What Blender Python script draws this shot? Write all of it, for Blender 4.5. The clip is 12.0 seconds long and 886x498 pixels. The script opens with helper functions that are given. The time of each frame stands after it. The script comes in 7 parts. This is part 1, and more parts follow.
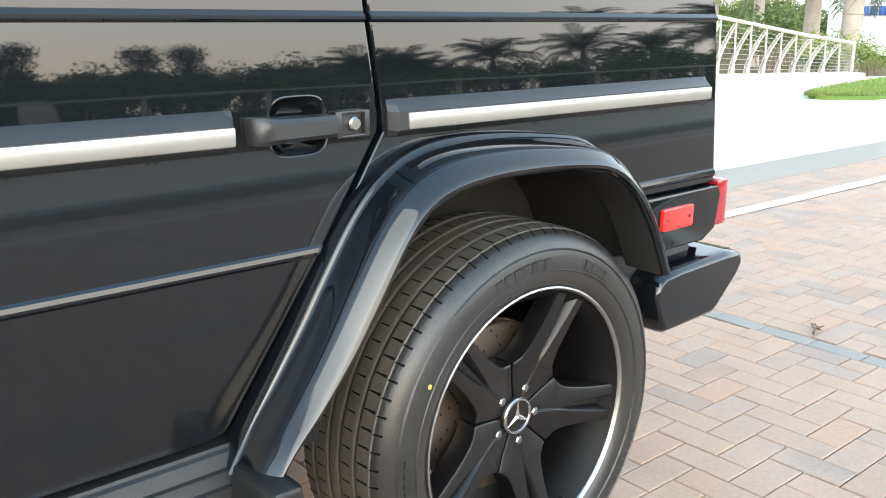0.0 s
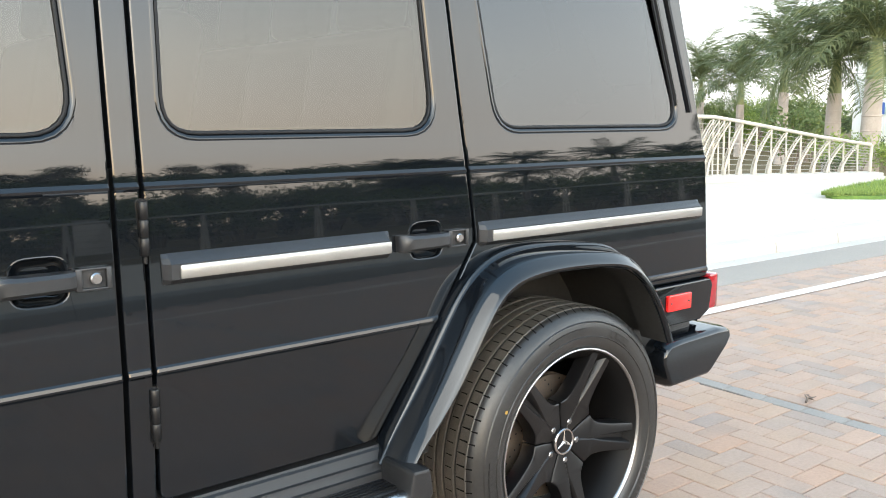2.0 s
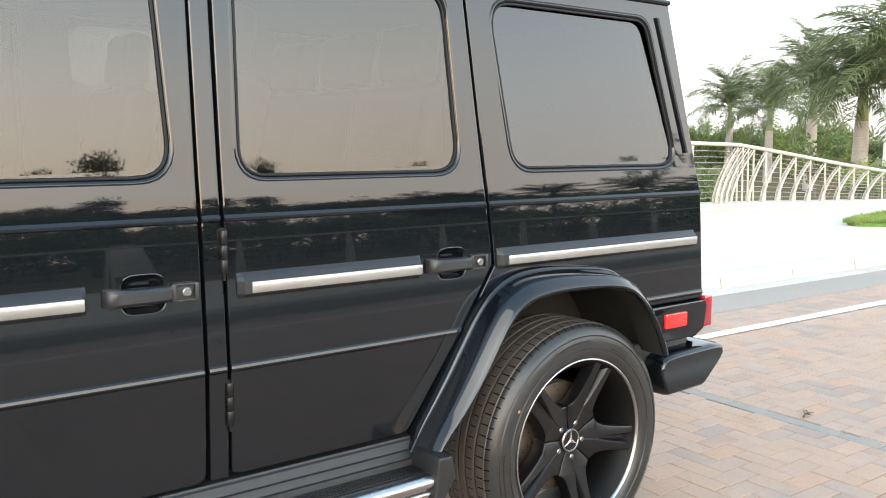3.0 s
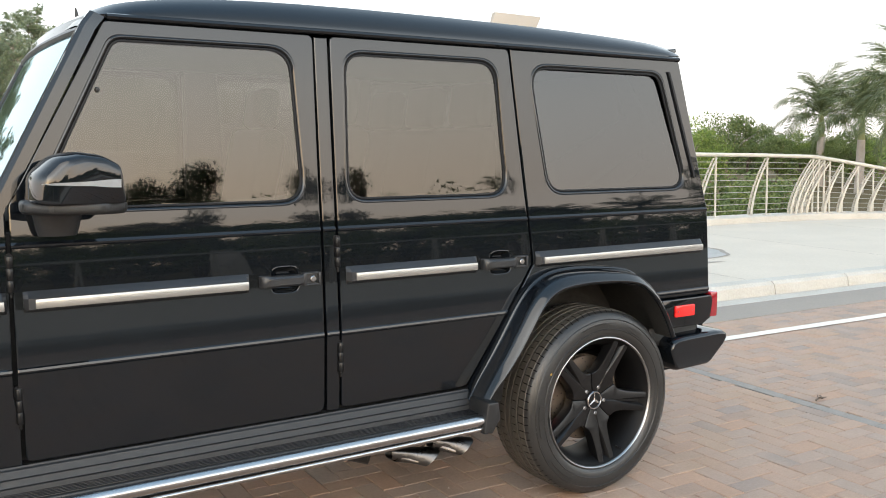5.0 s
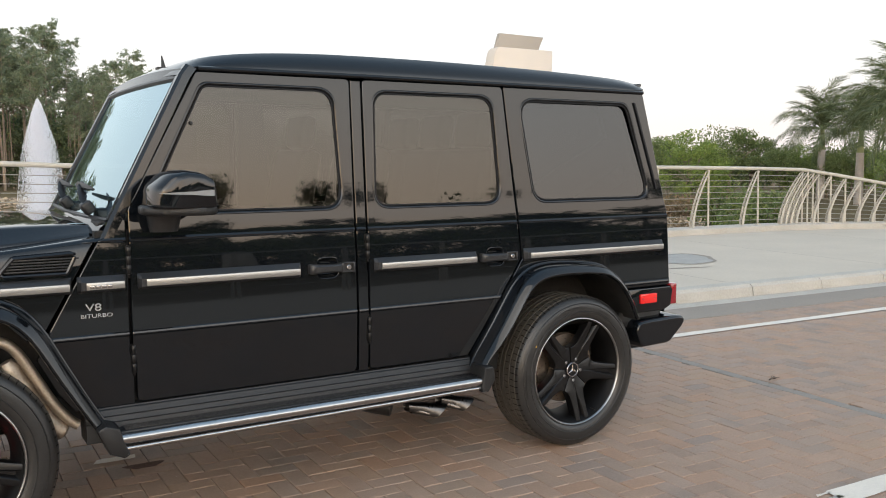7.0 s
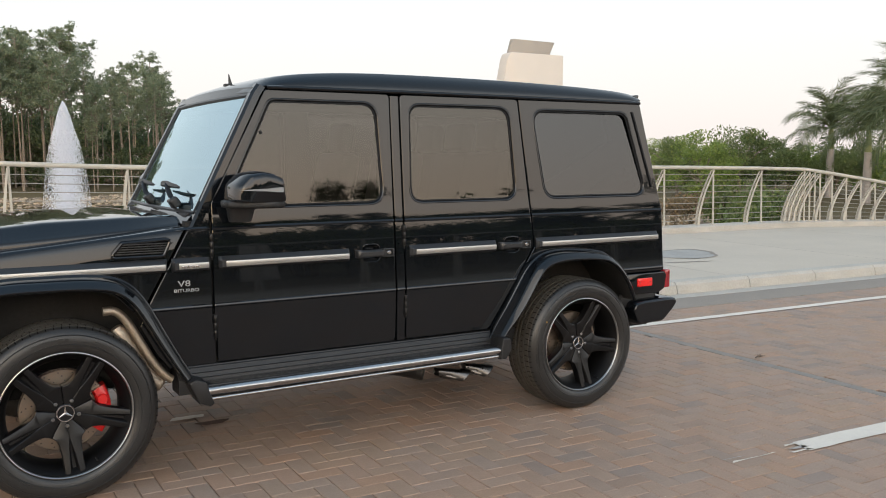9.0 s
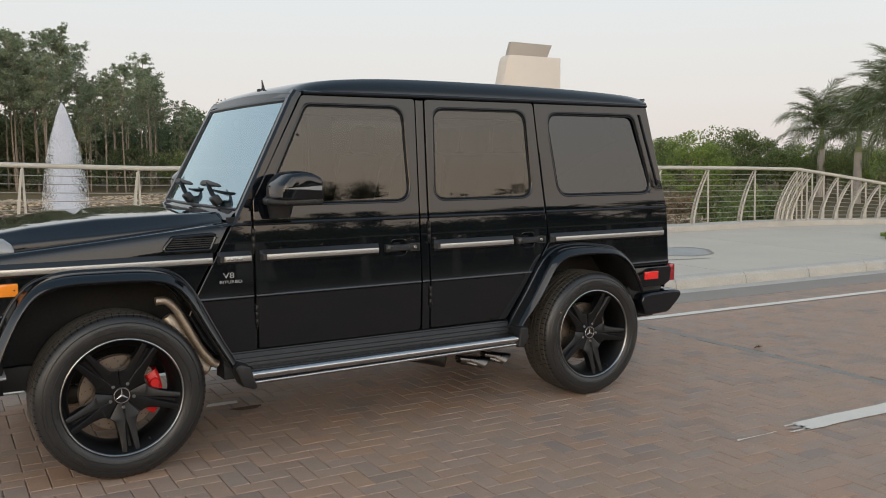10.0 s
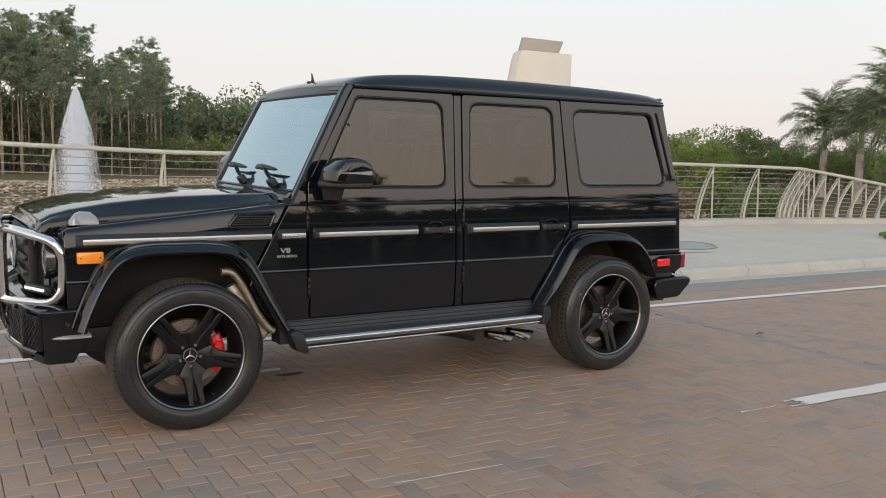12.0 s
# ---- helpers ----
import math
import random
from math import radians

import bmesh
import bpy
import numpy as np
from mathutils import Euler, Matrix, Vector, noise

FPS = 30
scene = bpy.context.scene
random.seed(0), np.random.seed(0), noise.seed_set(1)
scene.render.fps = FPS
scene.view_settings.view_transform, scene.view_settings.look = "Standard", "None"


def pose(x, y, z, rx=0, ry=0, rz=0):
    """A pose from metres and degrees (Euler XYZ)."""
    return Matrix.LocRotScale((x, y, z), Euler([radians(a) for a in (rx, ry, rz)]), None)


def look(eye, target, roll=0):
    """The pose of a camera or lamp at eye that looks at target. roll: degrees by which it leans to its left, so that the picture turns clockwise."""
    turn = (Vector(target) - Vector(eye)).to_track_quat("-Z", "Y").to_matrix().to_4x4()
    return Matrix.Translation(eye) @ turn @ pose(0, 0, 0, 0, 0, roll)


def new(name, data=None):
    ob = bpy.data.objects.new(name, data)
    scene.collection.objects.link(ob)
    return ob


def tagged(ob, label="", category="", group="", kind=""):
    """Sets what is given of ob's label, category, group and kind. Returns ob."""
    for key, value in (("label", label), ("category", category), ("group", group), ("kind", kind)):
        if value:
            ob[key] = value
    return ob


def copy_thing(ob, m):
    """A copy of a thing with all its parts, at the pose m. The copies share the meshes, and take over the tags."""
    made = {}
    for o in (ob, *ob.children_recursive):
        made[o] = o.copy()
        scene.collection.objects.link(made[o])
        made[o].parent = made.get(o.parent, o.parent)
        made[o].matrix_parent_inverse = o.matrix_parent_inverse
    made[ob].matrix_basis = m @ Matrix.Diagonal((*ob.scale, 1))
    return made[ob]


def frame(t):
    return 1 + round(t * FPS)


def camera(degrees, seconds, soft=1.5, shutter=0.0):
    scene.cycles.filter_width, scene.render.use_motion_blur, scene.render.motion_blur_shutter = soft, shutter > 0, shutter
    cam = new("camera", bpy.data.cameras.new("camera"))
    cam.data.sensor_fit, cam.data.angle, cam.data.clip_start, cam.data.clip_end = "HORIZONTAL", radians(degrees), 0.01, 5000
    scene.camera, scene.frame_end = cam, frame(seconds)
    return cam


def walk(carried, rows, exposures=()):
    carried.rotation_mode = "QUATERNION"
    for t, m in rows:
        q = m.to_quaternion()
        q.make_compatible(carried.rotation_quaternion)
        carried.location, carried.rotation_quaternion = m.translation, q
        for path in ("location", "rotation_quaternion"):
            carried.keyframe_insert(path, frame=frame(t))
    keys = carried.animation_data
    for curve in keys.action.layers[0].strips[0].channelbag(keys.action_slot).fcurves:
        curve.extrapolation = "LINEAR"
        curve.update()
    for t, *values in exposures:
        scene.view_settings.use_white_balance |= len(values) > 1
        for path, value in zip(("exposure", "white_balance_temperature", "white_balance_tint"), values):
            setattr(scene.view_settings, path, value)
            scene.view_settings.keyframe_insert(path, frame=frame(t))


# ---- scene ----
cam = camera(53.4, 12.0, soft=1.0)
PATH = [
    (0, (0.239, -1.941, 1.163), (1.524, -0.495, 0.656), 0.2),
    (0.5, (0.123, -2.09, 1.232), (1.421, -0.62, 0.84), -1.3),
    (1, (-0.001, -2.234, 1.265), (1.277, -0.733, 0.928), -0.9),
    (1.5, (-0.178, -2.334, 1.279), (1.089, -0.817, 0.97), -0.2),
    (2, (-0.345, -2.44, 1.301), (0.914, -0.916, 1.001), -0.0),
    (2.5, (-0.453, -2.584, 1.33), (0.786, -1.038, 1.06), 0.2),
    (4.5, (-0.946, -3.332, 1.43), (0.154, -1.678, 1.201), -0.1),
    (5, (-1.013, -3.545, 1.447), (0.038, -1.859, 1.217), -0.0),
    (5.5, (-1.168, -3.735, 1.43), (-0.126, -2.041, 1.22), -0.0),
    (6, (-1.296, -3.902, 1.447), (-0.256, -2.207, 1.236), 0.0),
    (6.5, (-1.361, -4.103, 1.456), (-0.32, -2.409, 1.249), -0.1),
    (7, (-1.471, -4.289, 1.474), (-0.433, -2.591, 1.271), -0.0),
    (9, (-1.913, -4.877, 1.487), (-0.898, -3.166, 1.284), -0.1),
    (9.5, (-2.046, -4.976, 1.491), (-1.023, -3.269, 1.292), -0.1),
    (10, (-2.223, -5.063, 1.484), (-1.192, -3.361, 1.283), -0.2),
    (10.5, (-2.31, -5.174, 1.486), (-1.3, -3.46, 1.28), -0.0),
    (11, (-2.358, -5.285, 1.474), (-1.408, -3.541, 1.24), 0.8),
    (11.5, (-2.459, -5.328, 1.475), (-1.504, -3.586, 1.245), 0.8),
    (12, (-2.637, -5.354, 1.475), (-1.606, -3.654, 1.255), 1.2),
]
walk(cam, [(t, look(eye, target, roll)) for t, eye, target, roll in PATH],
     exposures=[(0.0, 1.96, 6000, 4), (1.0, 1.83, 6050, 4), (2.5, 1.74, 6160, 6), (4.5, 1.42, 6380, 8), (5.0, 1.21, 6400, 8), (5.5, 0.90, 6500, 9), (6.0, 0.84, 6500, 9), (6.5, 0.73, 6540, 10), (7.2, 0.58, 6540, 10),
                (9.0, 0.47, 6540, 10), (9.5, 0.43, 6540, 10), (10.0, 0.13, 6540, 10), (10.5, 0.10, 6540, 10), (11.0, 0.16, 6540, 10), (11.5, 0.22, 6540, 10), (12.0, 0.28, 6540, 10)])

# ---- world and light: dusk, the sun just gone behind thin haze on the camera's side ----
SUN_EL, SUN_AZ = radians(9), radians(215)
world = bpy.data.worlds.new("world")
scene.world = world
world.use_nodes = True
wn, wl = world.node_tree.nodes, world.node_tree.links
wn.clear()
w_out = wn.new("ShaderNodeOutputWorld")
w_bg = wn.new("ShaderNodeBackground")
w_sky = wn.new("ShaderNodeTexSky")
w_sky.sky_type = "NISHITA"
w_sky.sun_disc = False
w_sky.sun_elevation = SUN_EL
w_sky.sun_rotation = SUN_AZ
w_sky.dust_density = 3.0
w_co = wn.new("ShaderNodeTexCoord")
w_sep = wn.new("ShaderNodeSeparateXYZ")
def sky_ramp(stops):
    r = wn.new("ShaderNodeValToRGB")
    for i, (p, c) in enumerate(stops):
        e = r.color_ramp.elements[i] if i < 2 else r.color_ramp.elements.new(p)
        e.position, e.color = p, (*c, 1)
    wl.new(w_sep.outputs[2], r.inputs[0])
    return r


w_east = sky_ramp([(0.0, (0.765, 0.697, 0.668)), (0.07, (0.768, 0.736, 0.715)), (0.17, (0.752, 0.771, 0.776)), (0.35, (0.725, 0.79, 0.84)), (1.0, (0.31, 0.46, 0.62))])
w_west = sky_ramp([(0.0, (0.58, 0.42, 0.30)), (0.10, (0.62, 0.49, 0.385)), (0.20, (0.735, 0.67, 0.60)), (0.34, (0.66, 0.73, 0.80)), (1.0, (0.26, 0.44, 0.66))])
w_mul = wn.new("ShaderNodeMix")
w_mul.data_type = "RGBA"
w_mul.inputs[0].default_value = 0.86
w_gain = wn.new("ShaderNodeVectorMath")
w_gain.operation = "SCALE"
w_gain.inputs[3].default_value = 0.085
wl.new(w_co.outputs["Generated"], w_sep.inputs[0])
wl.new(w_sky.outputs[0], w_gain.inputs[0])
wl.new(w_gain.outputs[0], w_mul.inputs[6])
wl.new(w_mul.outputs[2], w_bg.inputs[0])
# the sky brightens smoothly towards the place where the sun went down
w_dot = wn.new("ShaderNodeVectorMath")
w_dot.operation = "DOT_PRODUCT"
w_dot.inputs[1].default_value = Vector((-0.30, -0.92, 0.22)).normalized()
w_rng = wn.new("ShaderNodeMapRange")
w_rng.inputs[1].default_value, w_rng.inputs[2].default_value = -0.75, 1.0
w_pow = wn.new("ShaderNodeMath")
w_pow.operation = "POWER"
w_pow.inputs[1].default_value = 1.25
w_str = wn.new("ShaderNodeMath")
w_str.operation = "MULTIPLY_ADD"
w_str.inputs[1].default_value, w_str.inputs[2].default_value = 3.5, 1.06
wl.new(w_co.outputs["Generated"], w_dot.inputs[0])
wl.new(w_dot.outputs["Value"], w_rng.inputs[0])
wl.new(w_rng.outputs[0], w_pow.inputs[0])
w_tone = wn.new("ShaderNodeMix")
w_tone.data_type = "RGBA"
wl.new(w_pow.outputs[0], w_tone.inputs[0])
wl.new(w_east.outputs[0], w_tone.inputs[6])
wl.new(w_west.outputs[0], w_tone.inputs[7])
wl.new(w_tone.outputs[2], w_mul.inputs[7])
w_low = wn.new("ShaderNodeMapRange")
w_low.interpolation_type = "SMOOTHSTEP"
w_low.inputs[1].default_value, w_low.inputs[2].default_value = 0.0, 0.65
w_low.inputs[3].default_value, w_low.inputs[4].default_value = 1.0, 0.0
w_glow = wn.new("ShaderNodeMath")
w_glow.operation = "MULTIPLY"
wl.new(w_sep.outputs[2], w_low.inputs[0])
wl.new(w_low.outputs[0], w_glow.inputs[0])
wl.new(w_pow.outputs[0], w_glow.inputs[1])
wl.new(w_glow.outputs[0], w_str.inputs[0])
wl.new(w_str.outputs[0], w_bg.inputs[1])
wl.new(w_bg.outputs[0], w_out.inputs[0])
sun = new("sun", bpy.data.lights.new("sun", "SUN"))
sun.data.energy, sun.data.angle, sun.data.color = 0.5, radians(40), (1.0, 0.88, 0.74)
sun.matrix_world = look((-14, -24, 16), (0, 0, 0))

# ---- materials ----
def node_mat(name):
    m = bpy.data.materials.new(name)
    m.use_nodes = True
    nt = m.node_tree
    return m, nt.nodes, nt.links, nt.nodes["Principled BSDF"]


def surface(name, base, rough=0.5, metal=0.0, var=0.15, scale=6.0, fine=60.0, bump=0.0, bump_scale=120.0,
            coat=0.0, wave=0.0, second=None, amount=0.5, pieces="", tones=(), spec=0.5, rvar=0.12, batches=()):
    """A procedural surface: base colour varied at two scales, roughness and bump; pieces: 'object' or 'island' random tone."""
    m, n, l, p = node_mat(name)
    tc = n.new("ShaderNodeTexCoord")
    n1, n2 = n.new("ShaderNodeTexNoise"), n.new("ShaderNodeTexNoise")
    n1.inputs["Scale"].default_value, n1.inputs["Detail"].default_value = scale, 5
    n2.inputs["Scale"].default_value, n2.inputs["Detail"].default_value = fine, 4
    for q in (n1, n2):
        l.new(tc.outputs["Object"], q.inputs["Vector"])
    add = n.new("ShaderNodeMath")
    add.operation = "MULTIPLY_ADD"
    add.inputs[1].default_value = 0.5
    half = n.new("ShaderNodeMath")
    half.operation = "MULTIPLY"
    half.inputs[1].default_value = 0.5
    l.new(n2.outputs["Fac"], half.inputs[0])
    l.new(n1.outputs["Fac"], add.inputs[0])
    l.new(half.outputs[0], add.inputs[2])
    ramp = n.new("ShaderNodeValToRGB")
    lo = [c * (1 - var) for c in base]
    hi = [min(1, c * (1 + var)) for c in base]
    if second:
        hi = list(second)
    ramp.color_ramp.elements[0].position, ramp.color_ramp.elements[0].color = 0.5 - 0.22 * amount * 2, (*lo, 1)
    ramp.color_ramp.elements[1].position, ramp.color_ramp.elements[1].color = 0.5 + 0.22 * amount * 2, (*hi, 1)
    l.new(add.outputs[0], ramp.inputs[0])
    colour = ramp.outputs[0]
    if pieces:
        src = n.new("ShaderNodeObjectInfo" if pieces == "object" else "ShaderNodeNewGeometry")
        out = src.outputs["Random"] if pieces == "object" else src.outputs["Random Per Island"]
        tone = n.new("ShaderNodeValToRGB")
        tone.color_ramp.interpolation = "CONSTANT"
        for i, c in enumerate(tones):
            e = tone.color_ramp.elements[i] if i < 2 else tone.color_ramp.elements.new(0.5)
            e.color = (*c, 1)
        for i in range(len(tones)):
            tone.color_ramp.elements[i].position = i / len(tones)
        l.new(out, tone.inputs[0])
        mix = n.new("ShaderNodeMix")
        mix.data_type, mix.blend_type = "RGBA", "MULTIPLY"
        mix.inputs[0].default_value = 1.0
        l.new(colour, mix.inputs[6])
        l.new(tone.outputs[0], mix.inputs[7])
        colour = mix.outputs[2]
        if batches:
            # pieces of one firing lie together: tones that drift over the surface, with a random share per piece
            n4, ma, r2, mx = n.new("ShaderNodeTexNoise"), n.new("ShaderNodeMath"), n.new("ShaderNodeValToRGB"), n.new("ShaderNodeMix")
            n4.inputs["Scale"].default_value, n4.inputs["Detail"].default_value = 1.5, 2.0
            l.new(src.outputs["Location" if pieces == "object" else "Position"], n4.inputs["Vector"])
            ma.operation = "MULTIPLY_ADD"
            ma.inputs[1].default_value = 0.22
            l.new(out, ma.inputs[0])
            l.new(n4.outputs["Fac"], ma.inputs[2])
            for i, (at, c) in enumerate(batches):
                e = r2.color_ramp.elements[i] if i < 2 else r2.color_ramp.elements.new(at)
                e.position, e.color = at, (*c, 1)
            l.new(ma.outputs[0], r2.inputs[0])
            mx.data_type, mx.blend_type = "RGBA", "MULTIPLY"
            mx.inputs[0].default_value = 1.0
            l.new(colour, mx.inputs[6])
            l.new(r2.outputs[0], mx.inputs[7])
            colour = mx.outputs[2]
    l.new(colour, p.inputs["Base Color"])
    rr = n.new("ShaderNodeMapRange")
    rr.inputs[3].default_value, rr.inputs[4].default_value = max(0.0, rough * (1 - rvar)), min(1.0, rough * (1 + rvar))
    l.new(n1.outputs["Fac"], rr.inputs[0])
    l.new(rr.outputs[0], p.inputs["Roughness"])
    p.inputs["Metallic"].default_value = metal
    p.inputs["Specular IOR Level"].default_value = spec
    p.inputs["Coat Weight"].default_value = coat
    p.inputs["Coat Roughness"].default_value = 0.02
    if wave:
        # the long, shallow waves of pressed sheet metal
        mp, n3, b = n.new("ShaderNodeMapping"), n.new("ShaderNodeTexNoise"), n.new("ShaderNodeBump")
        mp.inputs["Scale"].default_value = (0.8, 0.8, 14.0)
        n3.inputs["Scale"].default_value, n3.inputs["Detail"].default_value = 1.6, 2.5
        b.inputs["Strength"].default_value, b.inputs["Distance"].default_value = 1.0, wave
        l.new(tc.outputs["Object"], mp.inputs["Vector"])
        l.new(mp.outputs[0], n3.inputs["Vector"])
        l.new(n3.outputs["Fac"], b.inputs["Height"])
        l.new(b.outputs[0], p.inputs["Normal"])
    if bump:
        n3 = n.new("ShaderNodeTexNoise")
        n3.inputs["Scale"].default_value, n3.inputs["Detail"].default_value = bump_scale, 6
        l.new(tc.outputs["Object"], n3.inputs["Vector"])
        b = n.new("ShaderNodeBump")
        b.inputs["Strength"].default_value, b.inputs["Distance"].default_value = bump, 0.01
        l.new(n3.outputs["Fac"], b.inputs["Height"])
        l.new(b.outputs[0], p.inputs["Normal"])
    return m


def tinted_glass(name, tint, gloss=0.015, r0=0.043, sheen=(1, 1, 1)):
    """A pane of two faces: tinted, with the gloss of glass that grows towards a grazing view."""
    m, n, l, p = node_mat(name)
    n.remove(p)
    tr, gl, mix, lw = (n.new("ShaderNodeBsdfTransparent"), n.new("ShaderNodeBsdfGlossy"),
                       n.new("ShaderNodeMixShader"), n.new("ShaderNodeLayerWeight"))
    tr.inputs[0].default_value = (*tint, 1)
    gl.inputs[0].default_value = (*sheen, 1)
    gl.inputs["Roughness"].default_value = gloss
    lw.inputs[0].default_value = 0.5

    def step(op, a, b):
        q = n.new("ShaderNodeMath")
        q.operation = op
        for k, v in enumerate((a, b)):
            if isinstance(v, float):
                q.inputs[k].default_value = v
            else:
                l.new(v, q.inputs[k])
        return q.outputs[0]
    one = step("ADD", step("MULTIPLY", step("POWER", lw.outputs["Facing"], 5.0), 1 - r0), r0)
    both = step("DIVIDE", step("MULTIPLY", one, 2.0), step("ADD", one, 1.0))
    l.new(both, mix.inputs[0])
    l.new(tr.outputs[0], mix.inputs[1])
    l.new(gl.outputs[0], mix.inputs[2])
    l.new(mix.outputs[0], n["Material Output"].inputs[0])
    return m


PAINT = surface("black_paint", (0.0040, 0.0051, 0.0068), 0.022, var=0.2, wave=0.00006, scale=3, fine=300, rvar=0.2, spec=0.5)
# a thin film of road dust takes the edge off the gloss low on the body
_n, _l = PAINT.node_tree.nodes, PAINT.node_tree.links
_sep, _dust, _add = _n.new("ShaderNodeSeparateXYZ"), _n.new("ShaderNodeMapRange"), _n.new("ShaderNodeMath")
_dust.inputs[1].default_value, _dust.inputs[2].default_value, _dust.inputs[3].default_value, _dust.inputs[4].default_value = 0.55, 0.95, 0.085, 0.0
_rough = _n["Principled BSDF"].inputs["Roughness"]
_l.new(_rough.links[0].from_socket, _add.inputs[0])
_l.new(next(q for q in _n if q.bl_idname == "ShaderNodeTexCoord").outputs["Object"], _sep.inputs[0])
_l.new(_sep.outputs[2], _dust.inputs[0])
_l.new(_dust.outputs[0], _add.inputs[1])
_l.new(_add.outputs[0], _rough)
PLASTIC = surface("black_plastic", (0.0095, 0.0095, 0.0100), 0.48, var=0.25, scale=9, bump=0.12, bump_scale=500)
GREYPLASTIC = surface("grey_plastic", (0.018, 0.0185, 0.020), 0.38, var=0.2, scale=9, bump=0.08, bump_scale=600)
SEAL = surface("window_seal_rubber", (0.004, 0.004, 0.005), 0.45, var=0.2, spec=0.25)
# near-black that paints the shade in tyre sipes and in the wing vent
HOLLOWDARK = surface("groove_rubber", (0.004, 0.004, 0.004), 0.9, var=0.2, spec=0.1)
DARKCHROME = surface("sooty_chrome", (0.105, 0.10, 0.097), 0.28, metal=1.0, var=0.15, scale=20, fine=120)
LINER = surface("felt_liner", (0.0175, 0.0172, 0.0168), 0.7, var=0.4, scale=9, spec=0.3, bump=0.1, bump_scale=200)
RUBBER = surface("rubber_seal", (0.006, 0.006, 0.007), 0.38, var=0.2)
TYRE = surface("tyre_rubber", (0.0175, 0.0170, 0.0165), 0.36, spec=0.5, var=0.35, scale=7, fine=90, bump=0.10, bump_scale=260)
TREAD = surface("tread_rubber", (0.055, 0.049, 0.041), 0.52, var=0.35, scale=12, fine=90, bump=0.2, bump_scale=200)
RIMBLACK = surface("matt_black_alloy", (0.0045, 0.0045, 0.0050), 0.33, var=0.2, scale=9, spec=0.34, bump=0.03, bump_scale=400)
CHROME = surface("chromed_tube", (0.66, 0.655, 0.645), 0.09, metal=1.0, var=0.06, scale=20, fine=200)
STEEL = surface("polished_steel", (0.40, 0.39, 0.385), 0.25, metal=1.0, var=0.08, scale=20, fine=200)
BRUSHED = surface("brushed_steel", (0.55, 0.54, 0.53), 0.28, metal=1.0, var=0.1, scale=20, fine=300)
ALU = surface("satin_aluminium", (0.42, 0.41, 0.39), 0.32, metal=0.85, var=0.06, scale=14, fine=240)
BADGE = surface("badge_chrome", (0.44, 0.44, 0.44), 0.25, metal=0.35, var=0.05)
BARREL = surface("wheel_barrel", (0.0035, 0.0035, 0.0038), 0.5, var=0.2, spec=0.14)
DAMP = surface("damp_concrete", (0.30, 0.285, 0.26), 0.6, var=0.2, scale=3, fine=30)
RIMEDGE = surface("machined_rim_edge", (0.36, 0.36, 0.36), 0.32, metal=1.0, var=0.08, scale=30, fine=300)
DISC = surface("brake_disc_iron", (0.27, 0.25, 0.225), 0.35, metal=0.9, var=0.25, scale=14, fine=180, second=(0.30, 0.22, 0.16))
COPPER = surface("heat_tinted_steel", (0.40, 0.335, 0.265), 0.42, metal=0.9, var=0.25, scale=9, fine=110, bump=0.35, bump_scale=160)
CALIPER = surface("red_caliper_paint", (0.55, 0.012, 0.012), 0.28, var=0.1, coat=0.4)
RED = surface("red_lens", (0.75, 0.018, 0.016), 0.18, var=0.08, scale=20, coat=0.6)
DARKRED = surface("tail_lamp_lens", (0.24, 0.008, 0.014), 0.10, var=0.1, coat=0.8)
AMBER = surface("amber_lens", (0.85, 0.26, 0.015), 0.18, var=0.08, scale=20, coat=0.6)
CLEAR = surface("lamp_reflector", (0.14, 0.145, 0.15), 0.16, metal=0.9, var=0.1, scale=20)
SILVERLENS = surface("grey_indicator_lens", (0.24, 0.245, 0.25), 0.10, var=0.1, coat=0.8)
CABIN = surface("cabin_trim", (0.014, 0.013, 0.0125), 0.8, var=0.2)
SEAT = surface("seat_leather", (0.060, 0.052, 0.046), 0.5, var=0.2, bump=0.1, bump_scale=300)
SIDEGLASS = tinted_glass("tinted_side_glass", (0.15, 0.15, 0.142), 0.012, 0.0285, (1.0, 0.975, 0.92))
# cool sheen: the bluer high sky this pane mirrors, put into the gloss colour
REARGLASS = tinted_glass("privacy_rear_glass", (0.06, 0.064, 0.066), 0.012, 0.029, (0.95, 0.975, 1.0))
SCREEN = tinted_glass("windscreen_glass", (0.50, 0.55, 0.56), 0.015, 0.30, (0.74, 0.92, 1.0))
LIT, _n, _l, _p = node_mat("lit_lamp_cell")
_p.inputs["Base Color"].default_value = (0.8, 0.8, 0.8, 1)
_p.inputs["Emission Color"].default_value, _p.inputs["Emission Strength"].default_value = (1.0, 0.98, 0.94, 1), 0.25
LENS = tinted_glass("clear_lens", (0.9, 0.9, 0.9), 0.02)

CONCRETE = surface("walkway_concrete", (0.492, 0.427, 0.348), 0.85, var=0.10, scale=1.3, fine=40, bump=0.15, bump_scale=90)
KERB = surface("kerb_concrete", (0.43, 0.39, 0.33), 0.88, var=0.16, scale=2.5, fine=50, bump=0.25, bump_scale=90, second=(0.50, 0.47, 0.42))
GUTTER = surface("gutter_concrete", (0.262, 0.224, 0.187), 0.88, var=0.15, scale=1.5, fine=50, bump=0.2, bump_scale=90)
BED = surface("paver_joint_sand", (0.080, 0.066, 0.054), 0.95, var=0.3, scale=4, fine=120, bump=0.3, bump_scale=200)
LINE = surface("road_paint", (0.69, 0.622, 0.535), 0.7, var=0.08, scale=6, fine=80, bump=0.25, bump_scale=120)
WORN = surface("worn_road_paint", (0.36, 0.33, 0.30), 0.8, var=0.4, scale=14, fine=90, bump=0.2)
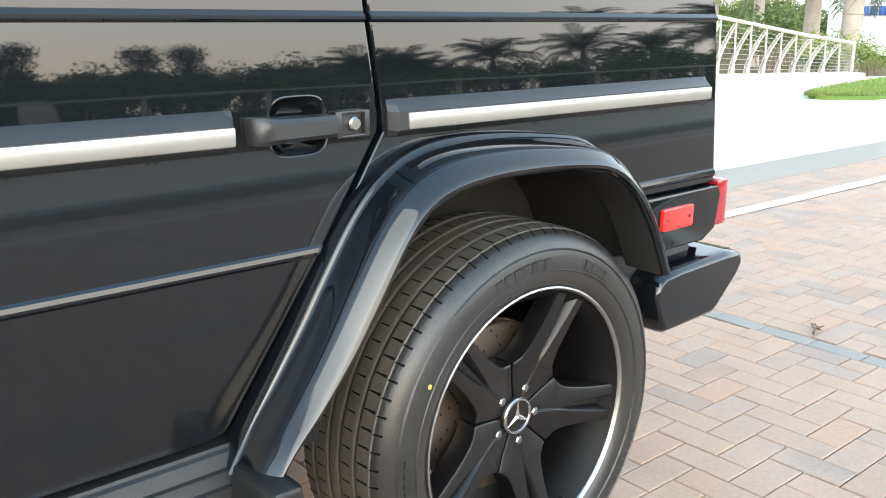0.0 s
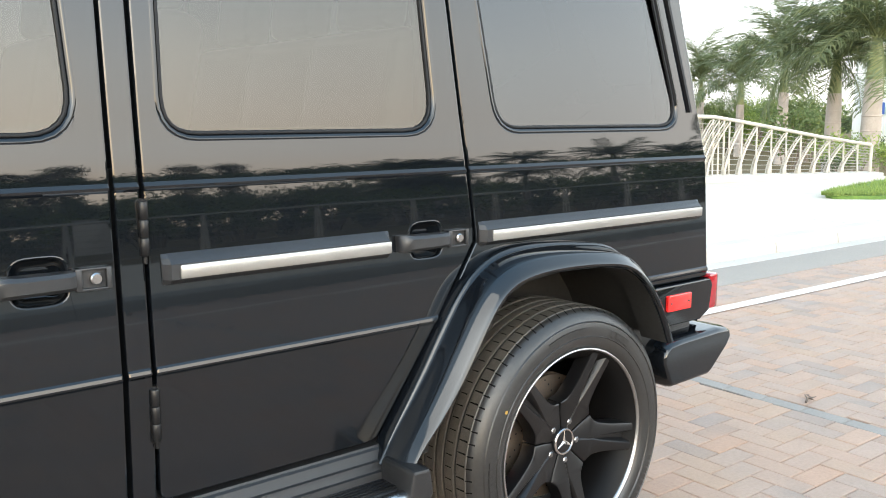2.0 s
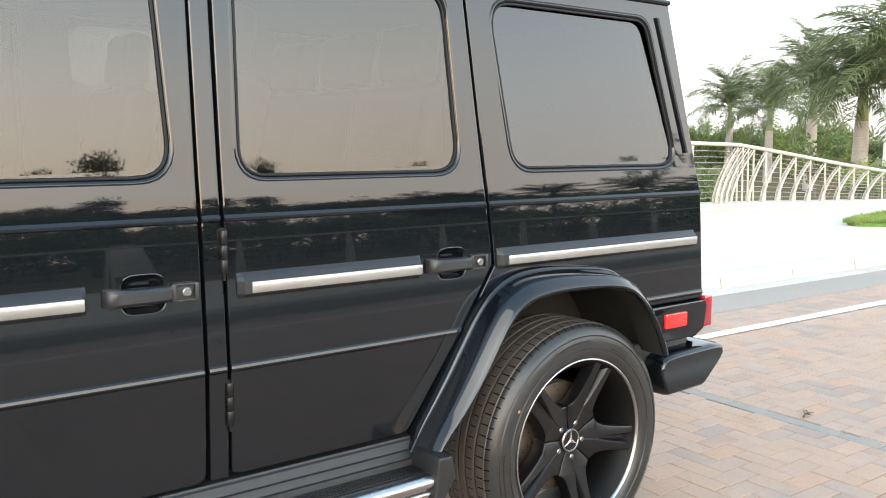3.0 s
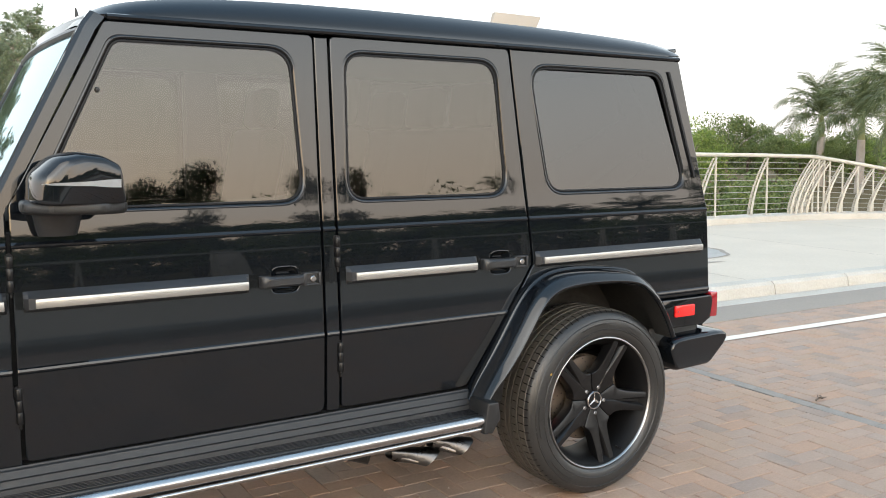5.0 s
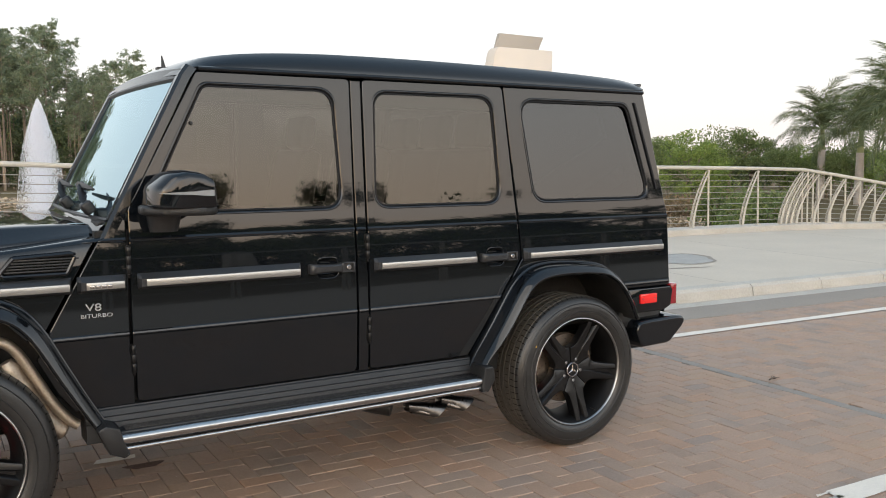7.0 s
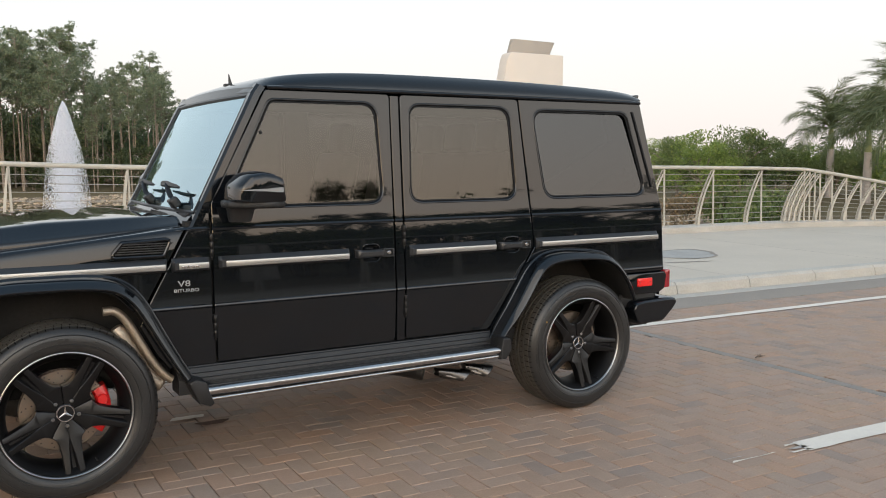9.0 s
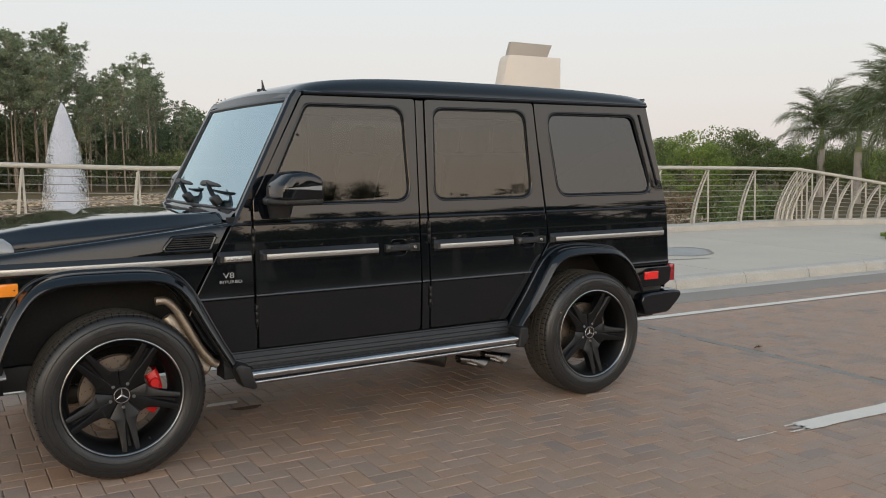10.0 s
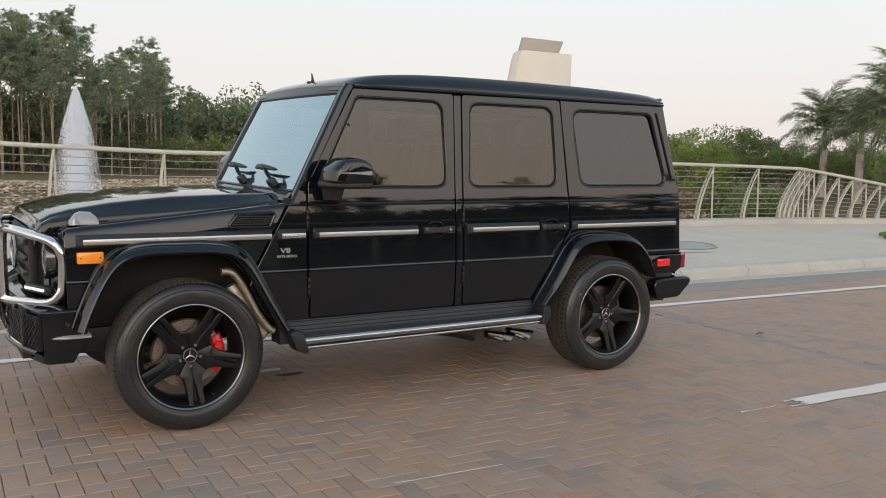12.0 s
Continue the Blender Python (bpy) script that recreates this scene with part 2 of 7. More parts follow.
TONES = ((0.98, 0.93, 0.88), (1.02, 0.91, 0.83), (0.96, 0.93, 0.91), (0.90, 0.90, 0.90), (1.03, 0.94, 0.87), (0.98, 0.94, 0.90), (1.0, 0.95, 0.90), (0.80, 0.82, 0.85),
         (1.05, 0.91, 0.80), (0.97, 0.94, 0.92), (1.0, 0.92, 0.85), (0.94, 0.92, 0.90), (0.99, 0.93, 0.88), (1.02, 0.93, 0.86), (0.97, 0.92, 0.88), (0.91, 0.91, 0.91))
BATCHES = ((0.44, (1.0, 0.965, 0.90)), (0.54, (1.0, 0.985, 0.965)), (0.72, (0.98, 0.98, 0.98)), (0.80, (0.83, 0.87, 0.90)))
PAVER = surface("clay_paver", (0.343, 0.253, 0.199), 0.66, var=0.16, scale=5, fine=70, bump=0.22, bump_scale=140, pieces="object", tones=TONES, spec=0.3, batches=BATCHES)
PAVERS = surface("clay_pavers", (0.343, 0.253, 0.199), 0.66, var=0.16, scale=5, fine=70, bump=0.22, bump_scale=140, pieces="island", tones=TONES, spec=0.3, batches=BATCHES)
DARKPAVER = surface("slate_paver", (0.215, 0.190, 0.165), 0.65, var=0.18, scale=5, fine=70, bump=0.22, bump_scale=140)
ROADFAR = surface("far_pavers", (0.300, 0.240, 0.198), 0.65, var=0.2, scale=3, fine=9, bump=0.2, bump_scale=40, spec=0.3)
RAILPAINT = surface("cream_rail_paint", (0.43, 0.395, 0.335), 0.45, var=0.08, scale=5, fine=60)
WIRE = surface("steel_wire", (0.36, 0.33, 0.28), 0.4, metal=0.6, var=0.15)
STUCCO = surface("beige_stucco", (0.62, 0.555, 0.485), 0.9, var=0.05, scale=2, fine=60, bump=0.15, bump_scale=160)
# darker stucco for the backlit slab: its shade is put into the colour
STUCCOSHADE = surface("taupe_stucco", (0.35, 0.31, 0.265), 0.9, var=0.06, scale=2, fine=60, bump=0.15, bump_scale=160)
WHITEWALL = surface("white_wall", (0.78, 0.78, 0.76), 0.85, var=0.05, scale=1, fine=30)
SIGNBLUE = surface("blue_sign", (0.04, 0.10, 0.36), 0.5, var=0.1)
GRASS = surface("lawn", (0.10, 0.17, 0.03), 0.9, var=0.3, scale=1.2, fine=40, bump=0.6, bump_scale=160)
EARTH = surface("dry_grass_earth", (0.205, 0.145, 0.088), 0.95, var=0.3, scale=0.12, fine=1.5, bump=0.5, bump_scale=6, second=(0.150, 0.122, 0.062), spec=0.05)
ROCK = surface("bank_rock", (0.36, 0.285, 0.205), 0.9, var=0.3, scale=2, fine=15, bump=0.5, bump_scale=20, spec=0.1, pieces="island",
               tones=((1, 1, 1), (0.55, 0.55, 0.57), (1.3, 1.25, 1.15), (0.75, 0.7, 0.65)))
WATER = surface("pond_water", (0.03, 0.035, 0.028), 0.06, var=0.2, scale=0.4, bump=0.3, bump_scale=2.5)
BARK = surface("pine_bark", (0.215, 0.172, 0.135), 0.95, var=0.35, scale=4, fine=30, bump=0.6, bump_scale=30)
PALMGREY = surface("palm_trunk_grey", (0.36, 0.31, 0.27), 0.9, var=0.15, scale=5, fine=30, bump=0.3, bump_scale=40)
SHAFT = surface("palm_crownshaft_green", (0.185, 0.20, 0.070), 0.45, var=0.2, scale=6)


LEAFTONES = ((1, 1, 1), (0.7, 0.75, 0.7), (1.3, 1.2, 1.05), (0.85, 0.9, 0.8), (1.15, 1.1, 1.2))


def leafy(name, base, through_light=0.35, tones=LEAFTONES, var=0.25):
    m = surface(name, base, 0.6, var=var, scale=0.8, fine=9, pieces="island", tones=tones, spec=0.3)
    n, l = m.node_tree.nodes, m.node_tree.links
    p, tr, mix = n["Principled BSDF"], n.new("ShaderNodeBsdfTranslucent"), n.new("ShaderNodeMixShader")
    l.new(p.inputs["Base Color"].links[0].from_socket, tr.inputs[0])
    mix.inputs[0].default_value = through_light
    l.new(p.outputs[0], mix.inputs[1])
    l.new(tr.outputs[0], mix.inputs[2])
    l.new(mix.outputs[0], n["Material Output"].inputs[0])
    return m


SPRAY = leafy("fountain_spray", (0.90, 0.91, 0.94), 0.5, ((1, 1, 1), (0.96, 0.96, 0.97)), 0.04)
# needles of the far pines, lightened so that haze sits in their colour
PINELEAF = leafy("pine_needles", (0.225, 0.265, 0.172), 0.5)
BROADLEAF = leafy("broad_leaves", (0.160, 0.200, 0.075))
DARKLEAF = leafy("dark_leaves", (0.080, 0.104, 0.048))
DRYLEAF = leafy("dry_brush", (0.20, 0.145, 0.085))
# leaves of the distant woods, greyed and lifted: haze painted into the colour
HAZYLEAF = leafy("distant_leaves", (0.205, 0.240, 0.130), 0.55)
HAZYDARK = leafy("distant_dark_leaves", (0.155, 0.195, 0.108), 0.55)
LIMELEAF = leafy("light_leaves", (0.215, 0.285, 0.075))
FROND = leafy("palm_frond", (0.125, 0.150, 0.072))


# ---- mesh helpers ----
def finish(bm, name, mat, smooth=40):
    bmesh.ops.recalc_face_normals(bm, faces=bm.faces[:])
    me = bpy.data.meshes.new(name)
    bm.to_mesh(me)
    bm.free()
    if smooth:
        me.polygons.foreach_set("use_smooth", [True] * len(me.polygons))
        me.set_sharp_from_angle(angle=radians(smooth))
    me.materials.append(mat)
    return me


def part(name, bm, mat, parent=None, label="", smooth=40, place=None):
    ob = new(name, finish(bm, name, mat, smooth))
    ob.parent = parent
    if place is not None:
        ob.matrix_basis = place
    if label:
        tagged(ob, label)
    return ob


def thing(name, label, category, group="", at=(0, 0, 0)):
    ob = new(name)
    ob.empty_display_size = 0.1
    ob.location = at
    return tagged(ob, label, category, group)


def setting(name, bm, mat, label="", smooth=30):
    return tagged(part(name, bm, mat, None, label, smooth), kind="structure")


def box(bm, x0, x1, y0, y1, z0, z1, bevel=0.0, seg=2, m=None):
    vs = [bm.verts.new((x, y, z)) for x in (x0, x1) for y in (y0, y1) for z in (z0, z1)]
    fs = [bm.faces.new([vs[i] for i in f]) for f in ((0, 1, 3, 2), (4, 6, 7, 5), (0, 4, 5, 1), (2, 3, 7, 6), (0, 2, 6, 4), (1, 5, 7, 3))]
    if bevel:
        es = list({e for f in fs for e in f.edges})
        r = bmesh.ops.bevel(bm, geom=es, offset=bevel, segments=seg, affect="EDGES", profile=0.5)
        vs = list({v for f in r["faces"] for v in f.verts} | {v for v in vs if v.is_valid})
    if m is not None:
        bmesh.ops.transform(bm, matrix=m, verts=[v for v in vs if v.is_valid])
    return bm


def prism(bm, pts, a, b, axis="y", bevel=0.0, seg=2):
    """A polygon (two coordinates) drawn out along an axis from a to b."""
    def at(u, v, w):
        return {"y": (u, w, v), "x": (w, u, v), "z": (u, v, w)}[axis]
    lo = [bm.verts.new(at(u, v, a)) for u, v in pts]
    hi = [bm.verts.new(at(u, v, b)) for u, v in pts]
    fs = [bm.faces.new(lo), bm.faces.new(hi[::-1])]
    n = len(pts)
    for i in range(n):
        fs.append(bm.faces.new((lo[i], hi[i], hi[(i + 1) % n], lo[(i + 1) % n])))
    bmesh.ops.recalc_face_normals(bm, faces=fs)
    if bevel:
        bmesh.ops.bevel(bm, geom=list({e for f in fs for e in f.edges}), offset=bevel, segments=seg, affect="EDGES", profile=0.5)
    return bm


def loft(bm, rows, closed=False, cap=False):
    """Skin between rows of points; closed: each row is a ring."""
    vv = [[bm.verts.new(p) for p in r] for r in rows]
    n = len(rows[0])
    for a, b in zip(vv, vv[1:]):
        for i in range(n if closed else n - 1):
            j = (i + 1) % n
            bm.faces.new((a[i], a[j], b[j], b[i]))
    if cap and closed:
        bm.faces.new(vv[0][::-1])
        bm.faces.new(vv[-1])
    return bm


def tube(bm, pts, r, n=10, cap=True):
    pts = [Vector(p) for p in pts]
    rad = r if isinstance(r, (list, tuple)) else [r] * len(pts)
    rows, side = [], None
    for i, p in enumerate(pts):
        d = (pts[min(i + 1, len(pts) - 1)] - pts[max(i - 1, 0)]).normalized()
        if side is None:
            side = d.orthogonal().normalized()
        side = (side - d * side.dot(d)).normalized()
        up = d.cross(side)
        rows.append([p + (side * math.cos(2 * math.pi * k / n) + up * math.sin(2 * math.pi * k / n)) * rad[i] for k in range(n)])
    return loft(bm, rows, True, cap)


def lathe(bm, prof, n=48, axis="y", c=(0, 0, 0), closed=False):
    """Profile of (radius, along) turned about an axis through c."""
    rows = []
    for k in range(n + 1):
        a = 2 * math.pi * k / n
        ca, sa = math.cos(a), math.sin(a)
        rows.append([(c[0] + r * ca, c[1] + h, c[2] + r * sa) if axis == "y" else (c[0] + r * ca, c[1] + r * sa, c[2] + h) for r, h in prof])
    loft(bm, rows)
    bmesh.ops.remove_doubles(bm, verts=bm.verts[:], dist=1e-5)
    return bm


def rounded(pts, r, n=5):
    """A polygon with its corners rounded; r: one radius or one a corner."""
    out = []
    k = len(pts)
    for i in range(k):
        p, a, b = Vector(pts[i]), Vector(pts[i - 1]), Vector(pts[(i + 1) % k])
        u, v = (a - p), (b - p)
        rad = r[i] if isinstance(r, (list, tuple)) else r
        if rad <= 0:
            out.append(tuple(p))
            continue
        ang = u.angle(v)
        d = min(rad / math.tan(ang / 2), u.length * 0.48, v.length * 0.48)
        s, e = p + u.normalized() * d, p + v.normalized() * d
        for j in range(n + 1):
            f = j / n
            out.append(tuple(s * (1 - f) ** 2 + p * 2 * f * (1 - f) + e * f ** 2))
    return out


def curve_points(pts, n=8):
    """Points of a smooth curve through pts."""
    pts = [Vector(p) for p in pts]
    out = []
    for i in range(len(pts) - 1):
        a, b, c, d = pts[max(i - 1, 0)], pts[i], pts[i + 1], pts[min(i + 2, len(pts) - 1)]
        for j in range(n):
            t = j / n
            out.append(0.5 * ((2 * b) + (c - a) * t + (2 * a - 5 * b + 4 * c - d) * t * t + (3 * b - a - 3 * c + d) * t ** 3))
    return out + [pts[-1]]


def text_mesh(body, size, depth):
    cu = bpy.data.curves.new("text", "FONT")
    cu.body, cu.size, cu.extrude, cu.align_x = body, size, depth, "LEFT"
    ob = bpy.data.objects.new("text", cu)
    scene.collection.objects.link(ob)
    bpy.context.view_layer.update()
    me = bpy.data.meshes.new_from_object(ob.evaluated_get(bpy.context.evaluated_depsgraph_get()))
    bpy.data.objects.remove(ob)
    bpy.data.curves.remove(cu)
    return me

# ---- setting: ground, pond, bridge road, kerbs, walkways ----
ROAD = Matrix.Rotation(radians(-2.5), 4, "Z")


def road_xy(u, v):
    p = ROAD @ Vector((u, v, 0))
    return p.x, p.y


def strip(bm, u0, u1, prof, n=1):
    """A strip along the road with a cross-section of (v, z) points."""
    rows = []
    for i in range(n + 1):
        u = u0 + (u1 - u0) * i / n
        rows.append([(*road_xy(u, v), z) for v, z in prof])
    return loft(bm, rows)


def smooth01(a, b, x):
    t = min(1, max(0, (x - a) / (b - a)))
    return t * t * (3 - 2 * t)


def ground_height(x, y):
    out_x, out_y = max(0, abs(x + 45) - 52) / 5, max(0, abs(y - 27) - 14) / (24 if y > 27 else 6)
    basin = 1 - smooth01(0.0, 1.0, math.hypot(out_x, out_y))
    land = -0.45 - 1.15 * smooth01(30, 60, y) + 0.3 * smooth01(95, 125, y)
    z = land * (1 - basin) - 3.4 * basin
    z += 0.10 * noise.noise((x * 0.08, y * 0.08, 0))
    return z


bm = bmesh.new()
xs = sorted({-2500, -1200, -600, -350, -220, -160, -120, *range(-100, 101, 5), 120, 160, 220, 350, 600, 1200, 2500})
rows = [[(x, y, ground_height(x, y)) for x in xs] for y in xs]
loft(bm, rows)
setting("ground", bm, EARTH, "dry grassy ground round the bridge and pond")

bm = bmesh.new()
ring = [(-45 + 54.5 * math.copysign(abs(math.cos(a)) ** 0.3, math.cos(a)), 30.7 + 20.5 * math.copysign(abs(math.sin(a)) ** 0.3, math.sin(a)), -2.45)
        for a in np.linspace(0, 2 * math.pi, 72, endpoint=False)]
bm.faces.new([bm.verts.new(p) for p in ring])
setting("water", bm, WATER, "still dark pond water")

V_KERB, V_LINE, V_OPP = 2.24, 1.07, -8.8
bm = bmesh.new()
strip(bm, -70, 70, [(-8.65, -0.5), (-8.65, -0.034), (1.72, -0.034), (1.72, -0.5)], 4)
road = setting("road", bm, BED, "brown clay herringbone paver road on a sand bed")
bm = bmesh.new()
strip(bm, -70, 70, [(1.57, -0.3), (1.57, 0.003), (2.06, 0.003), (2.06, -0.3)], 4)
setting("gutter", bm, GUTTER, "grey concrete gutter strip along the road")
bm = bmesh.new()
strip(bm, -70, 70, [(2.06, -0.3), (2.06, 0.005), (2.27, 0.009), (2.27, -0.3)], 4)
setting("gutter_edge", bm, KERB, "pale concrete gutter edge")

# kerb stones with open joints, both sides of the road
kerb_prof = [(2.24, -0.2), (2.245, 0.03), (2.262, 0.105), (2.30, 0.135), (2.44, 0.142), (2.44, -0.2)]
bm = bmesh.new()
rows = [[(u, v, z) for v, z in kerb_prof] for u in (0.005, 1.105)]
loft(bm, rows)
for u in (0.005, 1.105):
    bm.faces.new([bm.verts.new((u, v, z)) for v, z in kerb_prof])
bmesh.ops.remove_doubles(bm, verts=bm.verts[:], dist=1e-5)
kerb_mesh = finish(bm, "kerb_stone", KERB, 30)
kerb_bed = bmesh.new()
strip(kerb_bed, -70, 70, [(2.28, -0.2), (2.28, 0.10), (2.43, 0.125), (2.43, -0.2)], 2)
kerb = setting("kerb", kerb_bed, GUTTER, "worn pale concrete kerb with open joints")
for i in range(-27, 36):
    ob = new("kerb_stone", kerb_mesh)
    ob.parent = kerb
    ob.matrix_basis = ROAD @ Matrix.Translation((i * 1.11 + 0.63, 0, 0))
bm = bmesh.new()
strip(bm, -70, 70, [(V_OPP, -0.3), (V_OPP, 0.10), (V_OPP - 0.05, 0.14), (V_OPP - 0.2, 0.142), (V_OPP - 0.2, -0.3)], 6)
setting("kerb_opposite", bm, KERB, "pale concrete kerb across the road")
bm = bmesh.new()
strip(bm, -70, 70, [(V_OPP - 0.2, -0.4), (V_OPP - 0.2, 0.140), (-14.6, 0.15), (-14.6, -0.6)], 6)
setting("walkway_opposite", bm, CONCRETE, "pale concrete walkway across the road")

# the near walkway reaches out to the railing
RAIL = [(-34, 10.6), (-12, 9.1), (-1.5, 8.16), (0.6, 7.98), (4, 7.5), (7.2, 7.05), (9.8, 6.85), (12.2, 6.72), (13.5, 6.45), (15.0, 5.85), (16.5, 5.2)]
rail_line = [Vector((p.x, p.y, 0)) for p in curve_points([(x, y, 0) for x, y in RAIL], 10)]
bm = bmesh.new()
near = [road_xy(u, 2.44) for u in (70, 30, 10, 0, -20, -45)]
far = [(-45, 11.7), (-34, 10.9)] + [(p.x, p.y + 0.28) for p in rail_line if p.x > -33] + [(18, 5.0), (40, 6.5), (70, 8.0)]
prism(bm, far + near, -0.8, 0.142, "z")
setting("pavement", bm, CONCRETE, "wide pale concrete bridge walkway")
bm = bmesh.new()
rows = []
for i, p in enumerate(rail_line):
    d = (rail_line[min(i + 1, len(rail_line) - 1)] - rail_line[max(i - 1, 0)]).normalized()
    s = Vector((-d.y, d.x, 0))
    rows.append([p + s * w + Vector((0, 0, z)) for w, z in ((-0.24, 0.10), (-0.24, 0.235), (-0.22, 0.25), (0.22, 0.25), (0.24, 0.235), (0.24, -0.6))])
loft(bm, rows)
setting("rail_plinth", bm, KERB, "low pale concrete plinth under the railing")
# joints sawn across the walkway
bm = bmesh.new()
for u in (-9, -6, -3, 0, 3, 6, 9, 12):
    a, b = Vector((*road_xy(u, 2.46), 0.144)), Vector((*road_xy(u + 0.15, 6.3), 0.144))
    s = Vector((0.006, 0, 0))
    loft(bm, [[a - s, a + s], [b - s, b + s]])
setting("walkway_joint", bm, GUTTER, "dark sawn joints across the concrete")
# damp stains left on the walkway
def stain(name, cx, cy, rx, ry, turn, inner, mat, label, z):
    """A flat blot with a wavy rim; inner: share of the radius left open, 0 for a full blot."""
    b = bmesh.new()
    rows = []
    for a in np.linspace(0, 2 * math.pi, 41):
        k = 1 + 0.07 * math.sin(3 * a + 1) + 0.05 * math.cos(2 * a) + 0.03 * math.sin(7 * a)
        row = []
        for q in (inner * (1 + 0.06 * math.sin(2 * a)), 1.0):
            x, y = rx * k * q * math.cos(a), ry * k * q * math.sin(a)
            row.append((cx + x * math.cos(turn) - y * math.sin(turn), cy + x * math.sin(turn) + y * math.cos(turn), z))
        rows.append(row)
    loft(b, rows)
    bmesh.ops.remove_doubles(b, verts=b.verts[:], dist=1e-5)
    return setting(name, b, mat, label)


stain("damp_stain", 7.35, 4.05, 0.62, 0.46, 0.5, 0.0, DAMP, "faint damp stain on the concrete walkway", 0.1450)
stain("damp_rim", 7.35, 4.05, 0.63, 0.47, 0.5, 0.90, GUTTER, "dark dried rim of the damp stain", 0.1475)
stain("damp_trace", 6.65, 3.33, 0.36, 0.035, -0.25, 0.0, GUTTER, "dark narrow damp trace on the walkway", 0.1460)

# painted lines
def painted(name, u0, u1, v0, v1, mat, label, ragged=0.012, seed=1, z=0.0045):
    rnd = random.Random(seed)
    n = max(6, int((u1 - u0) / 0.12))
    b = bmesh.new()
    rows = []
    for i in range(n + 1):
        u = u0 + (u1 - u0) * i / n
        j = ragged if i not in (0, n) else 0.02
        k = rnd.uniform(-j, j) * 0.4
        rows.append([(*road_xy(u + (rnd.uniform(-0.03, 0.03) if i in (0, n) else 0), v0 + rnd.uniform(-j, j) * 0.4), z), (*road_xy(u, v1 + k), z)])
    loft(b, rows)
    return setting(name, b, mat, label)


painted("edge_line", -60, 60, V_LINE - 0.05, V_LINE + 0.055, LINE, "white painted road edge line")
painted("edge_line_opposite", -60, 60, -7.62, -7.5, LINE, "white painted edge line across the road")
painted("lane_line", 2.04, 5.0, -1.985, -1.85, LINE, "white painted lane dash with a worn end", seed=4)
for k, (u0, u1) in enumerate(((11.2, 14.2), (20.3, 23.3), (-16.2, -13.2), (-25.2, -22.2))):
    painted("lane_line_far", u0, u1, -1.985, -1.85, LINE, "white painted lane dash", seed=10 + k)
for k, (u0, u1, v0, v1) in enumerate(((-0.76, -0.20, -2.064, -2.056), (-0.86, -0.62, -2.085, -2.079), (1.55, 1.83, -1.93, -1.922), (1.50, 1.66, -1.885, -1.88), (1.90, 2.03, -1.972, -1.958), (1.94, 2.05, -1.938, -1.915), (1.97, 2.04, -1.880, -1.866), (-0.68, -0.50, -2.03, -2.026))):
    painted("paint_trace", u0, u1, v0, v1, WORN if k % 2 else LINE, "faint remains of an old lane line", 0.004, 20 + k)
painted("paint_patch", -0.74, -0.56, 0.09, 0.15, LINE, "short white paint patch under the car", seed=31)

# lawn strip on the walkway
bm = bmesh.new()
lawn = [(11.55, 3.62), (12.2, 3.05), (14, 2.75), (20, 2.4), (32, 1.9), (32, 6.2), (20, 4.95), (15, 4.5), (12.6, 4.1)]
prism(bm, [tuple(p)[:2] for p in rounded([(*p, 0)[:2] for p in lawn], 0.5, 4)], 0.10, 0.19, "z")
setting("lawn", bm, GRASS, "trimmed bright green lawn strip")
rnd = random.Random(8)
vv, ff = [], []
for i in range(9000):
    x = 11.7 + 12 * rnd.random() ** 1.6
    lo_y = np.interp(x, [11.6, 12.2, 14, 20, 32], [3.6, 3.1, 2.8, 2.45, 1.95])
    hi_y = np.interp(x, [11.6, 12.6, 15, 20, 32], [3.7, 4.05, 4.45, 4.9, 6.1])
    y = rnd.uniform(lo_y, hi_y)
    a, h = rnd.uniform(0, 6.28), rnd.uniform(0.03, 0.07)
    dx, dy = math.cos(a) * 0.008, math.sin(a) * 0.008
    b = len(vv)
    vv += [(x - dx, y - dy, 0.185), (x + dx, y + dy, 0.185), (x + rnd.uniform(-0.02, 0.02), y + rnd.uniform(-0.02, 0.02), 0.19 + h)]
    ff.append((b, b + 1, b + 2))
me = bpy.data.meshes.new("grass_blades")
me.from_pydata(vv, [], ff)
me.materials.append(LIMELEAF)
tagged(new("grass", me), "short bright green lawn grass", "grass", kind="stuff")


# ---- railing ----
RAIL_TOP_X = [-34, -12, -1.6, 0.6, 10, 12.2, 13.3, 14.2, 15.3, 16.5]
RAIL_TOP_Z = [1.60, 1.55, 1.46, 1.38, 1.33, 1.30, 1.27, 1.12, 0.92, 0.74]
rail_len = [0.0]
for a, b in zip(rail_line, rail_line[1:]):
    rail_len.append(rail_len[-1] + (b - a).length)


def rail_at(s):
    """Point, direction and top height along the railing at length s."""
    x, y = np.interp(s, rail_len, [p.x for p in rail_line]), np.interp(s, rail_len, [p.y for p in rail_line])
    x2, y2 = np.interp(s + 0.1, rail_len, [p.x for p in rail_line]), np.interp(s + 0.1, rail_len, [p.y for p in rail_line])
    d = Vector((x2 - x, y2 - y, 0))
    d = d.normalized() if d.length > 1e-6 else Vector((0.9, -0.4, 0)).normalized()
    return Vector((x, y, 0)), d, float(np.interp(x, RAIL_TOP_X, RAIL_TOP_Z))


def rail_s(x):
    return float(np.interp(x, [p.x for p in rail_line], rail_len))


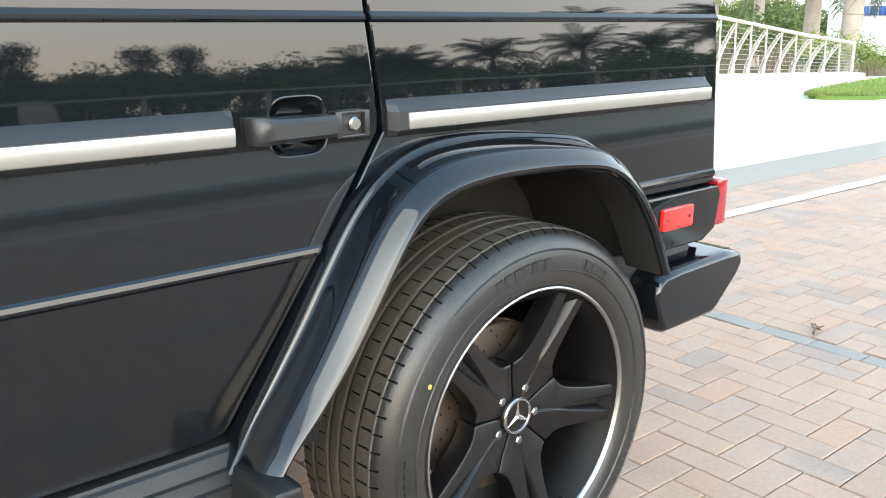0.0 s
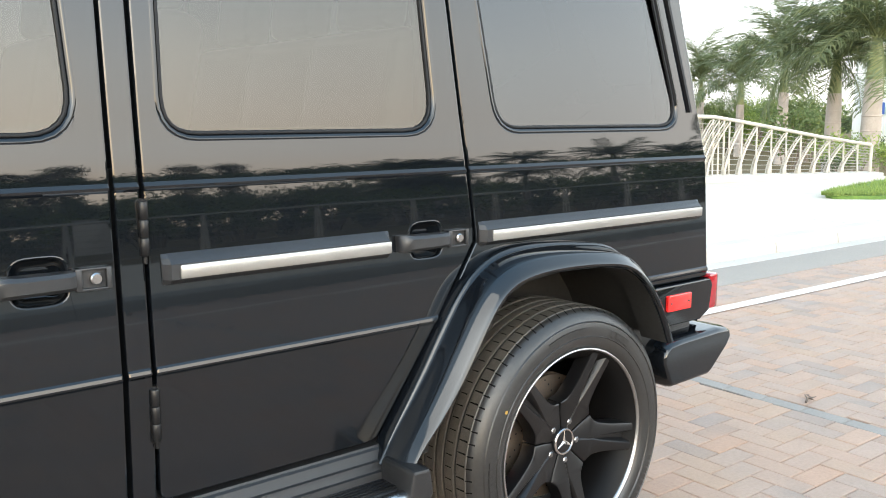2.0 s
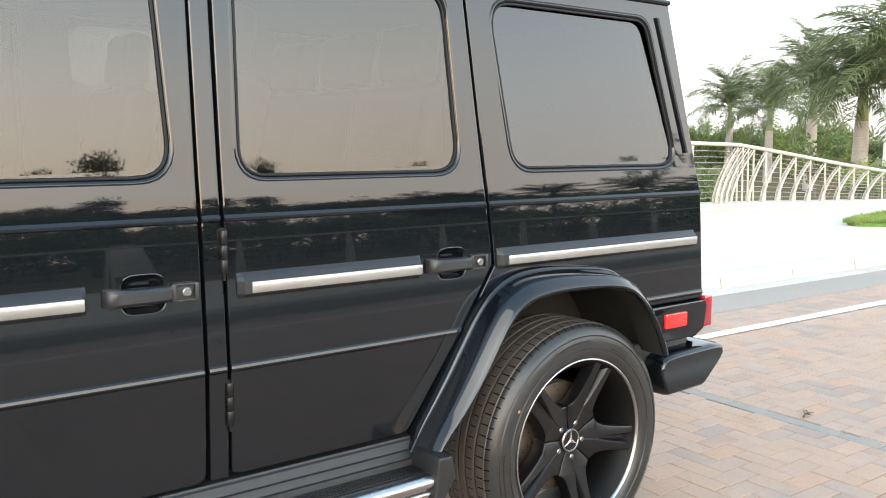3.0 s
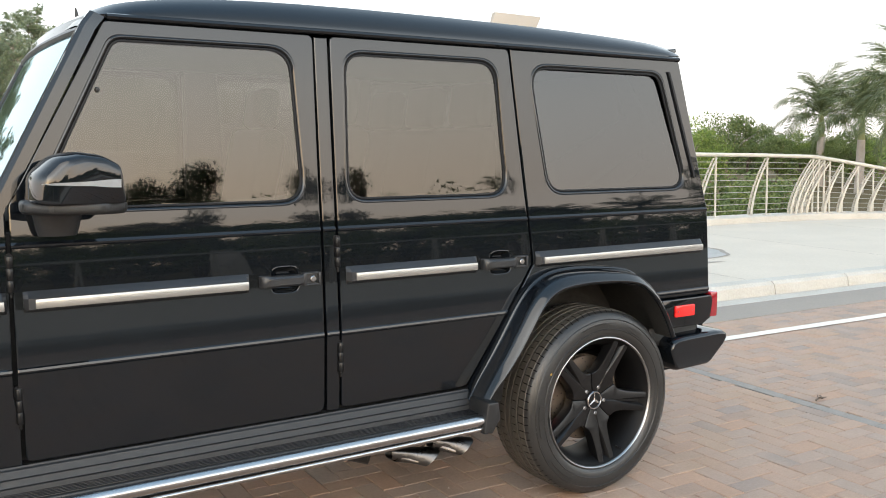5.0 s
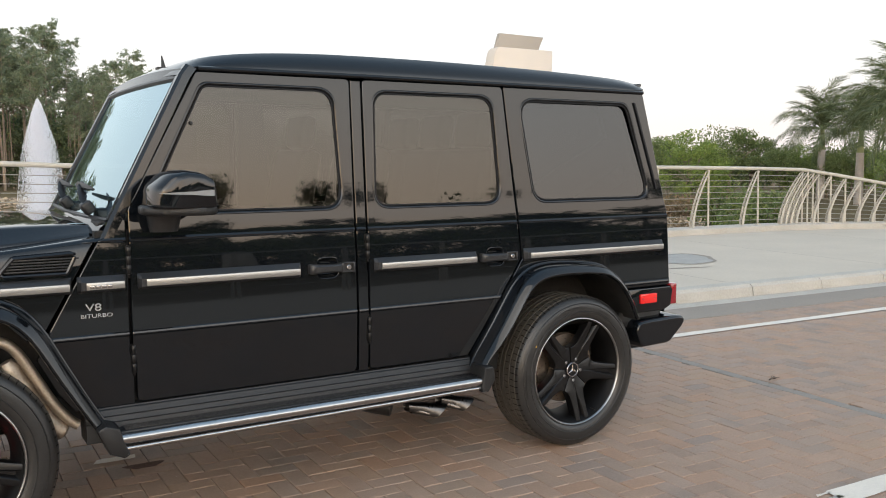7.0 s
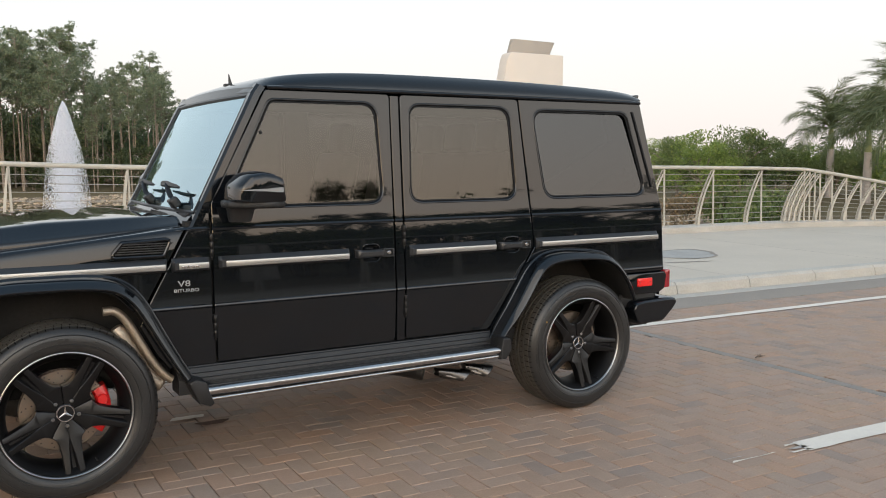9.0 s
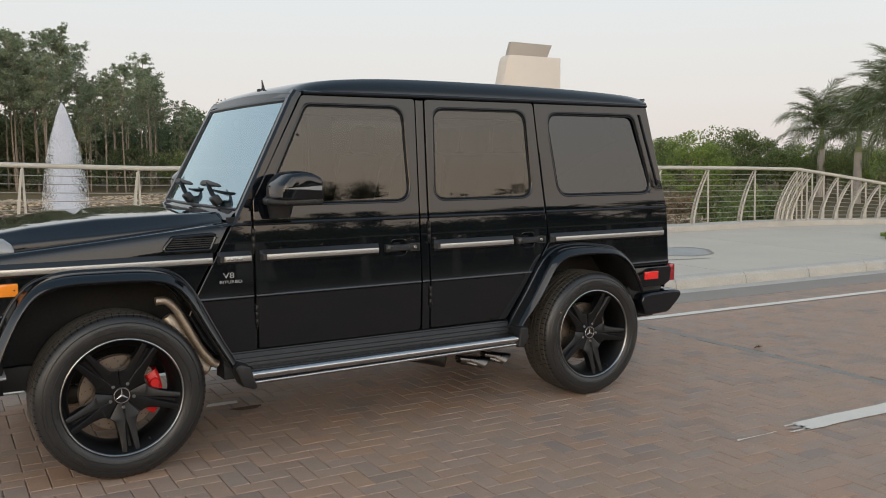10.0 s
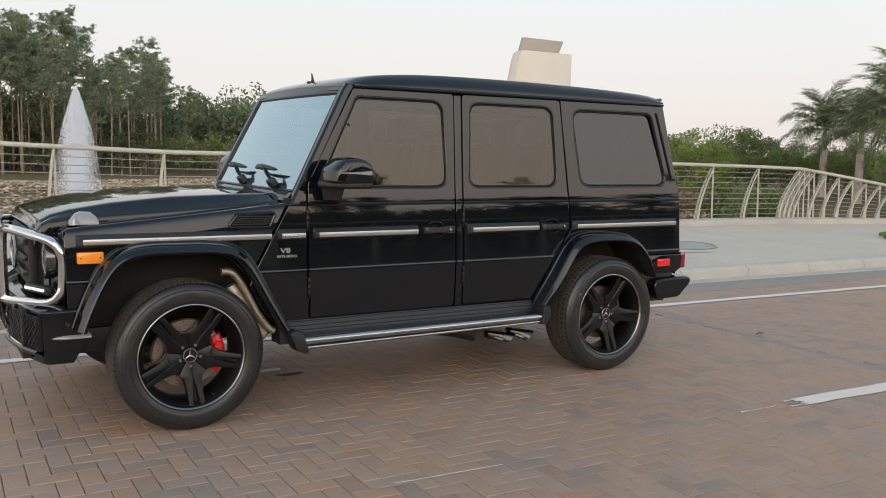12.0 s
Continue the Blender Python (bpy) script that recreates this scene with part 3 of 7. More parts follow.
S_END = rail_len[-1]
railing = thing("bridge_railing", "cream painted steel bridge railing with arched ribs and wires", "railing", at=(0, 0, 0.25))
LIFT = Matrix.Translation((0, 0, -0.25))
bm = bmesh.new()
pts = [rail_at(s) for s in np.linspace(0.01, S_END - 0.12, 90)]
tube(bm, [p + Vector((0, 0, z)) for p, d, z in pts], 0.034, 10)
part("handrail", bm, RAILPAINT, railing, "cream tubular handrail", place=LIFT)
for k in range(9):
    bm = bmesh.new()
    f = (k + 0.7) / 9.6
    tube(bm, [p + Vector((0, 0, 0.27 + (z - 0.30) * f)) for p, d, z in pts], 0.0055, 5)
    part("wire", bm, WIRE, railing, place=LIFT)


def rib(s, lean, wide=0.042):
    """An arched rib of two plates with rungs, and the strut that drops from its head."""
    p0, d, z0 = rail_at(s)
    p1, d1, z1 = rail_at(min(s + lean, S_END - 0.1))
    n = Vector((-d.y, d.x, 0))
    b = bmesh.new()
    path = []
    for i in range(9):
        f = i / 8
        q = p0.lerp(p1, f ** 1.75)
        q.z = 0.25 + (z1 - 0.05 - 0.25) * f
        path.append(q)
    for side in (-1, 1):
        rows = []
        for i, q in enumerate(path):
            w = wide * (1 - 0.45 * i / 8)
            c = q + n * side * 0.035
            rows.append([c - d * w + n * 0.006, c + d * w * 0.2 + n * 0.006, c + d * w * 0.2 - n * 0.006, c - d * w - n * 0.006])
        loft(b, rows, True, True)
    for i in range(1, 8):
        q = path[i] - d * 0.02
        box(b, -0.012, 0.012, -0.033, 0.033, -0.006, 0.006, m=Matrix.Translation(q) @ Matrix.Rotation(math.atan2(d.y, d.x), 4, "Z"))
    ob = part("rib", b, RAILPAINT, railing, place=LIFT)
    b = bmesh.new()
    foot = rail_at(min(s + lean + 0.03, S_END - 0.05))[0]
    tube(b, [foot + Vector((0, 0, 0.25)), p1 + Vector((0, 0, z1 - 0.03))], 0.017, 8)
    box(b, -0.06, 0.06, -0.05, 0.05, 0.25, 0.262, m=Matrix.Translation(foot))
    part("strut", b, RAILPAINT, ob)


for x in (-16.6, -14.6, -12.6, -10.8, -9.2, -7.6, -6.0, -4.2, -2.6, -0.97, 0.52, 2.05, 3.6, 5.1, 6.5):
    rib(rail_s(x), 0.08)
for x in (7.9, 9.35, 10.55, 11.8):
    rib(rail_s(x), 0.36)
s0 = rail_s(12.75)
for k in range(4):
    rib(s0 + 0.12 * k, 0.46)
k = s0 + 0.75
while k < S_END - 0.45:
    rib(k, 0.34)
    k += 0.315
bm = bmesh.new()
p, d, z = rail_at(S_END - 0.1)
tube(bm, [(p.x, p.y, 0.25), (p.x, p.y, z)], 0.03, 8)
part("end_post", bm, RAILPAINT, railing, place=LIFT)


# the same railing across the road, straight
far_rail = thing("bridge_railing", "cream painted steel bridge railing across the road", "railing", at=(0, 0, 0.15))
bm = bmesh.new()
tube(bm, [(-34, -14.2, 1.30), (0, -14.2, 1.32), (46, -14.2, 1.30)], 0.036, 8)
part("handrail", bm, RAILPAINT, far_rail)
for k in range(6):
    bm = bmesh.new()
    tube(bm, [(-34, -14.2, 0.22 + 0.17 * k), (46, -14.2, 0.22 + 0.17 * k)], 0.006, 4)
    part("wire", bm, WIRE, far_rail)
bm = bmesh.new()
for side in (-1, 1):
    prism(bm, [(-0.09, 0), (-0.05, 0), (0.01, 1.29), (-0.02, 1.29)], 0.05 * side, 0.05 * side + 0.014, "y")
    prism(bm, [(0.09, 0), (0.05, 0), (-0.01, 1.29), (0.02, 1.29)], 0.05 * side, 0.05 * side + 0.014, "y")
post_mesh = finish(bm, "post", RAILPAINT, 30)
for k in range(32):
    ob = new("post", post_mesh)
    ob.parent = far_rail
    ob.location = (-32 + 2.4 * k, -14.2, 0)

# ---- monuments: a stucco block with a leaning slab behind ----
def monument(at, turn, k=1.0):
    t = thing("monument", "beige stucco bridge monument with a leaning slab", "monument", "bridge monuments")
    b = bmesh.new()
    prism(b, [(-1.40, 0), (0.70, 0), (0.70, 3.57), (-0.56, 3.57), (-0.62, 3.53), (-0.66, 3.44)], 0.0, 0.28, "y", 0.012)
    part("block", b, STUCCO, t, smooth=30)
    b = bmesh.new()
    prism(b, [(-1.52, 0), (0.0, 0), (0.52, 3.46), (0.71, 3.865), (-0.34, 3.875)], 0.30, 0.40, "y", 0.012)
    part("slab", b, STUCCOSHADE, t, "leaning stucco slab, coloured darker as if in shade", smooth=30)
    t.matrix_basis = Matrix.Translation(at) @ Matrix.Rotation(turn, 4, "Z") @ Matrix.Scale(k, 4)
    return t


monument((8.76, 9.5, 0), 0.0)
bm = bmesh.new()
box(bm, 7.2, 10.4, 8.2, 11.2, -3.5, 0.0, 0.03)
setting("monument_footing", bm, CONCRETE, "concrete pier under the monument")
monument((12.6, -40.2, -1.7), math.pi + 0.25, 1.08)


# ---- plants ----
def leaf_quads(pts, size, rnd, flat=0.0):
    vv, ff = [], []
    for p in pts:
        a = Vector((rnd.gauss(0, 1), rnd.gauss(0, 1), rnd.gauss(0, 1) * (1 - flat))).normalized()
        b = a.orthogonal().normalized()
        b.rotate(Matrix.Rotation(rnd.uniform(0, 6.28), 3, a))
        s = size * rnd.uniform(0.55, 1.35)
        c = a.cross(b)
        i = len(vv)
        p = Vector(p)
        vv += [p - b * s, p + c * s * 0.42, p + b * s, p - c * s * 0.42]
        ff.append((i, i + 1, i + 2, i + 3))
    return vv, ff


def leaf_part(pts, size, rnd, mat, parent, name="crown", flat=0.0):
    vv, ff = leaf_quads(pts, size, rnd, flat)
    me = bpy.data.meshes.new(name)
    me.from_pydata(vv, [], ff)
    me.materials.append(mat)
    ob = new(name, me)
    ob.parent = parent
    return ob


def in_ball(rnd, r):
    while True:
        v = Vector((rnd.uniform(-1, 1), rnd.uniform(-1, 1), rnd.uniform(-1, 1)))
        if 0.15 < v.length < 1:
            return Vector((v.x * r[0], v.y * r[1], v.z * r[2]))


def pine(h, seed, label="tall slender pine with a sparse ragged crown"):
    rnd = random.Random(seed)
    t = thing("pine_tree", label, "tree", "pine wood")
    b = bmesh.new()
    bend = rnd.uniform(-0.4, 0.4)
    trunk = [Vector((bend * math.sin(2.2 * f), bend * 0.6 * f * f, h * f)) for f in np.linspace(-0.03, 0.97, 9)]
    tube(b, trunk, [0.118 * h / 16 * (1 - 0.75 * f) for f in np.linspace(0, 1, 9)], 7)
    pts = []
    for i in range(rnd.randint(22, 28)):
        f = 0.56 + 0.44 * rnd.random() ** 0.8
        o = trunk[0].lerp(trunk[-1], f)
        a, ln = rnd.uniform(0, 6.28), rnd.uniform(0.4, 2.7) * (1.22 - f) * 1.75 * h / 16 + 0.3
        e = o + Vector((math.cos(a) * ln, math.sin(a) * ln, rnd.uniform(-0.2, 0.45) + 0.45 * ln))
        tube(b, [o, o.lerp(e, 0.5) + Vector((0, 0, -0.12)), e], [0.034, 0.026, 0.012], 4)
        r = rnd.uniform(0.30, 0.70) * h / 16
        for c in (e, o.lerp(e, 0.72) + in_ball(rnd, (0.3, 0.3, 0.4)), e + in_ball(rnd, (r * 1.4, r * 1.4, r * 1.1)), e + in_ball(rnd, (r * 1.8, r * 1.8, r * 0.8))):
            q = r * rnd.uniform(0.40, 0.95)
            pts += [c + Vector((rnd.gauss(0, 0.55 * q), rnd.gauss(0, 0.55 * q), rnd.gauss(0, 0.30 * q))) for _ in range(int(92 * q))]
    part("trunk", b, BARK, t)
    leaf_part(pts, 0.135, rnd, PINELEAF, t)
    return t


def broad_tree(h, seed, mat, label="round leafy green tree", lean=1.0, name="broadleaf_tree", leaf=0.029, dense=84):
    rnd = random.Random(seed)
    t = thing(name, label, "tree", "leafy trees")
    b = bmesh.new()
    tube(b, [(0, 0, -0.3), (0.1, 0, h * 0.25), (0.0, 0.1, h * 0.5)], [0.05 * h * 0.5, 0.04 * h * 0.5, 0.02 * h], 7)
    pts = []
    for i in range(26):
        c = in_ball(rnd, (0.42 * h * lean, 0.42 * h * lean, 0.40 * h)) + Vector((0, 0, 0.56 * h))
        if i < 14:
            tube(b, [(0, 0.05, h * 0.3), Vector((0, 0, h * 0.42)).lerp(c, 0.5), c], [0.012 * h, 0.007 * h, 0.002 * h], 4)
        r = rnd.uniform(0.10, 0.20) * h
        pts += [c + in_ball(rnd, (r, r, r * 0.75)) for _ in range(dense)]
    part("trunk", b, BARK, t)
    leaf_part(pts, leaf * h, rnd, mat, t)
    return t


def shrub(r, h, seed, mat, label, n=900, leaf=0.09, name="shrub", group="shrubs"):
    rnd = random.Random(seed)
    t = thing(name, label, "shrub", group)
    b = bmesh.new()
    pts = []
    for i in range(14):
        c = Vector((rnd.uniform(-r, r) * 0.75, rnd.uniform(-r, r) * 0.75, h * rnd.uniform(0.3, 0.85)))
        tube(b, [(c.x * 0.3, c.y * 0.3, -0.15), c * 0.7, c], [0.02, 0.014, 0.006], 4)
        q = rnd.uniform(0.28, 0.5) * min(r, h)
        pts += [c + in_ball(rnd, (q * 1.2, q * 1.2, q)) for _ in range(n // 14)]
    part("stem", b, BARK, t)
    leaf_part(pts, leaf, rnd, mat, t, "leaves")
    return t


def frond_mesh(seed, length=2.3):
    rnd = random.Random(seed)
    b = bmesh.new()
    path = [Vector((0, 0, 0))]
    for f in np.linspace(0.04, 0.96, 12):
        bend = radians(80 * f ** 1.4 - 10)
        path.append(path[-1] + Vector((math.cos(bend), 0, -math.sin(bend))) * length / 12)
    tube(b, path, [0.024 * (1 - 0.85 * f) + 0.004 for f in np.linspace(0, 1, 13)], 4)
    for i in range(64):
        f = 0.12 + 0.88 * i / 63
        k = f * 12
        o = path[min(int(k), 11)].lerp(path[min(int(k), 11) + 1], k - int(k))
        t = (path[min(int(k) + 1, 12)] - path[int(min(k, 11))]).normalized()
        ln = length * 0.25 * (1.0 - 1.5 * (f - 0.45) ** 2 * (1.0 if f > 0.45 else 3.0)) * rnd.uniform(0.75, 1.15)
        for side in (-1, 1):
            out = (Vector((0, side, 0)) * rnd.uniform(0.55, 1.0) + t * rnd.uniform(0.45, 0.85) + Vector((0, 0, rnd.uniform(-0.35, 0.45)))).normalized()
            m = o + out * ln * 0.55
            e = o + out * ln + Vector((0, 0, -ln * rnd.uniform(0.15, 0.65)))
            w = t * 0.0145
            v = [b.verts.new(q) for q in (o - w * 0.5, o + w * 0.5, m + w, m - w, e)]
            b.faces.new((v[0], v[1], v[2], v[3]))
            b.faces.new((v[3], v[2], v[4]))
    return finish(b, "frond", FROND, 0)


FRONDS = [frond_mesh(s) for s in (3, 7, 11)]


def palm(seed, grey=2.2, shaft=0.85, wide=0.20, big=1.0, rise=62):
    rnd = random.Random(seed)
    t = thing("royal_palm", "royal palm with grey trunk, green crownshaft and drooping fronds", "palm tree", "royal palms")
    b = bmesh.new()
    tube(b, [(0, 0, -0.8), (0, 0, 0), (0, 0, grey * 0.5), (0, 0, grey)], [wide * 1.1, wide * 1.08, wide, wide * 0.86], 14)
    for k in range(6):
        lathe(b, [(wide * 1.02, 0.0), (wide * 1.05, 0.012), (wide * 1.0, 0.024)], 14, "z", (0, 0, grey * (0.1 + 0.14 * k)))
    part("trunk", b, PALMGREY, t, "pale grey ringed trunk")
    b = bmesh.new()
    tube(b, [(0, 0, grey - 0.01), (0, 0, grey + shaft * 0.4), (0, 0, grey + shaft), (0, 0, grey + shaft + 0.25)], [wide * 0.84, wide * 0.72, wide * 0.5, 0.03], 12)
    part("crownshaft", b, SHAFT, t, "smooth yellow-green crownshaft")
    n = 29
    for i in range(n):
        ob = new("frond", FRONDS[i % 3])
        ob.parent = t
        up = (i + 0.5) / n
        ob.matrix_basis = (Matrix.Translation((0, 0, grey + shaft * 0.95)) @ Matrix.Rotation(i * 2.399 + rnd.uniform(-0.2, 0.2), 4, "Z")
                           @ Matrix.Rotation(radians(-(rise + 30) * up ** 0.85 + 16 + rnd.uniform(-9, 9)), 4, "Y") @ Matrix.Scale(big * rnd.uniform(0.9, 1.15), 4))
    return t


def put(m_at, turn=0.0, k=1.0):
    return Matrix.Translation(m_at) @ Matrix.Rotation(turn, 4, "Z") @ Matrix.Scale(k, 4)


def ray_place(az, dist, eye=(-0.45, -2.58)):
    a = radians(az)
    return eye[0] + dist * math.cos(a), eye[1] + dist * math.sin(a)


# palms past the railing's end
palms = []
for i, (az, dist, k) in enumerate(((26.95, 25, 1.0), (24.95, 23, 1.12), (22.0, 40, 1.0))):
    x, y = ray_place(az, dist)
    if i < 2:
        q = palm(40 + i)
        palms.append(q)
        q.matrix_basis = put((x, y, -0.35), i * 1.1, k)
    else:
        copy_thing(palms[i % 2], put((x, y, -0.35), i * 1.3, k))

far_palm = palm(46, 3.35, 1.25, 0.23, 1.30, 72)
far_palm.matrix_basis = put((*ray_place(34.42, 46), -0.9), 0.6, 0.85)
copy_thing(far_palm, put((*ray_place(32.1, 40), -0.9), 2.1, 0.93))
copy_thing(far_palm, put((*ray_place(29.7, 34), -0.8), 4.0, 1.02))

# pine wood beyond the pond
pines = [pine(16, 1), pine(17, 2), pine(15, 3), pine(16.5, 4)]
rnd = random.Random(5)
spots = []
for i in range(106):
    dirx = rnd.uniform(-0.03, 0.245) if i < 78 else rnd.uniform(-0.30, -0.03)
    y = rnd.uniform(84, 112)
    k = rnd.uniform(0.82, 1.06)
    if 0.160 < dirx < 0.173:
        k *= 0.70
    elif dirx > 0.17:
        k *= 0.82
    spots.append((-2.6 + dirx * (y + 5.3), y, k * (y / 98)))
for i, (x, y, k) in enumerate(spots):
    m = put((x, y, ground_height(x, y) - 0.1), rnd.uniform(0, 6.28), k)
    if i < 4:
        pines[i].matrix_basis = m
    else:
        copy_thing(pines[i % 4], m)
for i in range(5):
    dirx = 0.27 + i * 0.07 + rnd.uniform(-0.01, 0.01)
    y = rnd.uniform(95, 120)
    x = -2.6 + dirx * (y + 5.3)
    copy_thing(pines[i % 4], put((x, y, ground_height(x, y)), rnd.uniform(0, 6.28), rnd.uniform(0.46, 0.62)))

# leafy trees: under the pines, along the far bank and behind the right part of the railing
leafy_a = broad_tree(6.5, 21, BROADLEAF)
leafy_b = broad_tree(6.0, 22, DARKLEAF, "dark green spreading leafy tree", 1.15)
leafy_c = broad_tree(5.5, 23, LIMELEAF, "bright green young leafy tree", 0.95)
kinds = [leafy_a, leafy_b, leafy_c]
first = {0, 1, 2}
spots = []
for i in range(30):
    dirx = -0.04 + i * 0.0175 + rnd.uniform(-0.008, 0.008)
    y = rnd.uniform(88, 104)
    spots.append((-2.6 + dirx * (y + 5.3), y, rnd.uniform(0.62, 0.95) * (1.15 if dirx > 0.12 else 0.95), rnd.choice((0, 1, 1))))
far = []
for i in range(76):
    dirx = -0.08 + i * 0.0088 + rnd.uniform(-0.006, 0.006)
    y = rnd.uniform(112, 126)
    far.append((-2.6 + dirx * (y + 5.3), y, rnd.uniform(1.35, 1.75) if dirx < 0.24 else rnd.uniform(1.45, 1.8) if dirx < 0.36 else rnd.uniform(1.1, 1.4), rnd.choice((0, 1, 1)), 2))
for i in range(26):
    dirx = -0.06 + i * 0.0075 + rnd.uniform(-0.006, 0.006)
    y = rnd.uniform(104, 114)
    far.append((-2.6 + dirx * (y + 5.3), y, rnd.uniform(1.3, 1.65), rnd.choice((0, 1, 1)), 2))
for i in range(34):
    dirx = 0.55 + i * 0.05 + rnd.uniform(-0.02, 0.02)
    y = rnd.uniform(46, 60) * (0.9 if dirx > 1.3 else 1.0)
    spots.append((-2.6 + dirx * (y + 5.3), y, rnd.uniform(0.50, 0.80), rnd.choice((0, 1, 2, 0))))
for i in range(22):
    az, dist = rnd.uniform(10, 42), rnd.uniform(52, 75)
    x, y = ray_place(az, dist)
    spots.append((x, y, rnd.uniform(0.5, 0.75), rnd.choice((0, 1, 0, 2))))
for i in range(34):
    x, y = ray_place(28 + i * 0.75 + rnd.uniform(-0.3, 0.3), rnd.uniform(62, 78), (-2.64, -5.35))
    spots.append((x, y, rnd.uniform(0.44, 0.64), rnd.choice((0, 1, 2, 0, 1))))
for i in range(26):
    x, y = ray_place(26 + i * 1.1, rnd.uniform(95, 120), (-2.64, -5.35))
    far.append((x, y, rnd.uniform(0.66, 0.90), rnd.choice((0, 1)), 2))
for x, y, k, kind in spots:
    m = put((x, y, ground_height(x, y) - 0.2), rnd.uniform(0, 6.28), k)
    if kind in first:
        first.discard(kind)
        kinds[kind].matrix_basis = m
    else:
        copy_thing(kinds[kind], m)

# shrubs close behind the railing and at its end
bush = shrub(1.0, 1.7, 31, BROADLEAF, "leafy green shrub growing behind the railing", 1300, 0.075)
bush2 = shrub(1.1, 1.3, 32, LIMELEAF, "pale green mounded garden shrub", 1300, 0.06)
bush3 = shrub(0.9, 1.2, 33, DARKLEAF, "dark garden hedge shrub", 1300, 0.06)
placed = set()
for i, (x, y, z, k, b) in enumerate(((14.4, 8.3, -0.9, 1.0, bush), (13.2, 8.7, -1.0, 0.6, bush3), 
                                     (18.0, 6.6, 0.0, 0.62, bush3), (19.2, 6.9, 0.0, 0.7, bush2), (20.5, 6.6, 0.0, 0.72, bush2), (22.5, 6.2, 0.0, 0.8, bush3),
                                     (24.5, 6.9, 0, 0.9, bush2), (26.5, 7.6, 0, 0.9, bush2), (26.5, 12.5, -0.3, 1.1, bush),
                                     (29.0, 11.0, -0.3, 1.2, bush3), (31.0, 14.0, -0.3, 1.3, bush))):
    m = put((x, y, z), i * 1.7, k)
    if b not in placed:
        placed.add(b)
        b.matrix_basis = m
    else:
        copy_thing(b, m)

for i in range(9):
    x, y = ray_place(41.0 - 0.3 * i + rnd.uniform(-0.15, 0.15), rnd.uniform(23.0, 27.0), (-2.64, -5.35))
    copy_thing((bush, bush3, bush, bush2)[i % 4], put((x, y, -0.75), i * 2.1, rnd.uniform(0.7, 0.95)))
fine_lime = broad_tree(4.0, 24, LIMELEAF, "lime green round leafy tree on the bank", 1.1, leaf=0.018, dense=230)
fine_dark = broad_tree(4.6, 25, BROADLEAF, "dark green dense round tree on the bank", 1.0, leaf=0.017, dense=260)
set_out = set()
for az, dist, k, kind in ((42.9, 46, 0.88, fine_lime), (41.7, 47, 0.74, fine_lime), (44.3, 50, 0.84, fine_dark), (40.6, 52, 1.14, fine_dark), (39.4, 54, 0.98, fine_dark), (45.6, 56, 0.95, fine_lime),
                          (37.9, 50, 0.80, fine_dark), (36.6, 52, 0.82, fine_lime), (35.3, 50, 0.78, fine_dark), (33.9, 52, 0.85, fine_dark), (32.3, 50, 0.8, fine_lime), (30.8, 50, 0.85, fine_dark)):
    x, y = ray_place(az, dist, (-2.64, -5.35))
    m = put((x, y, ground_height(x, y) - 0.2), az, k)
    if kind in set_out:
        copy_thing(kind, m)
    else:
        set_out.add(kind)
        kind.matrix_basis = m

dry = shrub(1.0, 0.9, 34, DRYLEAF, "dry brown brush on the bank", 700, 0.07, "brush")
dry.matrix_basis = put((*ray_place(43.5, 25, (-2.64, -5.35)), -0.9), 0, 0.9)
for i in range(9):
    x, y = ray_place(40.4 + 0.6 * i, rnd.uniform(31, 38), (-2.64, -5.35))
    copy_thing(dry, put((x, y, -0.75), i * 1.3, rnd.uniform(0.7, 1.2)))

# trees and palms across the road, mirrored in the car's paint and glass
SKYLINE = ((-150, 6.2), (-80, 5.8), (-72, 6.0), (-66, 5.8), (-60, 5.9), (-57, 5.8), (-52, 5.3), (-49.5, 4.4), (-48, 3.8), (-30, 3.6), (0, 3.4))


def tree_scale(az, dist):
    el = float(np.interp(az, [p for p, _ in SKYLINE], [q for _, q in SKYLINE]))
    return (dist * math.tan(radians(el)) + 1.4) / 6.9


for i in range(108):
    az, dist = -150 + i * 1.38 + rnd.uniform(-0.6, 0.6), rnd.uniform(66, 84)
    a = radians(az)
    far.append((1 + dist * math.cos(a), dist * math.sin(a), tree_scale(az, dist) * rnd.uniform(0.86, 1.0), (1, 0, 1)[i % 3], 1 if -84 < az < -46 else 3))
slim = broad_tree(14.5, 61, DARKLEAF, "tall dark round-crowned tree", 0.22, leaf=0.0115, dense=260)
slim.matrix_basis = put((1 + 80 * math.cos(radians(-74.4)), 80 * math.sin(radians(-74.4)), 0), 0.4, 0.89)
for i, (az, dist, k) in enumerate(((-76.0, 81, 0.84), (-77.9, 82, 0.9), (-79.6, 84, 0.85), (-67.4, 83, 0.93), (-64.6, 84, 0.92), (-83, 85, 0.8), (-90, 88, 0.85), (-101, 84, 0.85))):
    a = radians(az)
    copy_thing(slim, put((1 + dist * math.cos(a), dist * math.sin(a), 0), i * 1.0, k))
for i, (az, dist, k) in enumerate(((-45.5, 60, 1.52), (-39.7, 62, 1.46), (-35.4, 60, 1.42), (-54.2, 58, 1.28), (-52.8, 57, 1.26), (-51.4, 58, 1.24), (-50.1, 59, 1.2), (-31, 62, 1.6), (-27, 60, 1.5))):
    a = radians(az)
    copy_thing(palms[i % 2], put((1 + dist * math.cos(a), dist * math.sin(a), -0.3), i * 0.9, k))
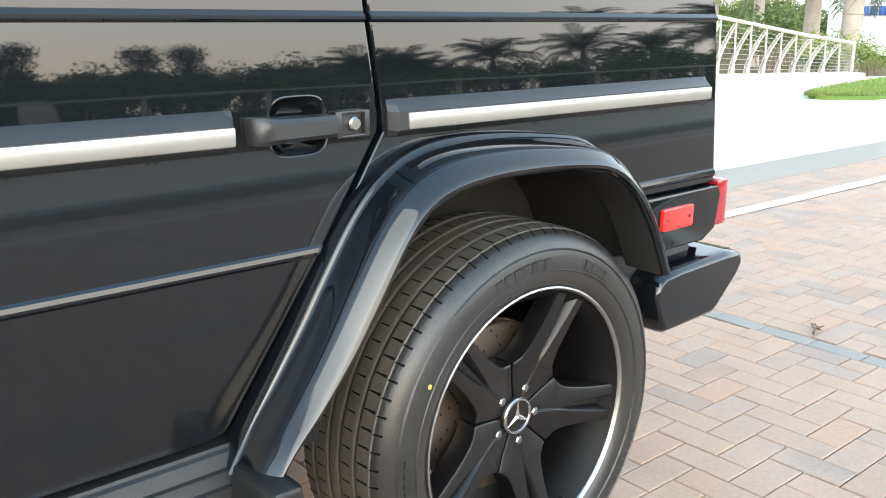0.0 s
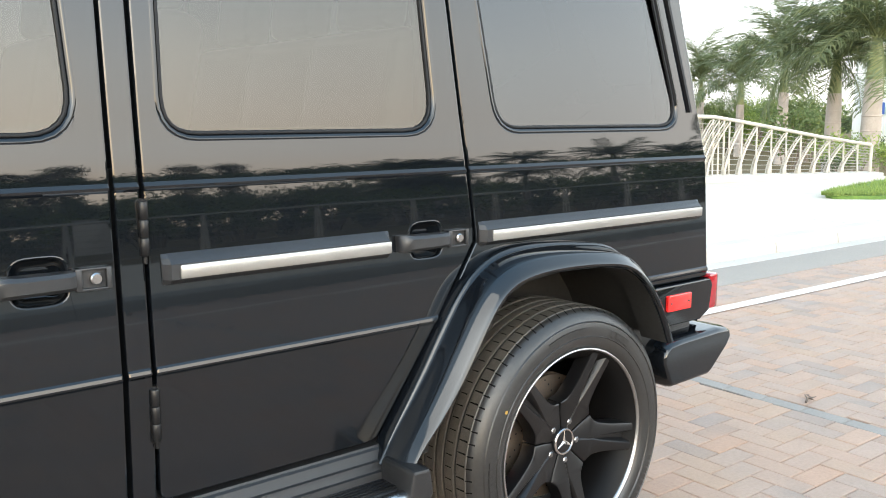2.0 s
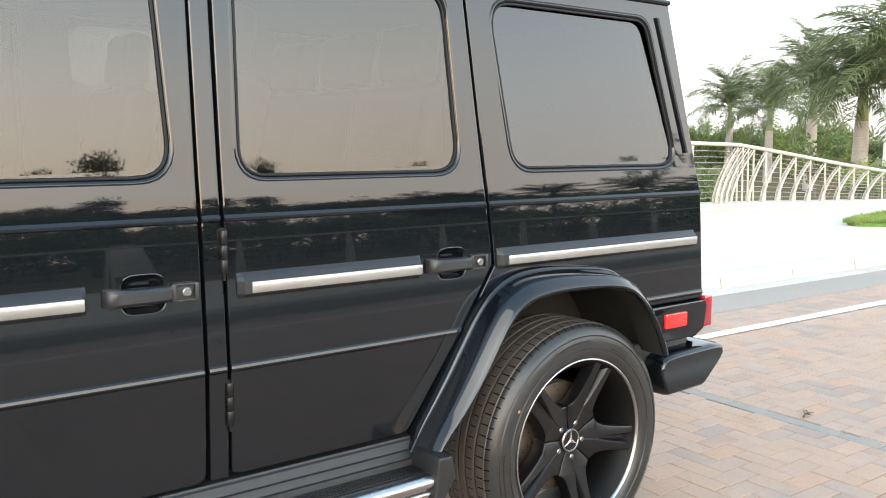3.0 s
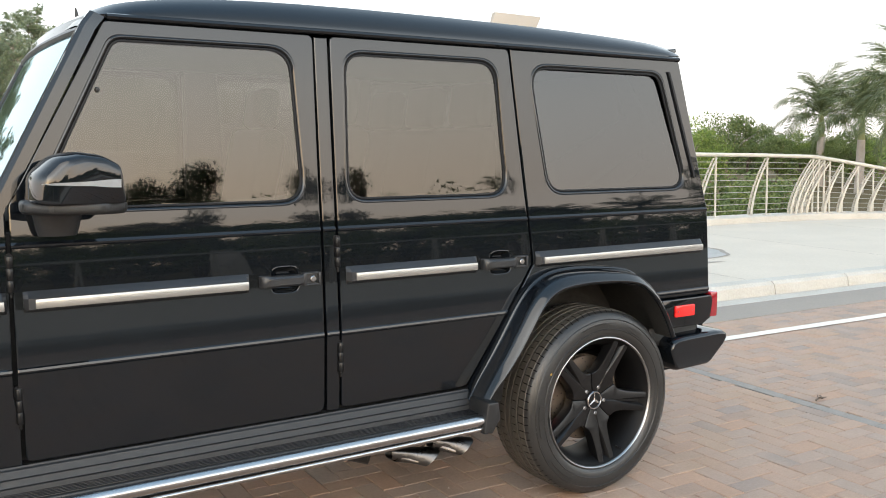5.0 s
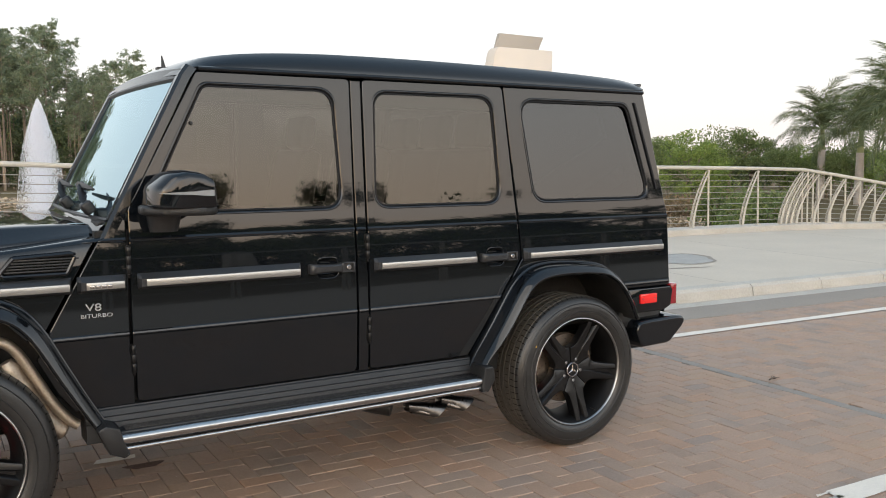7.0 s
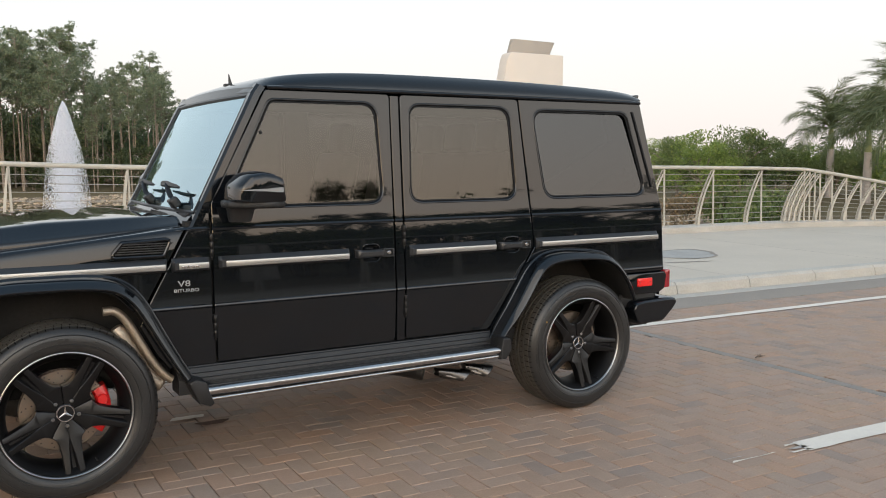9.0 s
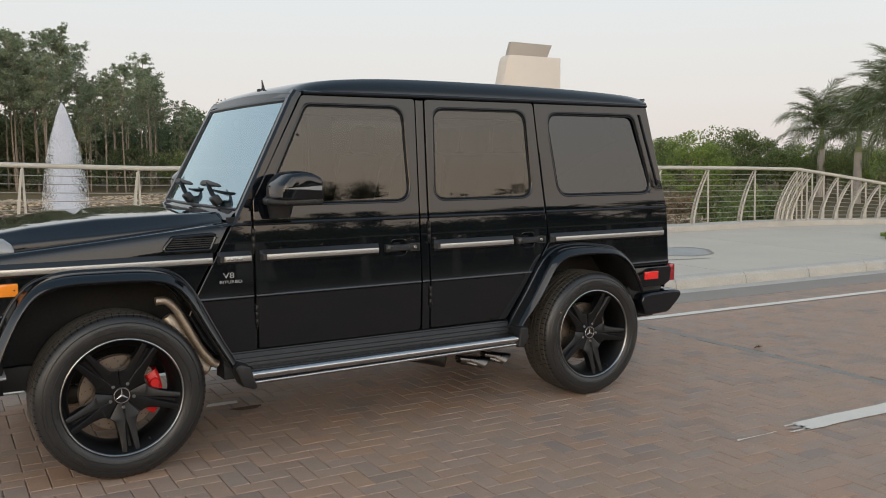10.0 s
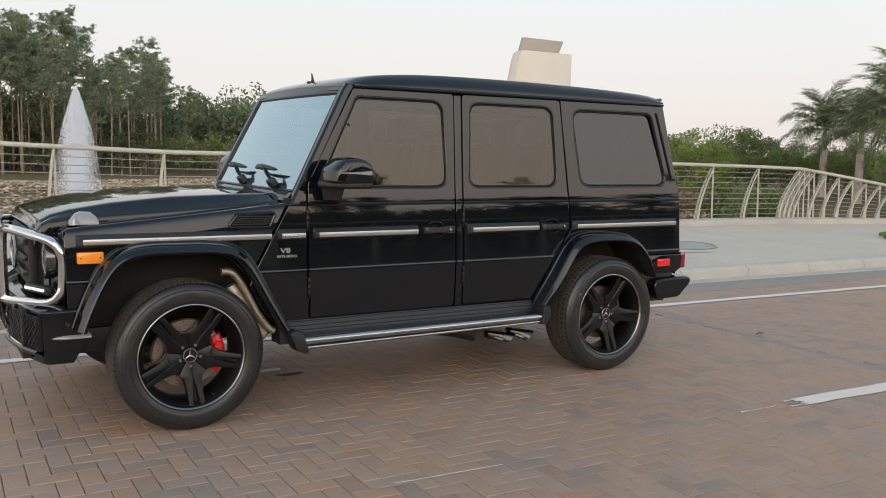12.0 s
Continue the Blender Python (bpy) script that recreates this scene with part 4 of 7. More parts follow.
for i in range(46):
    az = -140 + i * 2.8
    dist = rnd.uniform(42, 50)
    a = radians(az)
    copy_thing((bush3, bush)[i % 2], put((1 + dist * math.cos(a), dist * math.sin(a), -0.5), i, rnd.uniform(1.9, 2.5)))

for i in range(62):
    az, dist = -150 + i * 2.4 + rnd.uniform(-1, 1), rnd.uniform(88, 100)
    a = radians(az)
    far.append((1 + dist * math.cos(a), dist * math.sin(a), tree_scale(az, dist) * rnd.uniform(0.82, 0.95), i % 2, 3))
# distant woods, joined from the leafy trees
co, slot, wood_v, wood_f = [], [], [], []
for x, y, k, kind, stride in far:
    m = np.array(put((x, y, ground_height(x, y) - 0.2), rnd.uniform(0, 6.28), k))
    crown, trunk = [next(c for c in kinds[kind].children if c.name.startswith(q)).data for q in ("crown", "trunk")]
    v = np.empty(len(crown.vertices) * 3)
    crown.vertices.foreach_get("co", v)
    v = v.reshape(-1, 4, 3)[::stride]
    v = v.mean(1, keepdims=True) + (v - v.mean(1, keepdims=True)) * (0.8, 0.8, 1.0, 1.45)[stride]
    co.append(v.reshape(-1, 3) @ m[:3, :3].T + m[:3, 3])
    slot += [kind] * len(v)
    base = len(wood_v)
    wood_v += [tuple(m[:3, :3] @ np.array(q.co) + m[:3, 3]) for q in trunk.vertices]
    wood_f += [tuple(base + i for i in f.vertices) for f in trunk.polygons]
co = np.concatenate(co)
leaves = np.arange(len(co)).reshape(-1, 4).tolist()
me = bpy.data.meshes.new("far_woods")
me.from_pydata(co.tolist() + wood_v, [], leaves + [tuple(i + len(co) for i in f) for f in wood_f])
for mat in (HAZYLEAF, HAZYDARK, BARK):
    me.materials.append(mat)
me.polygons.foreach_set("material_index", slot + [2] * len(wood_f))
tagged(new("far_woods", me), "dense distant green and dark woods, paled as by haze", "woods", kind="stuff")

# rocks on the pond's far bank
rnd = random.Random(77)
vv, ff = [], []
for i in range(12000):
    if i < 3400:
        x, y = ray_place(rnd.uniform(39.5, 46.0), rnd.uniform(20.5, 40), (-2.64, -5.35))
    else:
        side = rnd.uniform(-0.36, 0.34)
        y = 43 + (25 + 40 * max(0, side)) * rnd.random() ** 1.15
        x = -2.6 + side * (y + 5.3)
    s = rnd.uniform(0.05, 0.19)
    z = ground_height(x, y) + s * 0.25
    b = len(vv)
    for dx, dy, dz in ((1, 0, 0), (0, 1, 0), (-1, 0, 0), (0, -1, 0), (0, 0, 0.8), (0, 0, -0.8), (0.6, 0.6, 0.4), (-0.6, 0.6, 0.45)):
        k = rnd.uniform(0.7, 1.2) * s
        vv.append((x + dx * k * 1.3, y + dy * k, z + dz * k * 0.8))
    ff += [(b, b + 6, b + 4), (b + 6, b + 1, b + 4), (b + 1, b + 7, b + 4), (b + 7, b + 2, b + 4), (b + 2, b + 3, b + 4), (b + 3, b, b + 4),
           (b + 1, b, b + 5), (b + 2, b + 1, b + 5), (b + 3, b + 2, b + 5), (b, b + 3, b + 5), (b, b + 1, b + 6), (b + 1, b + 2, b + 7)]
me = bpy.data.meshes.new("bank_rocks")
me.from_pydata(vv, [], ff)
me.materials.append(ROCK)
tagged(new("bank_rocks", me), "grey-brown rock riprap along the pond bank", "rocks", kind="stuff")


# ---- fountains ----
def fountain(at, top, seed, drops):
    rnd = random.Random(seed)
    t = thing("fountain", "white water fountain jet rising from the pond", "fountain", "pond fountains", at=at)
    b = bmesh.new()
    tube(b, [(0, 0, -0.1), (0, 0, 0.12)], [0.5, 0.35], 14)
    part("nozzle_float", b, PLASTIC, t, "dark floating nozzle ring")
    vv, ff = [], []
    for i in range(drops):
        f = rnd.random() ** 0.75
        spread = 0.17 + 0.70 * (1 - f) ** 0.40
        a, q = rnd.uniform(0, 6.28), spread * min(1.12, abs(rnd.gauss(0, 0.50)))
        x, y, z = q * math.cos(a), q * math.sin(a), 0.05 + f * top * (1 - 0.13 * (q / spread) ** 2) * (1 - abs(rnd.gauss(0, 0.03)))
        ln, w, u = rnd.uniform(0.015, 0.05), rnd.uniform(0.0030, 0.0070), rnd.uniform(0, 3.14)
        cx, sx = math.cos(u) * w, math.sin(u) * w
        k = len(vv)
        vv += [(x - cx, y - sx, z), (x + sx * 0.5, y - cx * 0.5, z - ln), (x + cx, y + sx, z), (x - sx * 0.5, y + cx * 0.5, z + ln)]
        ff.append((k, k + 1, k + 2, k + 3))
    me = bpy.data.meshes.new("spray")
    me.from_pydata(vv, [], ff)
    me.materials.append(SPRAY)
    ob = new("spray", me)
    ob.parent = t
    return t


fountain((2.6, 29.0, -2.4), 5.9, 1, 100000)
fountain((-1.35, 29.5, -2.4), 4.2, 2, 24000)

# ---- white building with a blue sign, far behind the palms ----
house = thing("shop_building", "low white rendered commercial building with a blue sign", "building", at=(50, 10, -0.4))
bm = bmesh.new()
box(bm, -8, 8, -9, 8.0, 0, 4.6, 0.04)
part("wall", bm, WHITEWALL, house)
bm = bmesh.new()
box(bm, -8.5, 8.5, -9.5, 8.5, 4.62, 4.95, 0.03)
part("roof", bm, STUCCO, house, "flat roof with a projecting eave")
for i in range(4):
    bm = bmesh.new()
    box(bm, -8.12, -8.003, -8 + 3.2 * i, -5.8 + 3.2 * i, 0.3, 2.4, 0.02)
    part("window", bm, GREYPLASTIC, house, "dark shop window")
bm = bmesh.new()
x = 0.0
for w in (0.42, 0.26, 0.30, 0.28, 0.12, 0.28, 0.26):
    box(bm, -8.10, -8.004, 6.9 - x - w, 6.9 - x, 1.75, 2.15 if w < 0.4 else 2.3, 0.01)
    x += w + 0.09
part("sign_lettering", bm, SIGNBLUE, house, "blue sign bars")

# ---- the car ----
car = thing("off_road_car", "glossy black boxy four-door off-road car parked on the road", "car")

# height and half width of the body side: the panels are gently crowned between the pressed beads
LEAN_LOW = [(0.8115, 3.0), (0.90, 3.1), (0.98, 3.0), (1.02, 3.1), (1.05, 3.3), (1.08, 3.7), (1.11, 4.25), (1.14, 4.9), (1.156, 5.3)]
LEAN_TOP = [(1.174, 3.1), (1.185, 4.1), (1.20, 5.2), (1.22, 6.0), (1.24, 6.0), (1.26, 5.6), (1.30, 4.35), (1.45, 4.3), (1.60, 4.25), (1.85, 4.2)]


def crowned(y, lean):
    out = [(lean[0][0], y)]
    for (z0, a0), (z1, a1) in zip(lean, lean[1:]):
        y -= (z1 - z0) * math.tan(radians((a0 + a1) / 2))
        out.append((z1, y))
    return out


SKIN = [(0.30, 0.772), (0.52, 0.781), (0.792, 0.7896), (0.797, 0.7934), (0.801, 0.7938), (0.8075, 0.7923)] + crowned(0.7883, LEAN_LOW)
BELT = SKIN[-1][1]
SKIN += [(1.161, BELT + 0.0037), (1.166, BELT + 0.0040)] + crowned(BELT - 0.0010, LEAN_TOP)


def skin_y(z):
    return float(np.interp(z, [a for a, _ in SKIN], [b for _, b in SKIN]))


SHOULDER = ((0.0, 0.0125), (0.007, 0.0092), (0.014, 0.0072), (0.022, 0.0057), (0.030, 0.0047), (0.040, 0.0037), (0.055, 0.0024), (0.070, 0.0012), (0.080, 0.0004), (0.090, 0.0))


def panel(name, outline, sy, holes=(), mat=None, label="", parent=None, depth=0.022, proud=0.0, edge=0.004, shoulder=None):
    """A pressed body panel: outline and holes in (x, z), laid on the car's side, with turned-in rounded edges;
    shoulder: the sloping line (x, z, rise) under which the panel curves inwards."""
    b = bmesh.new()
    edges = []
    for loop in (outline, *holes):
        vs = [b.verts.new((x, 0, z)) for x, z in loop]
        edges += [b.edges.new((vs[i], vs[(i + 1) % len(vs)])) for i in range(len(vs))]
    bmesh.ops.triangle_fill(b, use_beauty=True, use_dissolve=False, edges=edges)
    zs = [z for _, z in outline]
    for z, _ in SKIN:
        if min(zs) + 0.003 < z < max(zs) - 0.003:
            bmesh.ops.bisect_plane(b, geom=b.verts[:] + b.edges[:] + b.faces[:], plane_co=(0, 0, z), plane_no=(0, 0, 1), dist=1e-6)
    for d, _ in SHOULDER if shoulder else ():
        bmesh.ops.bisect_plane(b, geom=b.verts[:] + b.edges[:] + b.faces[:], plane_co=(shoulder[0], 0, shoulder[1] - d), plane_no=(-shoulder[2], 0, 1), dist=1e-6)
    for v in b.verts:
        v.co.y = sy * (skin_y(v.co.z) + proud)
        if shoulder:
            d = shoulder[1] + shoulder[2] * (v.co.x - shoulder[0]) - v.co.z
            v.co.y -= sy * float(np.interp(d, [p for p, _ in SHOULDER], [q for _, q in SHOULDER]))
    rim = [e for e in b.edges if e.is_boundary]
    r = bmesh.ops.extrude_edge_only(b, edges=rim)
    for v in (g for g in r["geom"] if isinstance(g, bmesh.types.BMVert)):
        v.co.y -= sy * depth
    bmesh.ops.recalc_face_normals(b, faces=b.faces[:])
    if edge:
        bmesh.ops.bevel(b, geom=[e for e in rim if e.is_valid], offset=edge, segments=2, affect="EDGES", profile=0.5)
    me = bpy.data.meshes.new(name)
    b.to_mesh(me)
    b.free()
    me.polygons.foreach_set("use_smooth", [True] * len(me.polygons))
    me.set_sharp_from_angle(angle=radians(9))
    me.materials.append(mat or PAINT)
    ob = new(name, me)
    ob.parent = parent or car
    if label:
        tagged(ob, label)
    return ob


def ring_on_side(pts, sy, section, mat, name, parent, label=""):
    """A moulding that runs round a window; section: offsets outward in the panel and above it."""
    b = bmesh.new()
    c = Vector((sum(p[0] for p in pts) / len(pts), sum(p[1] for p in pts) / len(pts)))
    rows = []
    n = len(pts)
    for i in range(n):
        p, q, r = Vector(pts[i]), Vector(pts[i - 1]), Vector(pts[(i + 1) % n])
        d = (r - q).normalized()
        nn = Vector((d.y, -d.x))
        if nn.dot(p - c) < 0:
            nn = -nn
        row = []
        for off, up in section:
            s = p + nn * off
            row.append((s.x, sy * (skin_y(s.y) + up), s.y))
        rows.append(row)
    rows.append(rows[0])
    loft(b, rows)
    bmesh.ops.remove_doubles(b, verts=b.verts[:], dist=1e-6)
    return part(name, b, mat, parent, label)


PRESSED = ((0.0130, -0.0010), (0.0100, 0.0006), (0.0065, 0.0008), (0.0030, -0.0012), (0.0005, -0.0050), (-0.0010, -0.0100))
SEALED = ((0.0008, -0.0085), (-0.0008, -0.0050), (-0.0035, -0.0042), (-0.0070, -0.0052), (-0.0085, -0.0110))


def window_edges(pts, sy, parent):
    ring_on_side(pts, sy, PRESSED, PAINT, "window_surround", parent)
    ring_on_side(pts, sy, SEALED, SEAL, "window_seal", parent, "black rubber window seal")


def pane(pts, sy, mat, parent, depth=0.010, label="", lean=0.0):
    b = bmesh.new()
    f = b.faces.new([b.verts.new((x, sy * (skin_y(z) - depth - lean * (z - 1.26)), z)) for x, z in pts])
    f.normal_update()
    if f.normal.y * sy < 0:
        f.normal_flip()
    me = bpy.data.meshes.new("window_glass")
    b.to_mesh(me)
    b.free()
    me.materials.append(mat)
    ob = new("window_glass", me)
    ob.parent = parent
    ob.visible_shadow = False
    if label:
        tagged(ob, label)
    return ob


F_WIN = rounded([(-0.425, 1.772), (0.145, 1.772), (0.172, 1.262), (-0.675, 1.262)], [0.05, 0.085, 0.085, 0.03], 6)
R_WIN = rounded([(0.345, 1.772), (0.985, 1.772), (1.022, 1.262), (0.335, 1.262)], [0.075, 0.085, 0.085, 0.075], 6)
Q_WIN = rounded([(1.150, 1.765), (1.865, 1.765), (2.015, 1.266), (1.232, 1.266)], [0.085, 0.07, 0.075, 0.09], 6)
DOOR_F = rounded([(-0.730, 0.526), (0.222, 0.526), (0.226, 1.826), (-0.446, 1.826), (-0.738, 1.281), (-0.742, 0.74), (-0.730, 0.66)], [0.02, 0.03, 0.02, 0.02, 0.04, 0.02, 0.02], 3)
DOOR_R = rounded([(0.287, 0.530), (0.815, 0.530), (1.128, 0.985), (1.128, 1.01), (1.048, 1.826), (0.290, 1.826)], [0.02, 0.05, 0.03, 0, 0.02, 0.02], 3)
HOLE_F = rounded([(-0.432, 1.782), (0.152, 1.782), (0.180, 1.254), (-0.690, 1.254)], [0.05, 0.09, 0.09, 0.03], 6)
HOLE_R = rounded([(0.337, 1.782), (0.993, 1.782), (1.030, 1.254), (0.327, 1.254)], [0.08, 0.09, 0.09, 0.08], 6)
HOLE_Q = rounded([(1.140, 1.775), (1.872, 1.775), (2.025, 1.256), (1.223, 1.256)], [0.09, 0.075, 0.08, 0.095], 6)
# wheel-arch flare: lip path with the body's edge further out from the wheel
LIP_R = [(0.825, 0.470), (0.868, 0.530), (0.925, 0.588), (0.985, 0.660), (1.030, 0.725), (1.092, 0.820), (1.140, 0.868), (1.205, 0.893), (1.32, 0.904), (1.485, 0.899), (1.610, 0.878), (1.698, 0.818), (1.767, 0.726), (1.815, 0.63)]
LIP_F = [(-0.885, 0.445), (-0.95, 0.55), (-1.02, 0.67), (-1.115, 0.835), (-1.19, 0.905), (-1.29, 0.930), (-1.47, 0.938), (-1.65, 0.935), (-1.755, 0.905), (-1.83, 0.825), (-1.90, 0.685), (-1.945, 0.565)]


# section: share of the width outward from the wheel, half width of the car
FLARE_OUT = ((1.06, 0.770), (1.06, 0.803), (1.045, 0.810), (1.01, 0.8130), (0.95, 0.8145), (0.90, 0.817), (0.86, 0.823), (0.82, 0.835), (0.775, 0.850), (0.72, 0.863),
             (0.66, 0.8735), (0.60, 0.8795), (0.54, 0.8830), (0.42, 0.8895), (0.30, 0.8955), (0.18, 0.9005), (0.08, 0.9030), (-0.002, 0.9010), (-0.007, 0.894), (-0.008, 0.887))
FLARE_IN = ((-0.008, 0.887), (-0.0085, 0.876), (-0.006, 0.83), (-0.005, 0.79))


def flare(lip, centre, sy, widths):
    b = bmesh.new()
    rows = []
    n = len(lip)
    for i in range(n):
        p = Vector(lip[i])
        d = (Vector(lip[min(i + 1, n - 1)]) - Vector(lip[max(i - 1, 0)])).normalized()
        nn = Vector((d.y, -d.x))
        if nn.dot(p - Vector(centre)) < 0:
            nn = -nn
        w = widths[i]
        row = []
        for off, y in FLARE_OUT:
            q = p + nn * (off * w if off > 0.02 else off)
            row.append((q.x, sy * y, q.y))
        rows.append(row)
    smoothed = [list(r) for r in zip(*[curve_points(col, 4) for col in zip(*rows)])]
    loft(b, smoothed)
    ob = part("wheel_arch_flare", b, PAINT, car, "glossy black flared wheel arch", smooth=30)
    b = bmesh.new()
    rows = []
    for i in range(n):
        d = (Vector(lip[min(i + 1, n - 1)]) - Vector(lip[max(i - 1, 0)])).normalized()
        nn = Vector((d.y, -d.x))
        if nn.dot(Vector(lip[i]) - Vector(centre)) < 0:
            nn = -nn
        rows.append([(lip[i][0] + nn.x * off, sy * y, lip[i][1] + nn.y * off) for off, y in FLARE_IN])
    loft(b, [list(r) for r in zip(*[curve_points(col, 4) for col in zip(*rows)])])
    part("inner_lip", b, LINER, ob, "matt black inner lip", smooth=50)
    return ob


def cup_outline(x0, z, k=1.0):
    return [(x0 + 0.090 + 0.050 * k * math.copysign(abs(math.cos(a)) ** 0.5, math.cos(a)), z + 0.002 + 0.044 * k * math.copysign(abs(math.sin(a)) ** 0.62, math.sin(a)))
            for a in np.linspace(0, 2 * math.pi, 32, endpoint=False)]


def hinge(x, z, sy, parent):
    b = bmesh.new()
    y = skin_y(z)
    for k in range(3):
        lathe(b, [(0.0, 0.0), (0.0085, 0.0), (0.0095, 0.002), (0.0095, 0.0325), (0.0085, 0.0345), (0.0, 0.0345)], 12, "z", (x, sy * (y + 0.001), z - 0.053 + 0.0355 * k))
    prism(b, rounded([(x - 0.011, z - 0.060), (x + 0.011, z - 0.060), (x + 0.011, z + 0.058), (x - 0.011, z + 0.058)], 0.008, 3), sy * (y - 0.014), sy * (y - 0.003), "y")
    lathe(b, [(0.0, 0.0), (0.0045, 0.0), (0.0045, 0.014), (0.0, 0.014)], 8, "z", (x, sy * (y + 0.001), z - 0.069))
    return part("hinge", b, RIMBLACK, parent, "exposed black barrel hinge")


def handle(x0, x1, z, sy, parent):
    """Pull handle with a push-button lock; x0 front end, x1 lock end."""
    y = skin_y(z)
    b = bmesh.new()
    cx = x0 + 0.090
    rows = []
    for k, up in ((0.0, -0.026), (0.55, -0.025), (0.80, -0.018), (0.93, -0.006), (0.985, 0.0), (1.02, 0.0012), (1.06, 0.0008), (1.08, -0.002)):
        rows.append([(cx + 0.050 * k * math.copysign(abs(math.cos(a)) ** 0.5, math.cos(a)), sy * (y + up), z + 0.002 + 0.044 * k * math.copysign(abs(math.sin(a)) ** 0.62, math.sin(a)))
                     for a in np.linspace(0, 2 * math.pi, 32, endpoint=False)])
    loft(b, rows[1:], True)
    b.faces.new([b.verts.new(p) for p in rows[1]])
    recess = part("handle_recess", b, PAINT, parent, "black dished handle recess")
    b = bmesh.new()
    rows = []
    for x, up, h in ((x0 - 0.002, 0.006, 0.019), (x0 + 0.003, 0.022, 0.0205), (x0 + 0.012, 0.031, 0.0208), (x0 + 0.030, 0.036, 0.0190), (x0 + 0.05, 0.038, 0.0180), (x1 - 0.10, 0.037, 0.0172), (x1 - 0.075, 0.034, 0.0172), (x1 - 0.062, 0.026, 0.0172), (x1 - 0.060, 0.018, 0.0172)):
        rows.append([(x, sy * (y - 0.004), z - h), (x, sy * (y + up * 0.8), z - h), (x, sy * (y + up), z - h * 0.6), (x, sy * (y + up), z + h * 0.6), (x, sy * (y + up * 0.8), z + h), (x, sy * (y - 0.004), z + h)])
    loft(b, rows, True, True)
    ob = part("door_handle", b, GREYPLASTIC, parent, "dark grey plastic pull handle", smooth=35)
    b = bmesh.new()
    for x, w in ((x1 - 0.062, 0.012), (x1 - 0.006, 0.010)):
        box(b, x, x + w, min(sy * (y - 0.003), sy * (y + 0.021)), max(sy * (y - 0.003), sy * (y + 0.021)), z - 0.0215, z + 0.0215, 0.0025)
    for dz in (-0.0215, 0.0165):
        box(b, x1 - 0.062, x1 + 0.004, min(sy * (y - 0.003), sy * (y + 0.020)), max(sy * (y - 0.003), sy * (y + 0.020)), z + dz, z + dz + 0.005, 0.0018)
    box(b, x1 - 0.060, x1 + 0.002, min(sy * (y - 0.003), sy * (y + 0.011)), max(sy * (y - 0.003), sy * (y + 0.011)), z - 0.020, z + 0.020)
    part("lock_housing", b, GREYPLASTIC, ob)
    b = bmesh.new()
    lathe(b, [(0.0, 0.021), (0.009, 0.021), (0.0115, 0.0185), (0.012, 0.0)], 20, "y", (x1 - 0.024, 0, z))
    for v in b.verts:
        v.co.y = sy * (y + v.co.y)
    part("lock_button", b, STEEL, ob, "round chrome lock button")
    return ob


def side_strip(x0, x1, sy, parent, z=1.0, cap0=True):
    """Protective side strip: black plastic carrier with a satin metal inlay."""
    b = bmesh.new()
    y = skin_y(z)
    prof = [(-0.030, 0.0), (-0.028, 0.012), (-0.018, 0.024), (0.013, 0.024), (0.024, 0.013), (0.033, 0.0)]
    rows = []
    for x, k in ((x0, 0.25), (x0 + 0.012, 1), (x1 - 0.012, 1), (x1, 0.25)):
        rows.append([(x, sy * (y - 0.002 + o * k), z + v) for v, o in prof])
    loft(b, rows, True, True)
    ob = part("side_strip", b, GREYPLASTIC, parent, "black side strip with satin metal inlay", smooth=20)
    b = bmesh.new()
    prism(b, [(x0 + 0.03, z - 0.017), (x1 - 0.008, z - 0.017), (x1 - 0.008, z + 0.011), (x0 + 0.03, z + 0.011)], sy * (y + 0.015), sy * (y + 0.0255), "y", 0.003)
    part("metal_inlay", b, ALU, ob, "satin metal inlay")
    return ob


